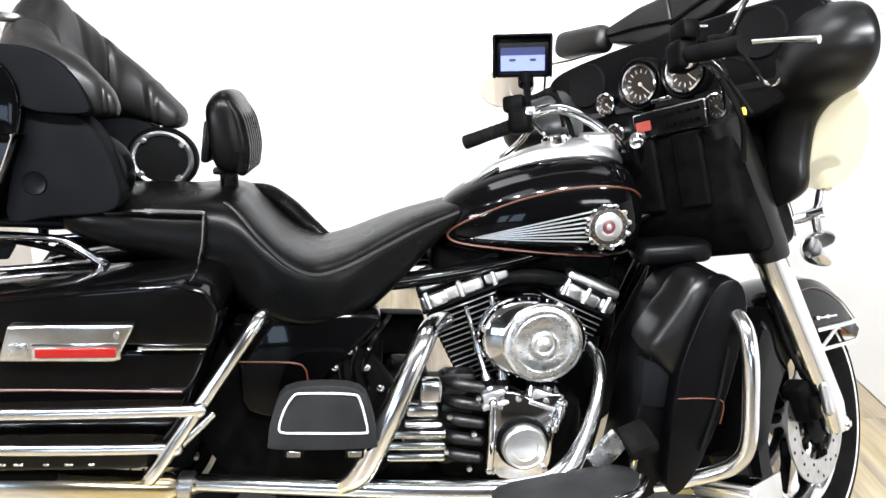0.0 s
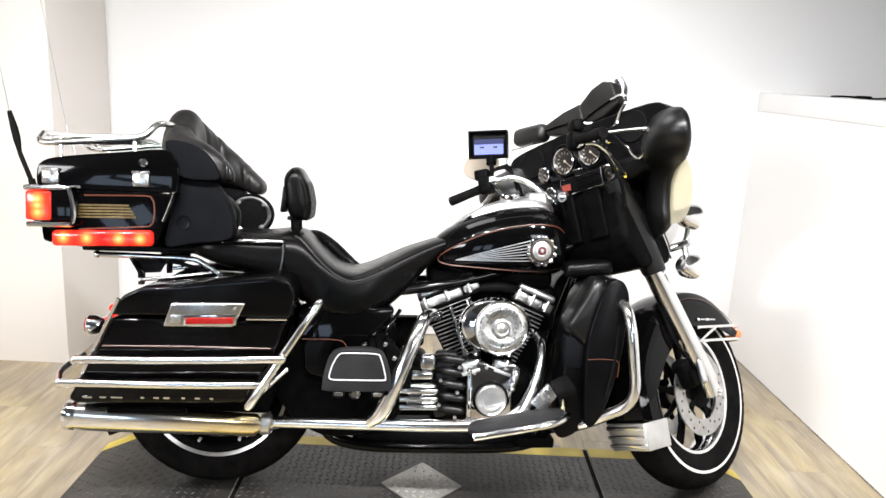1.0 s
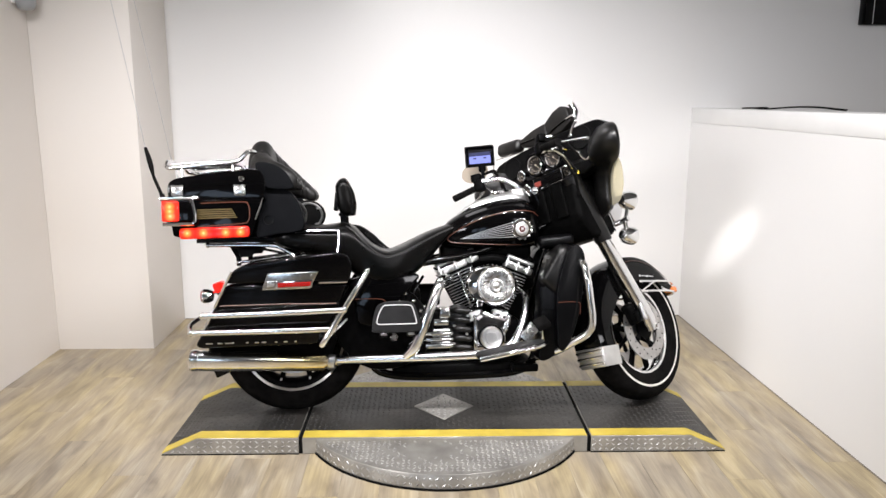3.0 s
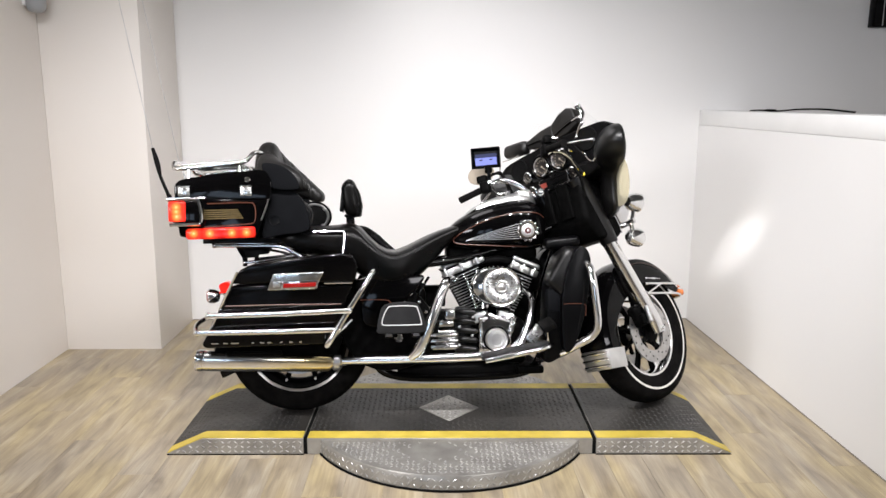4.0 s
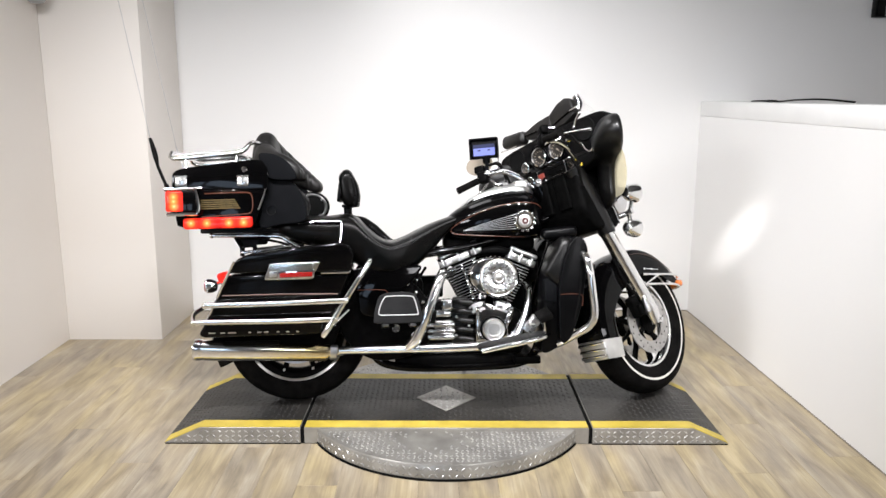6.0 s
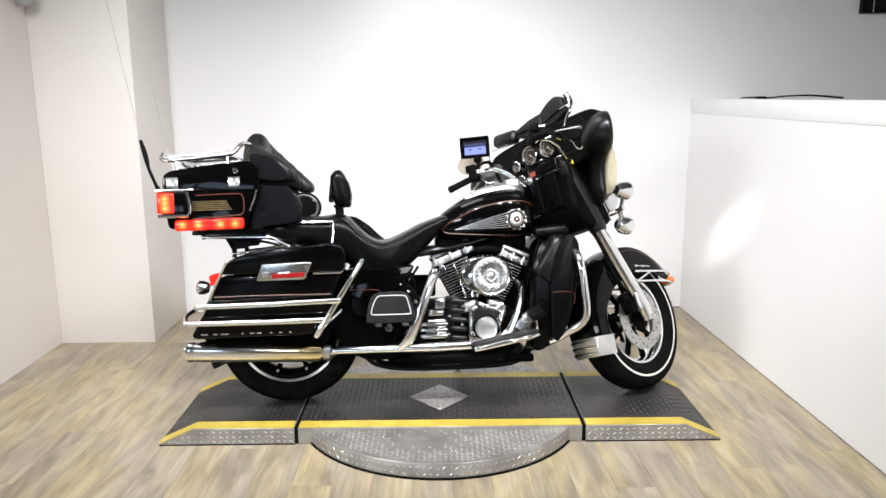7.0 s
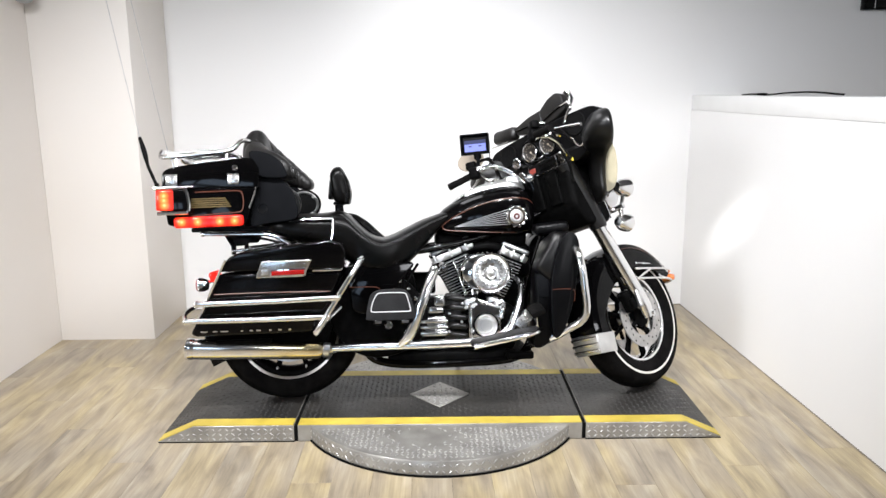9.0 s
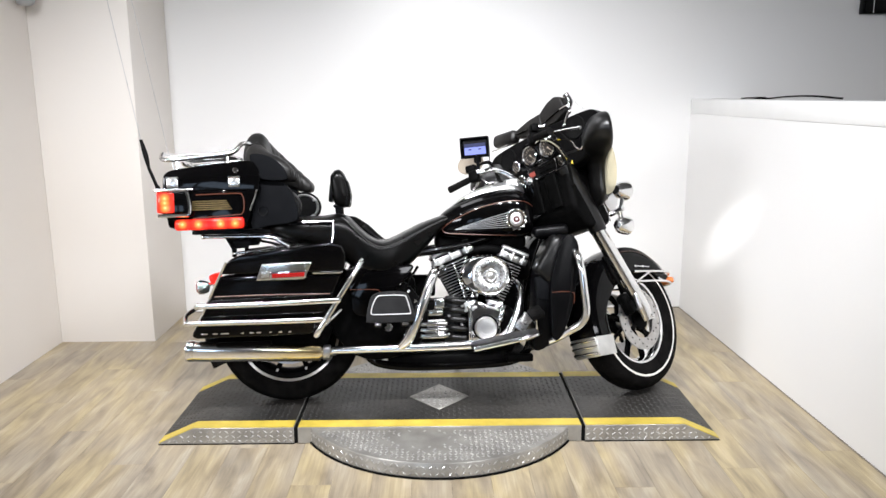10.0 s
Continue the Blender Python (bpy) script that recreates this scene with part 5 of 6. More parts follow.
trunk = part("tour_trunk", trunk_piece(B(), 0.78, 0.949, 0.248, 0.008), PAINT, bike, "gloss black tour trunk with lit red lamps", sharp=60)
part("trunk_lid", trunk_piece(B(), 0.951, 1.08, 0.250, 0.03), PAINT, trunk, "gloss black trunk lid", sharp=60)
for s in (-1, 1):
    for x in (-0.438, -0.186):
        part("hinge", rbox(rbox(B(), (0.048, 0.012, 0.044), pose(x, s * 0.252, 0.986), 0.006, 2), (0.05, 0.02, 0.008), pose(x, s * 0.252, 1.006), 0.003, 1), SPUN, trunk, "bright hinge plate")
    part("lid_lock", lathe(B(), [(0.011, 0), (0.012, 0.008), (0.008, 0.012), (0, 0.012)], along_y(-0.178, -0.250, 1.034) if s < 0 else pose(-0.178, 0.250, 1.034, -90), 16), CHROME, trunk, "round chrome lock")
    ring = [(-0.345, 0.934), (-0.18, 0.938), (-0.155, 0.930), (-0.148, 0.905), (-0.150, 0.868), (-0.160, 0.852), (-0.185, 0.848), (-0.36, 0.836)]
    part("panel_pinstripe", tube(B(), [(x, s * 0.2495, z) for x, z in ring], 0.0026, 6, 3), ORANGE, trunk, "orange pinstripe")
    for k in range(5):
        part("gold_flute", rbox(B(), (0.165 - 0.006 * k, 0.003, 0.0064), pose(-0.282 - 0.002 * k, s * 0.249, 0.873 + 0.0085 * k, 0, -1), 0.001, 1), GOLD, trunk, "gold panel stripe")
    part("side_lamp", rbox(B(), (0.285, 0.03, 0.046), pose(-0.292, s * 0.246, 0.812, 0, -1.5), 0.012, 3), STRIPLAMP, trunk, "lit red lamp strip")
    tl = part("tail_lamp", rbox(B(), (0.12, 0.045, 0.092), pose(-0.425, s * 0.252, 0.902), 0.010, 3), PAINT, trunk, "wrap-round tail lamp in a chrome frame")
    part("tail_lens", rbox(B(), (0.072, 0.048, 0.084), pose(-0.462, s * 0.2545, 0.902), 0.008, 3), TAILGLOW, tl, "lit red tail lens")
    bm = B()
    tube(bm, [(-0.50, s * 0.276, 0.952), (-0.39, s * 0.276, 0.954), (-0.376, s * 0.277, 0.945), (-0.364, s * 0.277, 0.885), (-0.370, s * 0.277, 0.852), (-0.385, s * 0.276, 0.850), (-0.492, s * 0.276, 0.848)], 0.0075, 8, 3)
    tube(bm, [(-0.505, s * 0.25, 0.954), (-0.35, s * 0.262, 0.958)], 0.005, 8)
    part("lamp_trim", bm, CHROME, tl, "chrome lamp frame")
    # whip antenna
    if s < 0:
        bm = tube(B(), [(-0.503, s * 0.2, 0.935), (-0.513, s * 0.2, 0.975)], 0.010, 10)
        tube(bm, [(-0.515, s * 0.2, 0.975), (-0.545, s * 0.2, 1.05)], 0.007, 8)
        ant = part("antenna", bm, RUBBER, bike, "black whip antenna")
        part("antenna_spring", tube(B(), [(-0.545, s * 0.2, 1.05), (-0.553, s * 0.2, 1.09), (-0.560, s * 0.2, 1.12), (-0.574, s * 0.2, 1.17)], [0.0055, 0.0105, 0.0105, 0.0065], 12, 3), RUBBER, ant, "thick black base coil")
    else:
        ant = part("antenna", tube(B(), [(-0.503, s * 0.2, 0.935), (-0.513, s * 0.2, 0.975), (-0.575, s * 0.2, 1.17)], [0.010, 0.006, 0.0016], 10), STEEL, bike, "bare steel whip antenna")
    part("whip", tube(B(), [(-0.572, s * 0.2, 1.16), (-0.63, s * 0.2, 1.45), (-0.74, s * 0.2, 2.0)], 0.0013, 6, 3), STEEL, ant, "thin steel whip")
part("trunk_corner_trim", tube(B(), [(-0.096, -0.238, 1.03), (-0.085, -0.24, 1.0), (-0.10, -0.243, 0.93), (-0.125, -0.243, 0.865)], 0.0062, 8, 4), CHROME, trunk, "thin chrome edge trim")
# luggage rack
bm = B()
for y in (-0.16, -0.08, 0.0, 0.08, 0.16):
    tube(bm, [(-0.47, y, 1.098), (-0.36, y, 1.108), (-0.22, y, 1.112)], 0.0065, 8, 3)
tube(bm, [(-0.50, -0.15, 1.112), (-0.492, -0.19, 1.088), (-0.44, -0.2, 1.085), (-0.28, -0.2, 1.102), (-0.20, -0.195, 1.112), (-0.165, -0.17, 1.150), (-0.14, -0.12, 1.155), (-0.13, 0, 1.155), (-0.14, 0.12, 1.155), (-0.165, 0.17, 1.150), (-0.20, 0.195, 1.112), (-0.28, 0.2, 1.102), (-0.44, 0.2, 1.085), (-0.492, 0.19, 1.088), (-0.50, 0.15, 1.112), (-0.502, 0, 1.118), (-0.50, -0.15, 1.112)], 0.0095, 10, 4)
tube(bm, [(-0.45, -0.2, 1.083), (-0.455, 0, 1.095), (-0.45, 0.2, 1.083)], 0.006, 8, 4)
tube(bm, [(-0.23, -0.2, 1.106), (-0.22, 0, 1.112), (-0.23, 0.2, 1.106)], 0.006, 8, 4)
for x in (-0.43, -0.22):
    for s in (-1, 1):
        tube(bm, [(x, s * 0.2, 1.095), (x, s * 0.2, 1.045)], 0.006, 8)
part("luggage_rack", bm, SOFTCHROME, trunk, "chrome luggage rack on the lid")
# passenger backrest with wrap-round arms, speaker pods
WRAP = [(0.066, -0.168, 1.012, 0.986, 0.030), (0.046, -0.172, 1.046, 0.984, 0.042), (0.0, -0.178, 1.090, 0.984, 0.050), (-0.07, -0.165, 1.124, 0.985, 0.054), (-0.116, -0.095, 1.160, 0.985, 0.054), (-0.122, -0.01, 1.214, 0.985, 0.054), (-0.098, 0.085, 1.178, 0.984, 0.056), (-0.045, 0.148, 1.130, 0.978, 0.058), (0.02, 0.170, 1.076, 0.962, 0.054), (0.075, 0.168, 1.022, 0.946, 0.048), (0.112, 0.164, 0.986, 0.952, 0.036)]
rest2 = part("passenger_backrest", wrap_pad(B(), WRAP, (0.09, 0.12, 0.40, 0.56, 0.66, 0.83, 0.87)), SOFTLEATHER, bike, "black leather passenger backrest with wrap-round arms", sharp=70)
part("back_pad", pillow(B(), smooth_outline([(-0.165, 1.04), (-0.152, 1.12), (-0.125, 1.176), (-0.100, 1.170), (-0.06, 1.10), (-0.045, 1.02), (-0.05, 0.985), (-0.14, 0.99)], 3), -0.12, 0.12, 3.0), SOFTLEATHER, rest2, "puffed leather back cushion", sharp=70)
PANEL = smooth_outline([(-0.122, 1.098), (-0.075, 1.102), (-0.025, 1.084), (0.010, 1.052), (0.030, 1.015), (0.030, 0.994), (-0.02, 0.990), (-0.075, 0.998), (-0.105, 1.04)], 3)
for s in (-1, 1):
    part("arm_panel", prism(B(), PANEL, s * 0.195, s * 0.240, I4, 0.012, 3), GREYV, rest2, "charcoal vinyl side panel", sharp=60)
    pod = part("speaker_pod", prism(B(), smooth_outline([(-0.10, 0.985), (-0.03, 0.988), (0.012, 0.982), (0.046, 0.94), (0.066, 0.885), (0.072, 0.84), (0.05, 0.812), (-0.05, 0.80), (-0.125, 0.79), (-0.118, 0.87)], 3), s * 0.15, s * 0.215, I4, 0.02, 3), GREYV, bike, "charcoal speaker pod beside the pillion seat", sharp=60)
    part("pod_vent", lathe(B(), [(0.022, 0), (0.02, 0.003), (0.012, 0.001), (0, 0.002)], (along_y if s < 0 else lambda a, b, c: pose(a, b, c, -90))(-0.075, s * 0.215, 0.862), 20), SATIN, pod, "round dark socket cover")
    # the speakers face each other across the pillion seat
    SPM = (along_y if s > 0 else lambda a, b, c: pose(a, b, c, -90))(0.064 if s > 0 else 0.012, s * 0.145, 0.879) @ Matrix.Diagonal((1.12 if s > 0 else 0.95, 1, 1, 1))
    sp = part("rear_speaker", lathe(B(), [(0.03, -0.03), (0.064, -0.02), (0.072, 0.0), (0.072, 0.010), (0.068, 0.016), (0.058, 0.016)], SPM, 36), SATIN, bike, "oval black rear speaker with a chrome ring")
    part("speaker_ring", lathe(B(), [(0.052, 0.015), (0.053, 0.021), (0.058, 0.023), (0.063, 0.019), (0.063, 0.015)], SPM, 40), PALEMETAL, sp, "chrome ring")
    part("speaker_grille", lathe(B(), [(0.054, 0.016), (0.03, 0.019), (0, 0.020)], SPM, 32), MESHCLOTH, sp, "black speaker cloth", fix=False)
    for k in range(4):
        part("ring_clip", rbox(B(), (0.014, 0.012, 0.006), SPM @ Matrix.Rotation(radians(40 + 90 * k), 4, "Z") @ Matrix.Translation((0.054, 0, 0.022)), 0.002, 1), PALEMETAL, sp)
# trunk support
for s in (-1, 1):
    bm = tube(B(), [(-0.337, s * 0.17, 0.757), (-0.20, s * 0.17, 0.755), (-0.06, s * 0.17, 0.750), (-0.01, s * 0.172, 0.728), (0.03, s * 0.175, 0.700)], 0.0085, 10, 4, ball=1.35)
    part("trunk_rail", bm, CHROME, bike, "chrome trunk support rail")
part("trunk_bracket", rbox(B(), (0.34, 0.3, 0.02), pose(-0.22, 0, 0.775), 0.006, 2), SATIN, bike, "black trunk bracket plate")
for s in (-1, 1):
    stay = part("trunk_stay", prism(B(), [(-0.250, 0.750), (-0.226, 0.750), (-0.200, 0.700), (-0.202, 0.666), (-0.221, 0.666), (-0.222, 0.702)], s * 0.150, s * 0.162, I4, 0.003, 2), PAINT, bike, "gloss black trunk stay")
    part("stay_web", prism(B(), [(-0.230, 0.738), (-0.136, 0.738), (-0.155, 0.705), (-0.206, 0.702)], s * 0.152, s * 0.158, I4, 0.002, 1), GREYV, stay, "dark triangular web")
    part("stay_rod", tube(B(), [(-0.212, s * 0.160, 0.682), (-0.10, s * 0.165, 0.694), (0.02, s * 0.172, 0.712)], 0.0065, 10, 3, ball=1.4), CHROME, stay, "chrome lower rod")
    part("stay_bar", tube(B(), [(-0.24, s * 0.156, 0.744), (-0.14, s * 0.160, 0.742), (-0.04, s * 0.166, 0.722), (0.0, s * 0.170, 0.708)], 0.006, 8, 3), PAINT, stay)

# ---- rear mudguard, tail
part("rear_mudguard", arc_fender(B(), (0.0, 0, 0.3235), 0.375, 20, 205, 0.098, lambda t: 0.15), PAINT, bike, "gloss black rear mudguard")
part("rear_light", rbox(B(), (0.045, 0.085, 0.045), pose(-0.325, 0, 0.565, 0, -20), 0.012, 3), LAMPRED, bike, "lit red rear light on the mudguard")
for s in (-1, 1):
    sg = part("rear_turn_signal", lathe(B(), [(0, -0.034), (0.022, -0.028), (0.030, -0.010), (0.031, 0.010), (0.028, 0.014), (0, 0.016)], pose(-0.352, s * 0.16, 0.54, 0, -90), 24), CHROME, bike, "chrome rear turn signal")
    part("lens", lathe(B(), [(0.027, 0.013), (0.024, 0.019), (0, 0.021)], pose(-0.352, s * 0.16, 0.54, 0, -90), 20), REDLENS, sg, "dark red lens")
part("signal_bar", tube(B(), [(-0.35, -0.16, 0.54), (-0.35, 0.16, 0.54)], 0.01, 10), CHROME, bike, "chrome signal bar")

# ---- saddlebags with guards
BAG = [(-0.352, 0.395), (-0.29, 0.50), (-0.235, 0.62), (-0.20, 0.672), (-0.16, 0.690), (0.05, 0.712), (0.21, 0.728), (0.255, 0.718), (0.278, 0.685), (0.275, 0.64), (0.235, 0.50), (0.185, 0.405), (0.16, 0.388), (-0.33, 0.382)]


def clip_outline(pts, z0, z1):
    """The part of an outline between two heights, with the true crossings."""
    for lim, keep in ((z0, lambda z: z >= z0), (z1, lambda z: z <= z1)):
        out = []
        for a, b in zip(pts, pts[1:] + pts[:1]):
            if keep(a[1]):
                out.append(a)
            if keep(a[1]) != keep(b[1]):
                t = (lim - a[1]) / (b[1] - a[1])
                out.append((a[0] + t * (b[0] - a[0]), lim))
        pts = out
    return pts


def along(s):
    return along_y if s < 0 else (lambda a, b, c: pose(a, b, c, -90))


for s in (-1, 1):
    low = clip_outline(BAG, 0.30, 0.617)
    bag = part("saddlebag", prism(B(), low, s * 0.225, s * 0.425, I4, 0.022, 4, 0, 0.985), PAINT, bike, "gloss black hard saddlebag", sharp=60)
    part("bag_lid", prism(B(), clip_outline(BAG, 0.622, 0.80), s * 0.215, s * 0.432, I4, 0.026, 4), PAINT, bag, "gloss black saddlebag lid", sharp=60)
    part("bag_pinstripe", tube(B(), [(-0.252, s * 0.4262, 0.541), (0.0, s * 0.4268, 0.543), (0.225, s * 0.4262, 0.541)], 0.0022, 6), ORANGE, bag, "orange pinstripe")
    plate = part("latch_plate", prism(B(), [(-0.080, 0.596), (0.118, 0.598), (0.146, 0.662), (-0.060, 0.658)], s * 0.424, s * 0.443, I4, 0.006, 3), BRIGHT, bag, "chrome latch plate")
    part("reflector_frame", rbox(B(), (0.146, 0.006, 0.029), pose(0.052, s * 0.4425, 0.616, 0, -1.5), 0.003, 2), CHROME, plate, "polished frame round the reflector")
    part("latch_screw", lathe(B(), [(0.005, 0), (0.005, 0.003), (0, 0.004)], along(s)(0.118, s * 0.443, 0.645), 8), SPUN, plate)
    part("reflector", rbox(B(), (0.132, 0.005, 0.017), pose(0.052, s * 0.4460, 0.615, 0, -1.5), 0.002, 1), REDLENS, plate, "red reflector")
    part("latch_lock", rbox(B(), (0.03, 0.006, 0.02), pose(-0.042, s * 0.4445, 0.618, 0, -2.5), 0.004, 2), SPUN, plate, "small lock")
    part("lid_bead", tube(B(), [(0.15, s * 0.430, 0.6195), (0.262, s * 0.424, 0.6195)], 0.004, 8), CHROME, bag, "chrome bead at the lid joint")
    part("bag_edge_trim", tube(B(), [(-0.208, s * 0.435, 0.665), (-0.26, s * 0.432, 0.56), (-0.318, s * 0.430, 0.435)], 0.006, 8), CHROME, bag, "chrome rear edge trim")
    for x, wide in ((-0.29, 0.03), (-0.245, 0.02), (-0.205, 0.035), (-0.13, 0.012), (-0.09, 0.018), (-0.06, 0.02), (-0.01, 0.012), (0.03, 0.016), (0.07, 0.012)):
        part("bag_base_strip", rbox(B(), (wide, 0.004, 0.007), pose(x, s * 0.424, 0.402), 0.002, 1), CHROME, bag, "small bright strip")
    guard = B()
    tube(guard, [(-0.318, s * 0.452, 0.508), (0.0, s * 0.456, 0.512), (0.262, s * 0.452, 0.518)], 0.0105, 12, 3, ball=1.25)
    tube(guard, [(-0.362, s * 0.45, 0.446), (0.0, s * 0.456, 0.446), (0.225, s * 0.452, 0.447)], 0.0105, 12, 3, ball=1.25)
    tube(guard, [(0.345, s * 0.335, 0.650), (0.328, s * 0.388, 0.632), (0.20, s * 0.462, 0.42), (0.182, s * 0.44, 0.392), (0.185, s * 0.36, 0.39)], 0.0135, 12, 4)
    tube(guard, [(0.20, s * 0.44, 0.415), (0.27, s * 0.36, 0.47)], 0.009, 10)
    tube(guard, [(-0.362, s * 0.45, 0.446), (-0.375, s * 0.40, 0.47), (-0.35, s * 0.3, 0.49)], 0.009, 10, 3)
    part("saddlebag_guard", guard, SOFTCHROME, bike, "chrome saddlebag guard rails")
    side = prism(B(), smooth_outline([(0.27, 0.60), (0.28, 0.50), (0.30, 0.405), (0.42, 0.40), (0.44, 0.47), (0.56, 0.60), (0.50, 0.615)], 3), s * 0.12, s * 0.185, I4, 0.012, 3)
    sc = part("side_cover", side, PAINT, bike, "gloss black side cover")
    part("cover_pinstripe", tube(B(), [(0.28, s * 0.187, 0.514), (0.38, s * 0.187, 0.513), (0.41, s * 0.187, 0.503), (0.418, s * 0.187, 0.47)], 0.002, 6, 4), ORANGE, sc, "orange pinstripe")
    # exhaust
    ex = B()
    tube(ex, [(0.26, s * 0.31, 0.302), (0.205, s * 0.325, 0.300), (0.19, s * 0.33, 0.300), (-0.30, s * 0.335, 0.322), (-0.36, s * 0.335, 0.325)], [0.018, 0.022, 0.033, 0.040, 0.040], 28)
    muf = part("muffler", ex, MUFFLER, bike, "long chrome muffler")
    part("muffler_tip", lathe(B(), [(0.034, -0.02), (0.041, 0.0), (0.043, 0.02), (0.041, 0.032), (0.036, 0.028), (0.034, -0.02)], pose(-0.352, s * 0.335, 0.3248, 0, -87.5), 28), CHROME, muf, "flared chrome tip")
    part("muffler_clamp", lathe(B(), [(0.026, -0.016), (0.030, -0.012), (0.030, 0.012), (0.026, 0.016)], pose(0.222, s * 0.322, 0.301, 0, -90), 24), STEEL, muf, "steel clamp")
    part("muffler_slot", rbox(B(), (0.24, 0.014, 0.018), pose(-0.13, s * 0.372, 0.352), 0.004, 1), ENGINE, muf, "dark bracket behind the muffler")

# ---- engine
CR = Vector((0.862, 0, 0.315))
eng = part("engine", rbox(rbox(B(), (0.34, 0.22, 0.22), pose(0.86, 0, 0.30), 0.05, 4), (0.30, 0.20, 0.16), pose(0.62, 0, 0.32), 0.04, 3), ENGINE, bike, "black and chrome air-cooled V-twin engine")


for size, at, bev in (((0.20, 0.12, 0.20), (0.87, 0.03, 0.56), 0.03), ((0.07, 0.13, 0.16), (1.075, 0.03, 0.60), 0.03), ((0.42, 0.12, 0.07), (0.88, 0.02, 0.705), 0.02), ((0.10, 0.14, 0.10), (0.63, 0.02, 0.39), 0.02), ((0.11, 0.06, 0.10), (0.615, 0.06, 0.502), 0.012), ((0.11, 0.06, 0.17), (1.035, 0.06, 0.540), 0.015), ((0.15, 0.10, 0.24), (1.005, 0.03, 0.43), 0.02)):
    part("inner_housing", rbox(B(), size, pose(*at), bev, 3), ENGINE, eng, "black housing behind the cylinders")
part("intake", tube(B(), [(0.82, -0.04, 0.66), (0.90, -0.07, 0.675), (0.98, -0.05, 0.66)], 0.018, 10, 3), ENGINE, eng, "black intake pipe between the cylinders")


def cylinder(lean, side):
    """One finned cylinder with head and rocker box, leaning along the frame."""
    m = Matrix.Translation(CR) @ Matrix.Rotation(radians(lean), 4, "Y")
    cyl = part("cylinder", lathe(B(), [(0.05, 0.10), (0.05, 0.35)], m, 24), ENGINE, eng, "black finned cylinder with machined fin edges")
    for k in range(14):
        bm = B()
        z = 0.145 + 0.0135 * k
        w = 0.126 + 0.0025 * k if k < 10 else 0.162
        rbox(bm, (w, w * 0.98, 0.0045), m @ Matrix.Translation((0, 0, z)), 0.0015, 1)
        for sy in (-1, 1):
            rbox(bm, (w * 0.94, 0.0025, 0.0030), m @ Matrix.Translation((0, sy * w * 0.492, z)), 0, 1, 1)
        part("cooling_fin", bm, [ENGINE, FINEDGE], cyl)
    wid, mid = (0.205, 0.018) if side < 0 else (0.140, 0.028)
    box = rbox(B(), (wid * 0.7, 0.148, 0.036), m @ Matrix.Translation((mid - wid * 0.145, 0, 0.350)), 0.010, 3)
    rbox(box, (wid * 0.27, 0.140, 0.034), m @ Matrix.Translation((mid + wid * 0.36, 0, 0.352)), 0.009, 3)
    rbox(box, (wid * 0.94, 0.138, 0.024), m @ Matrix.Translation((mid, 0, 0.382)), 0.010, 3)
    for k in (-0.42, -0.05, 0.32):
        lathe(box, [(0.007, 0.336), (0.007, 0.368), (0.005, 0.373), (0, 0.374)], m @ Matrix.Translation((mid + wid * k, -0.074, 0)), 10)
    rbox(box, (0.035, 0.016, 0.03), m @ Matrix.Translation((mid - wid * 0.3, -0.080, 0.352)), 0.006, 2)
    rbox(box, (wid * 1.0, 0.152, 0.005), m @ Matrix.Translation((mid, 0, 0.369)), 0.001, 1, 1)
    rbox(box, (wid * 1.02, 0.156, 0.007), m @ Matrix.Translation((mid, 0, 0.331)), 0.002, 1, 1)
    part("rocker_box", box, [PALEMETAL, ENGINE], eng, "chrome rocker box")
    for dx in (-0.018, 0.022):
        rod = B()
        base = Vector((CR.x + side * 0.044 + dx * 0.7, -0.138, 0.425))
        top = m @ Vector((dx * 1.5 - side * 0.032, -0.090, 0.318))
        tube(rod, [base, top], 0.0068, 12)
        q = (top - base).normalized()
        tube(rod, [base, base + q * 0.022], 0.0145, 12)
        tube(rod, [base + q * 0.022, base + q * 0.036], 0.0155, 12, 1, 1)
        tube(rod, [base + q * 0.036, base + q * 0.05], 0.0115, 12)
        tube(rod, [base + q * 0.10, base + q * 0.118], 0.0115, 12)
        part("pushrod_tube", rod, [CHROME, ENGINE], eng, "chrome pushrod tube")


cylinder(-22.5, -1)
cylinder(22.5, 1)
for sx in (-1, 1):
    part("tappet_block", rbox(rbox(B(), (0.052, 0.04, 0.034), pose(CR.x + sx * 0.052, -0.140, 0.428, 0, sx * 18), 0.006, 2), (0.06, 0.046, 0.012), pose(CR.x + sx * 0.050, -0.140, 0.412, 0, sx * 18), 0.004, 2), PALEMETAL, eng, "chrome tappet block")
case = prism(B(), smooth_outline([(0.806, 0.30), (0.804, 0.39), (0.812, 0.432), (0.85, 0.444), (0.888, 0.430), (0.93, 0.440), (0.962, 0.432), (0.966, 0.385), (0.946, 0.345), (0.942, 0.275), (0.915, 0.243), (0.832, 0.240)], 3), -0.10, -0.160, I4, 0.012, 3)
gc = part("gear_cover", case, CHROME, eng, "chrome gear case cover")
for x, z in ((0.815, 0.26), (0.812, 0.31), (0.812, 0.36), (0.822, 0.41), (0.86, 0.428), (0.92, 0.425), (0.952, 0.41), (0.945, 0.365), (0.93, 0.265)):
    part("cover_bolt", lathe(B(), [(0.006, 0), (0.006, 0.008), (0, 0.009)], along_y(x, -0.159, z), 8), SPUN, gc)
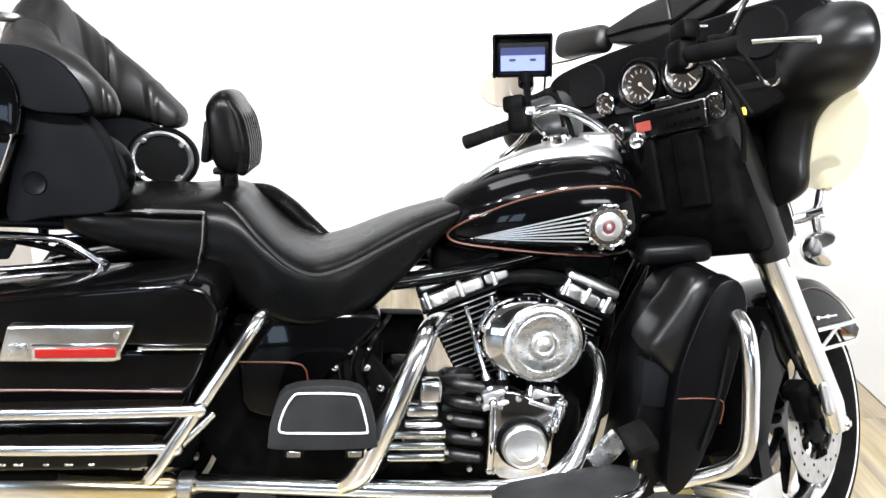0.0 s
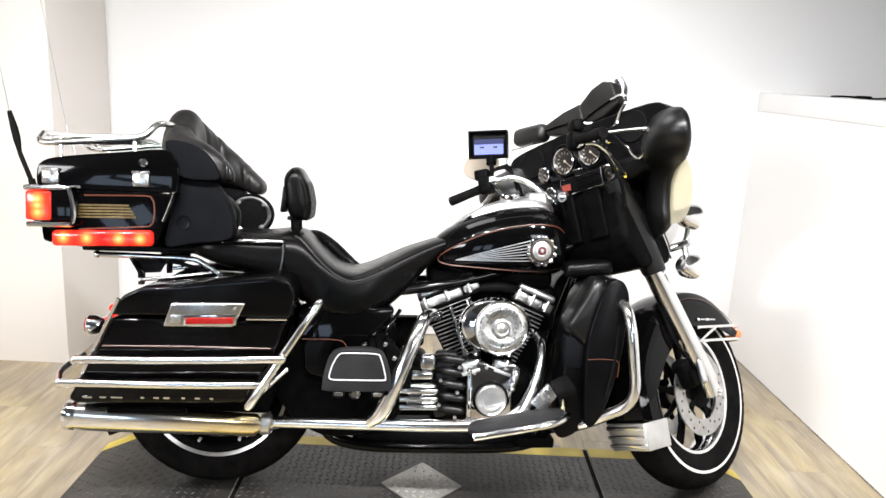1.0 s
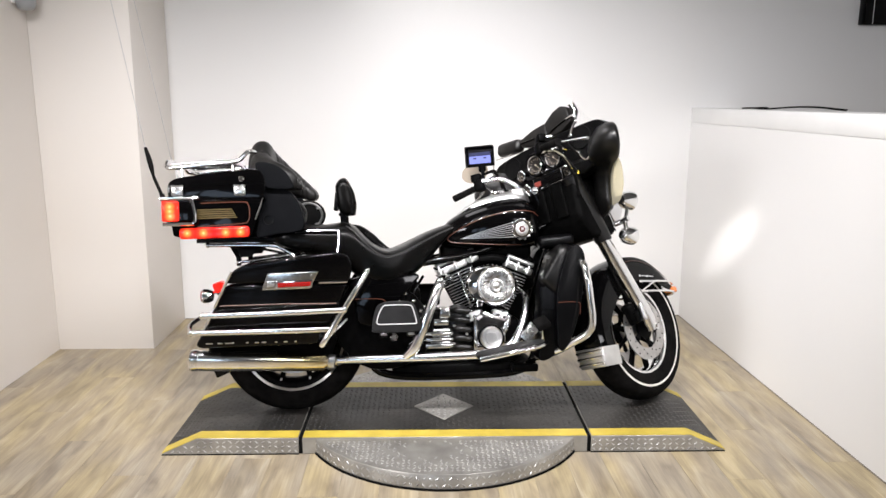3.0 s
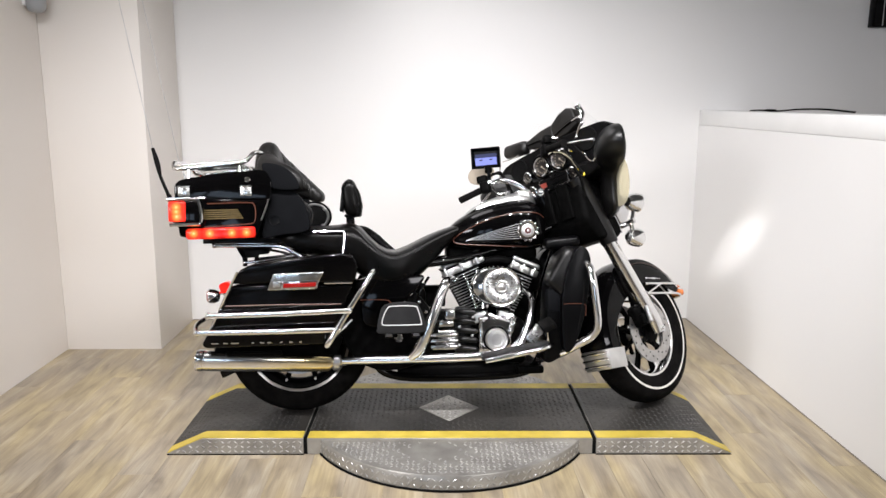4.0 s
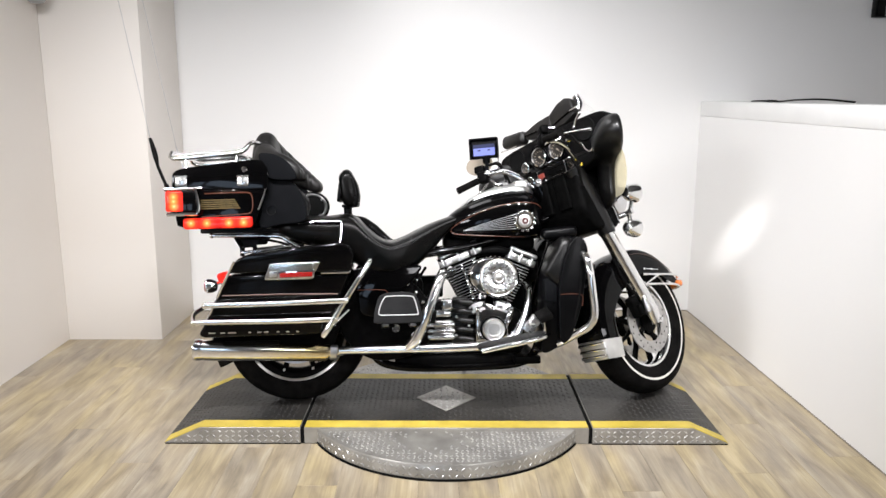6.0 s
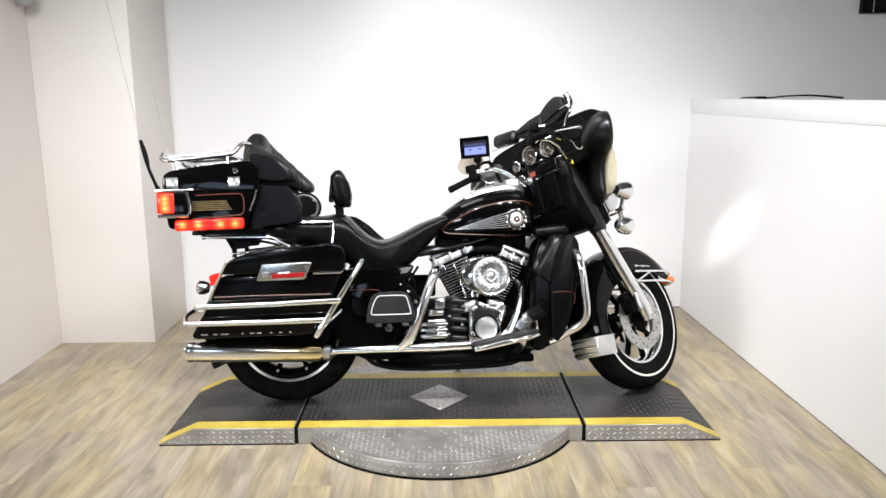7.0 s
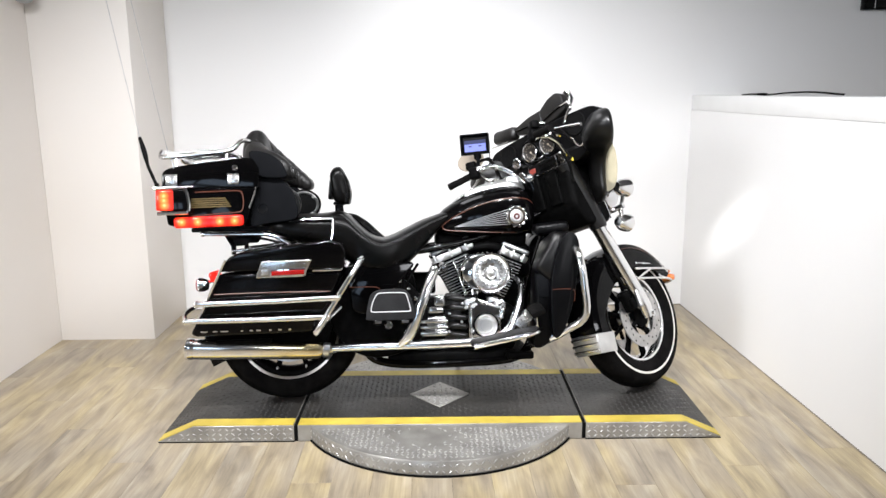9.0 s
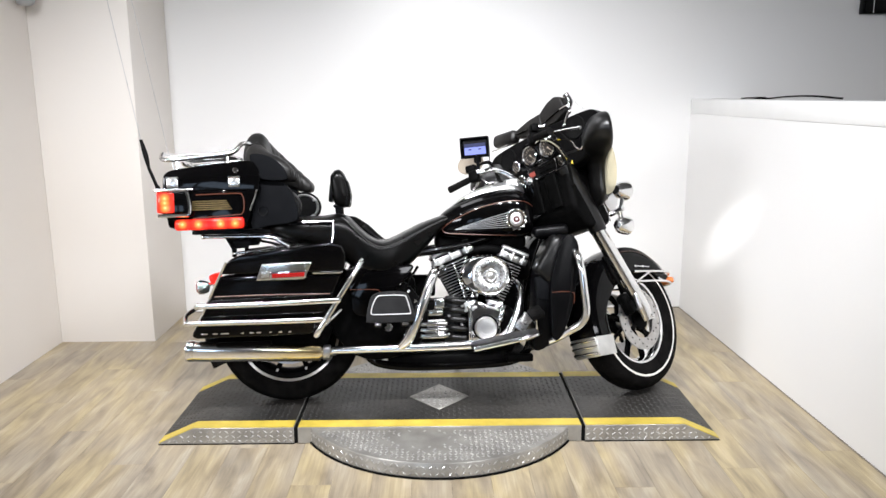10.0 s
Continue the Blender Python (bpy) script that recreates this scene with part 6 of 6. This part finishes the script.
part("timer_cover", lathe(lathe(B(), [(0.058, -0.01), (0.058, 0.004), (0.055, 0.010), (0.050, 0.008)], along_y(0.876, -0.165, 0.328), 40, 2), [(0.050, 0.008), (0.049, 0.026), (0.045, 0.030), (0.042, 0.028), (0.028, 0.029), (0.026, 0.027), (0.0, 0.028)], along_y(0.876, -0.165, 0.328), 40, 1), [BRIGHT, PALEMETAL, ENGINE], eng, "round spun-metal timer cover", sharp=20)
for x0, z0, x1, z1 in ((0.806, 0.418, 0.808, 0.262), (0.958, 0.418, 0.944, 0.360)):
    part("oil_line", tube(B(), [(x0, -0.162, z0), ((x0 + x1) / 2, -0.168, (z0 + z1) / 2), (x1, -0.162, z1)], 0.0085, 12, 3, ball=1.3), CHROME, eng, "short chrome oil line beside the gear cover")
# air cleaner
AC = along_y(0.882, -0.10, 0.562) @ pose(0, 0, 0, 0, 0, -4)
ac = part("air_cleaner", lathe(B(), [(0.075, 0.0), (0.108, 0.012), (0.112, 0.05), (0.108, 0.066), (0.098, 0.074), (0.0, 0.078)], AC, 56, 0, 1.04, 0.79), CHROME, eng, "oval chrome air cleaner cover")
AD = along_y(0.900, -0.10, 0.559)
part("cover_disc", lathe(lathe(B(), [(0.087, 0.062), (0.0865, 0.080), (0.083, 0.083), (0.079, 0.081)], AD, 48), [(0.079, 0.081), (0.075, 0.0835), (0.064, 0.083), (0.062, 0.0805), (0.059, 0.083), (0.038, 0.0825), (0.034, 0.081), (0.030, 0.082), (0.0, 0.083)], AD, 48, 1), [BRIGHT, SPUN], ac, "spun-metal round insert")
part("cover_cap", lathe(B(), [(0.026, 0.080), (0.026, 0.088), (0.022, 0.092), (0.017, 0.090), (0.013, 0.094), (0, 0.096)], AD, 28), PALEMETAL, ac, "chrome centre cap")
bm = B()
for k in range(36):
    a = 2 * math.pi * k / 36
    s_ = B()
    bmesh.ops.create_icosphere(s_, subdivisions=1, radius=0.0032)
    take(bm, s_, AC @ Matrix.Translation((0.112 * 1.04 * math.cos(a), 0.112 * 0.79 * math.sin(a), 0.056)))
part("rim_beads", bm, CHROME, ac, "beaded rim", kind="stuff")
# exhaust pipes
ex = B()
tube(ex, [(1.02, -0.04, 0.535), (1.04, -0.12, 0.505), (1.032, -0.17, 0.45), (1.005, -0.205, 0.370), (0.955, -0.235, 0.295), (0.86, -0.258, 0.272), (0.61, -0.24, 0.262), (0.20, -0.19, 0.253)], [0.012, 0.013, 0.014, 0.019, 0.026, 0.021, 0.019, 0.018], 18, 6)
part("exhaust_pipe", ex, SOFTCHROME, bike, "chrome front exhaust pipe")
ex = B()
tube(ex, [(0.70, -0.11, 0.585), (0.665, -0.18, 0.592), (0.638, -0.24, 0.565), (0.583, -0.265, 0.435), (0.533, -0.25, 0.312), (0.492, -0.225, 0.262)], [0.020, 0.021, 0.022, 0.024, 0.026, 0.020], 18, 5)
part("exhaust_pipe", ex, SOFTCHROME, bike, "chrome rear exhaust pipe shield")
# gearbox, starter, oil filler
gb = B()
for k, z in enumerate((0.30, 0.326, 0.352)):
    rbox(gb, (0.125, 0.05, 0.018), pose(0.645, -0.155, z), 0.006, 2)
rbox(gb, (0.118, 0.03, 0.09), pose(0.645, -0.14, 0.325), 0.01, 3)
rbox(gb, (0.07, 0.04, 0.028), pose(0.655, -0.15, 0.40), 0.008, 2)
rbox(gb, (0.05, 0.04, 0.05), pose(0.672, -0.145, 0.44), 0.010, 3)
part("gearbox_cover", gb, BRIGHT, eng, "ribbed chrome gearbox cover")
bx = rbox(B(), (0.075, 0.05, 0.22), pose(0.738, -0.085, 0.355), 0.012, 2)
for k in range(5):
    tube(bx, [(0.70, -0.10, 0.445 - 0.041 * k), (0.735, -0.132, 0.448 - 0.041 * k), (0.785, -0.135, 0.442 - 0.041 * k)], [0.010, 0.014, 0.013], 12, 4, ball=True)
part("crankcase_ribs", bx, WINGBLACK, eng, "black ribbed crankcase side")
for x, z in ((0.775, 0.425), (0.715, 0.383), (0.77, 0.343), (0.712, 0.302), (0.765, 0.262)):
    part("case_bolt", lathe(B(), [(0.006, 0), (0.006, 0.01), (0, 0.011)], along_y(x, -0.148, z), 8), SPUN, eng, "bright case bolt")
part("oil_cap", lathe(B(), [(0.016, 0), (0.018, 0.02), (0.01, 0.028), (0, 0.028)], along_y(0.445, -0.17, 0.345), 16), CHROME, bike, "small chrome cap")
part("oil_tank", rbox(B(), (0.25, 0.26, 0.26), pose(0.445, 0, 0.43), 0.03, 3), ENGINE, bike, "black battery and oil tank box")

# ---- frame, stand
fr = B()
for s in (-1, 1):
    tube(fr, [(0.16, s * 0.11, 0.70), (0.35, s * 0.12, 0.66), (0.60, s * 0.10, 0.665), (0.90, s * 0.05, 0.72), (1.18, s * 0.03, 0.83)], 0.018, 10, 4)
    tube(fr, [(1.20, s * 0.03, 0.76), (1.13, s * 0.09, 0.50), (1.09, s * 0.12, 0.27), (1.02, s * 0.13, 0.175), (0.80, s * 0.13, 0.155), (0.45, s * 0.13, 0.165), (0.34, s * 0.13, 0.24), (0.33, s * 0.13, 0.45), (0.42, s * 0.12, 0.655)], 0.019, 10, 5)
    tube(fr, [(0.555, s * 0.13, 0.575), (0.50, s * 0.14, 0.52), (0.43, s * 0.14, 0.40)], 0.014, 10, 3)
tube(fr, [(1.235, 0, 0.72), (1.12, 0, 0.965)], 0.045, 16)
part("frame", fr, PAINT, bike, "gloss black tubular frame")
part("engine_pan", rbox(rbox(B(), (0.56, 0.24, 0.07), pose(0.72, 0, 0.175), 0.02, 3), (0.12, 0.34, 0.035), pose(1.03, 0, 0.185), 0.008, 2), ENGINE, bike, "black engine pan and lower frame")
for s in (-1, 1):
    part("frame_cover", prism(B(), smooth_outline([(0.19, 0.36), (0.24, 0.55), (0.34, 0.60), (0.50, 0.56), (0.62, 0.40), (0.58, 0.26), (0.44, 0.20), (0.30, 0.22)], 3), s * 0.105, s * 0.165, I4, 0.012, 2), ENGINE, bike, "black frame side plate")
    part("bag_bracket", prism(B(), [(-0.32, 0.34), (0.22, 0.325), (0.24, 0.40), (-0.30, 0.41)], s * 0.20, s * 0.30, I4, 0.01, 2), ENGINE, bike, "black saddlebag bracket")
part("swing_arm", tube(tube(B(), [(0.42, -0.14, 0.36), (0.0, -0.13, 0.325)], 0.024, 10), [(0.42, 0.14, 0.36), (0.0, 0.13, 0.325)], 0.024, 10), ENGINE, bike, "black swing arm")
part("side_stand", tube(tube(B(), [(0.86, 0.14, 0.17), (0.80, 0.30, 0.07), (0.76, 0.40, -0.055)], 0.012, 10, 3), [(0.79, 0.40, -0.058), (0.73, 0.40, -0.062)], 0.012, 8), CHROME, bike, "side stand folded out")

for k in range(6):
    x = 0.40 + 0.024 * k
    part("cable", tube(B(), [(x + 0.06, -0.15, 0.60 + 0.006 * (k % 2)), (x + 0.02, -0.172 - 0.004 * (k % 3), 0.545), (x + 0.01, -0.17, 0.49), (x + 0.03, -0.155, 0.43)], 0.0045 + 0.0015 * (k % 2), 8, 4), PAINT, bike, "glossy black cable beside the side cover")
for x, z in ((0.455, 0.565), (0.50, 0.535), (0.535, 0.50), (0.47, 0.50), (0.565, 0.455), (0.52, 0.44)):
    part("frame_bolt", lathe(B(), [(0.008, -0.004), (0.008, 0.004), (0.005, 0.007), (0, 0.008)], along_y(x, -0.172, z), 10), CHROME, bike, "small chrome bolt")

# saddlebags, guard rails and mufflers lean in towards the wheel lower down
for ob in [c for c in bike.children if c.name.split(".")[0] in ("saddlebag", "saddlebag_guard", "muffler", "bag_bracket")]:
    for piece in [ob] + list(ob.children_recursive):
        for v in piece.data.vertices:
            d = 0.62 - v.co.z
            v.co += Vector((-0.010 - 0.115 * d + 0.04 * max(0.0, -v.co.x), -math.copysign(0.063 + 0.22 * d, v.co.y), -0.015 - 0.13 * d))

# ---- foot boards, pedals
fb = prism(B(), smooth_outline([(0.352, 0.40), (0.36, 0.455), (0.382, 0.50), (0.45, 0.512), (0.52, 0.504), (0.545, 0.46), (0.556, 0.40), (0.54, 0.385), (0.37, 0.383)], 3), -0.270, -0.305, I4, 0.008, 3)
pfb = part("passenger_footboard", fb, PADGREY, bike, "folded charcoal passenger footboard with a bright rim")
part("board_rim", tube(B(), [(0.385, -0.307, 0.418), (0.372, -0.307, 0.425), (0.38, -0.307, 0.46), (0.398, -0.307, 0.492), (0.42, -0.307, 0.498), (0.505, -0.307, 0.497), (0.522, -0.307, 0.485), (0.535, -0.307, 0.44), (0.537, -0.307, 0.424), (0.525, -0.307, 0.418), (0.385, -0.307, 0.418)], 0.0024, 8, 3), WHITEINK, pfb, "pale inlay line")
for x in (0.40, 0.515):
    hinge = rbox(rbox(B(), (0.036, 0.03, 0.022), pose(x, -0.292, 0.374), 0.005, 2), (0.026, 0.004, 0.012), pose(x, -0.309, 0.376), 0.001, 1, 1)
    part("board_hinge", hinge, [ENGINE, BRIGHT], pfb, "black hinge block with a bright plate")
part("passenger_footboard", prism(B(), smooth_outline([(0.352, 0.40), (0.382, 0.50), (0.45, 0.512), (0.52, 0.504), (0.556, 0.40), (0.45, 0.383)], 3), 0.270, 0.305, I4, 0.008, 3), GREYV, bike, "folded charcoal passenger footboard")
for s in (-1, 1):
    m = pose(0.935, s * 0.315, 0.300, 0, -11)
    rb = part("footboard", prism(B(), smooth_outline([(-0.135, -0.045), (-0.13, 0.045), (0.0, 0.055), (0.11, 0.05), (0.15, 0.0), (0.11, -0.05), (0.0, -0.055)], 3), -0.010, 0.010, m @ pose(0, 0, 0, 90), 0.004, 2), PADGREY, bike, "black rubber rider footboard")
    part("board_edge", tube(B(), [m @ Vector(p) for p in ((-0.14, s * 0.052, -0.006), (0.0, s * 0.060, -0.006), (0.11, s * 0.055, -0.006), (0.158, s * 0.0, -0.006))], 0.011, 10, 4), CHROME, rb, "chrome edge of the footboard")
part("brake_pedal", rbox(tube(B(), [(1.10, -0.22, 0.25), (1.085, -0.27, 0.33), (1.07, -0.30, 0.39)], 0.010, 10, 3), (0.06, 0.075, 0.03), pose(1.075, -0.305, 0.405, 20, -25), 0.008, 2, 1), [CHROME, RUBBER], bike, "chrome brake pedal with a black rubber pad")
part("pedal_plate", rbox(B(), (0.05, 0.012, 0.08), pose(1.03, -0.265, 0.36, 0, 38), 0.004, 2), SPUN, bike, "bright pedal plate")

# ---- lower fairings and engine guard
for s in (-1, 1):
    shield = prism(B(), smooth_outline([(1.15, 0.70), (1.215, 0.735), (1.245, 0.71), (1.25, 0.60), (1.232, 0.47), (1.205, 0.36), (1.165, 0.28), (1.105, 0.235), (1.070, 0.25), (1.082, 0.36), (1.090, 0.46), (1.098, 0.56), (1.12, 0.64)], 3), s * 0.10, s * 0.262, I4, 0.02, 3)
    lf = part("lower_fairing", shield, SATIN, bike, "black lower leg fairing with a charcoal side panel", sharp=60)
    part("fairing_insert", prism(B(), smooth_outline([(1.205, 0.728), (1.240, 0.734), (1.264, 0.69), (1.262, 0.61), (1.248, 0.50), (1.226, 0.40), (1.196, 0.318), (1.165, 0.282), (1.146, 0.31), (1.140, 0.44), (1.146, 0.56), (1.176, 0.67)], 3), s * 0.255, s * 0.308, I4, 0.012, 3), SATIN, lf, "charcoal side panel", sharp=60)
    part("knee_panel", prism(B(), [(1.084, 0.555), (1.146, 0.548), (1.142, 0.452), (1.088, 0.456)], s * 0.22, s * 0.268, I4, 0.008, 2), GREYV, lf, "flat charcoal panel below the storage box")
    part("panel_slot", tube(B(), [(1.238, s * 0.3085, 0.60), (1.228, s * 0.3085, 0.48), (1.208, s * 0.3085, 0.38)], 0.007, 8, 4, flat=0.5), GAP, lf, "dark slot in the panel")
    part("insert_pinstripe", tube(B(), [(1.146, s * 0.3088, 0.492), (1.19, s * 0.3088, 0.494), (1.236, s * 0.3088, 0.490), (1.243, s * 0.3088, 0.470), (1.240, s * 0.3088, 0.44)], 0.0016, 6, 3), ORANGE, lf, "orange pinstripe")
    part("glove_box", pillow(B(), smooth_outline([(1.164, 0.730), (1.140, 0.690), (1.112, 0.643), (1.083, 0.592), (1.092, 0.570), (1.140, 0.524), (1.156, 0.530), (1.176, 0.562), (1.190, 0.643), (1.208, 0.714), (1.190, 0.735)], 2), s * 0.165, s * 0.290, 4.5), WINGBLACK, lf, "rounded glossy black storage box", sharp=70)
    part("fairing_cap", rbox(B(), (0.16, 0.10, 0.05), pose(1.185, s * 0.10, 0.75, 0, -6), 0.02, 3), SATIN, lf, "black cap over the lower fairing")
bm = B()
for s in (-1, 1):
    tube(bm, [(1.20, s * 0.08, 0.70), (1.225, s * 0.20, 0.69), (1.250, s * 0.31, 0.66), (1.262, s * 0.345, 0.60), (1.275, s * 0.35, 0.50), (1.284, s * 0.345, 0.41), (1.268, s * 0.33, 0.36), (1.215, s * 0.30, 0.318), (1.14, s * 0.24, 0.265), (1.07, s * 0.14, 0.225)], 0.0165, 14, 5)
part("engine_guard", bm, SOFTCHROME, bike, "chrome tubular engine guard")
part("yellow_tag", rbox(B(), (0.006, 0.008, 0.016), pose(1.16, -0.175, 1.0), 0.001, 1), YELLOWTAPE, bike, "small yellow cable tag", STEER)
part("horn_cover", lathe(lathe(B(), [(0.02, 0), (0.045, 0.01), (0.05, 0.02), (0.04, 0.032), (0, 0.036)], pose(0.86, 0.14, 0.60, -90), 24), [(0.01, 0.03), (0, 0.04)], pose(0.86, 0.14, 0.60, -90), 12), CHROME, bike, "chrome horn cover")

# ---------------------------------------------------------------- floor planks
floor_bm = rbox(B(), (12.2, 9.7, 0.06), pose(0, -3.3, -0.034), 0)
floor = part("floor", floor_bm, SUBFLOOR, None, "worn oak-look vinyl plank floor", kind="structure")
PW, PL = 0.152, 1.22
FRONT = -4.6


def plank_mesh(length):
    bm = rbox(B(), (PW - 0.0006, length - 0.0006, 0.004), I4, 0.0004, 1)
    me = bpy.data.meshes.new("plank")
    bm.to_mesh(me)
    bm.free()
    me.materials.append(PLANK)
    return me


whole = plank_mesh(PL)
for i in range(int((RIGHT - LEFT) / PW) + 2):
    x = LEFT + (i + 0.5) * PW
    top = BACK + PL * ((i * 0.37) % 1.0)
    while top > FRONT + 0.002:
        bottom = max(top - PL, FRONT)
        if bottom < BACK:
            p = new("plank", whole if bottom > FRONT else plank_mesh(top - bottom))
            p.parent = floor
            p.location = (x, (top + bottom) / 2, -0.002)
        top = bottom
# the rest of the showroom floor
rest_bm = B()
for x0, x1, y0, y1 in ((-6.1, 6.1, -8.1, FRONT), (-6.1, LEFT, FRONT, BACK), (LEFT + 27 * PW, 6.1, FRONT, BACK)):
    nx = max(1, round((x1 - x0) / PW))
    for k in range(nx):
        w = (x1 - x0) / nx
        rbox(rest_bm, (w - 0.002, y1 - y0 - 0.001, 0.004), Matrix.Translation((x0 + (k + 0.5) * w, (y0 + y1) / 2, -0.002)), 0)
part("plank_field", rest_bm, PLANK, floor, "plank floor of the showroom", kind="stuff")
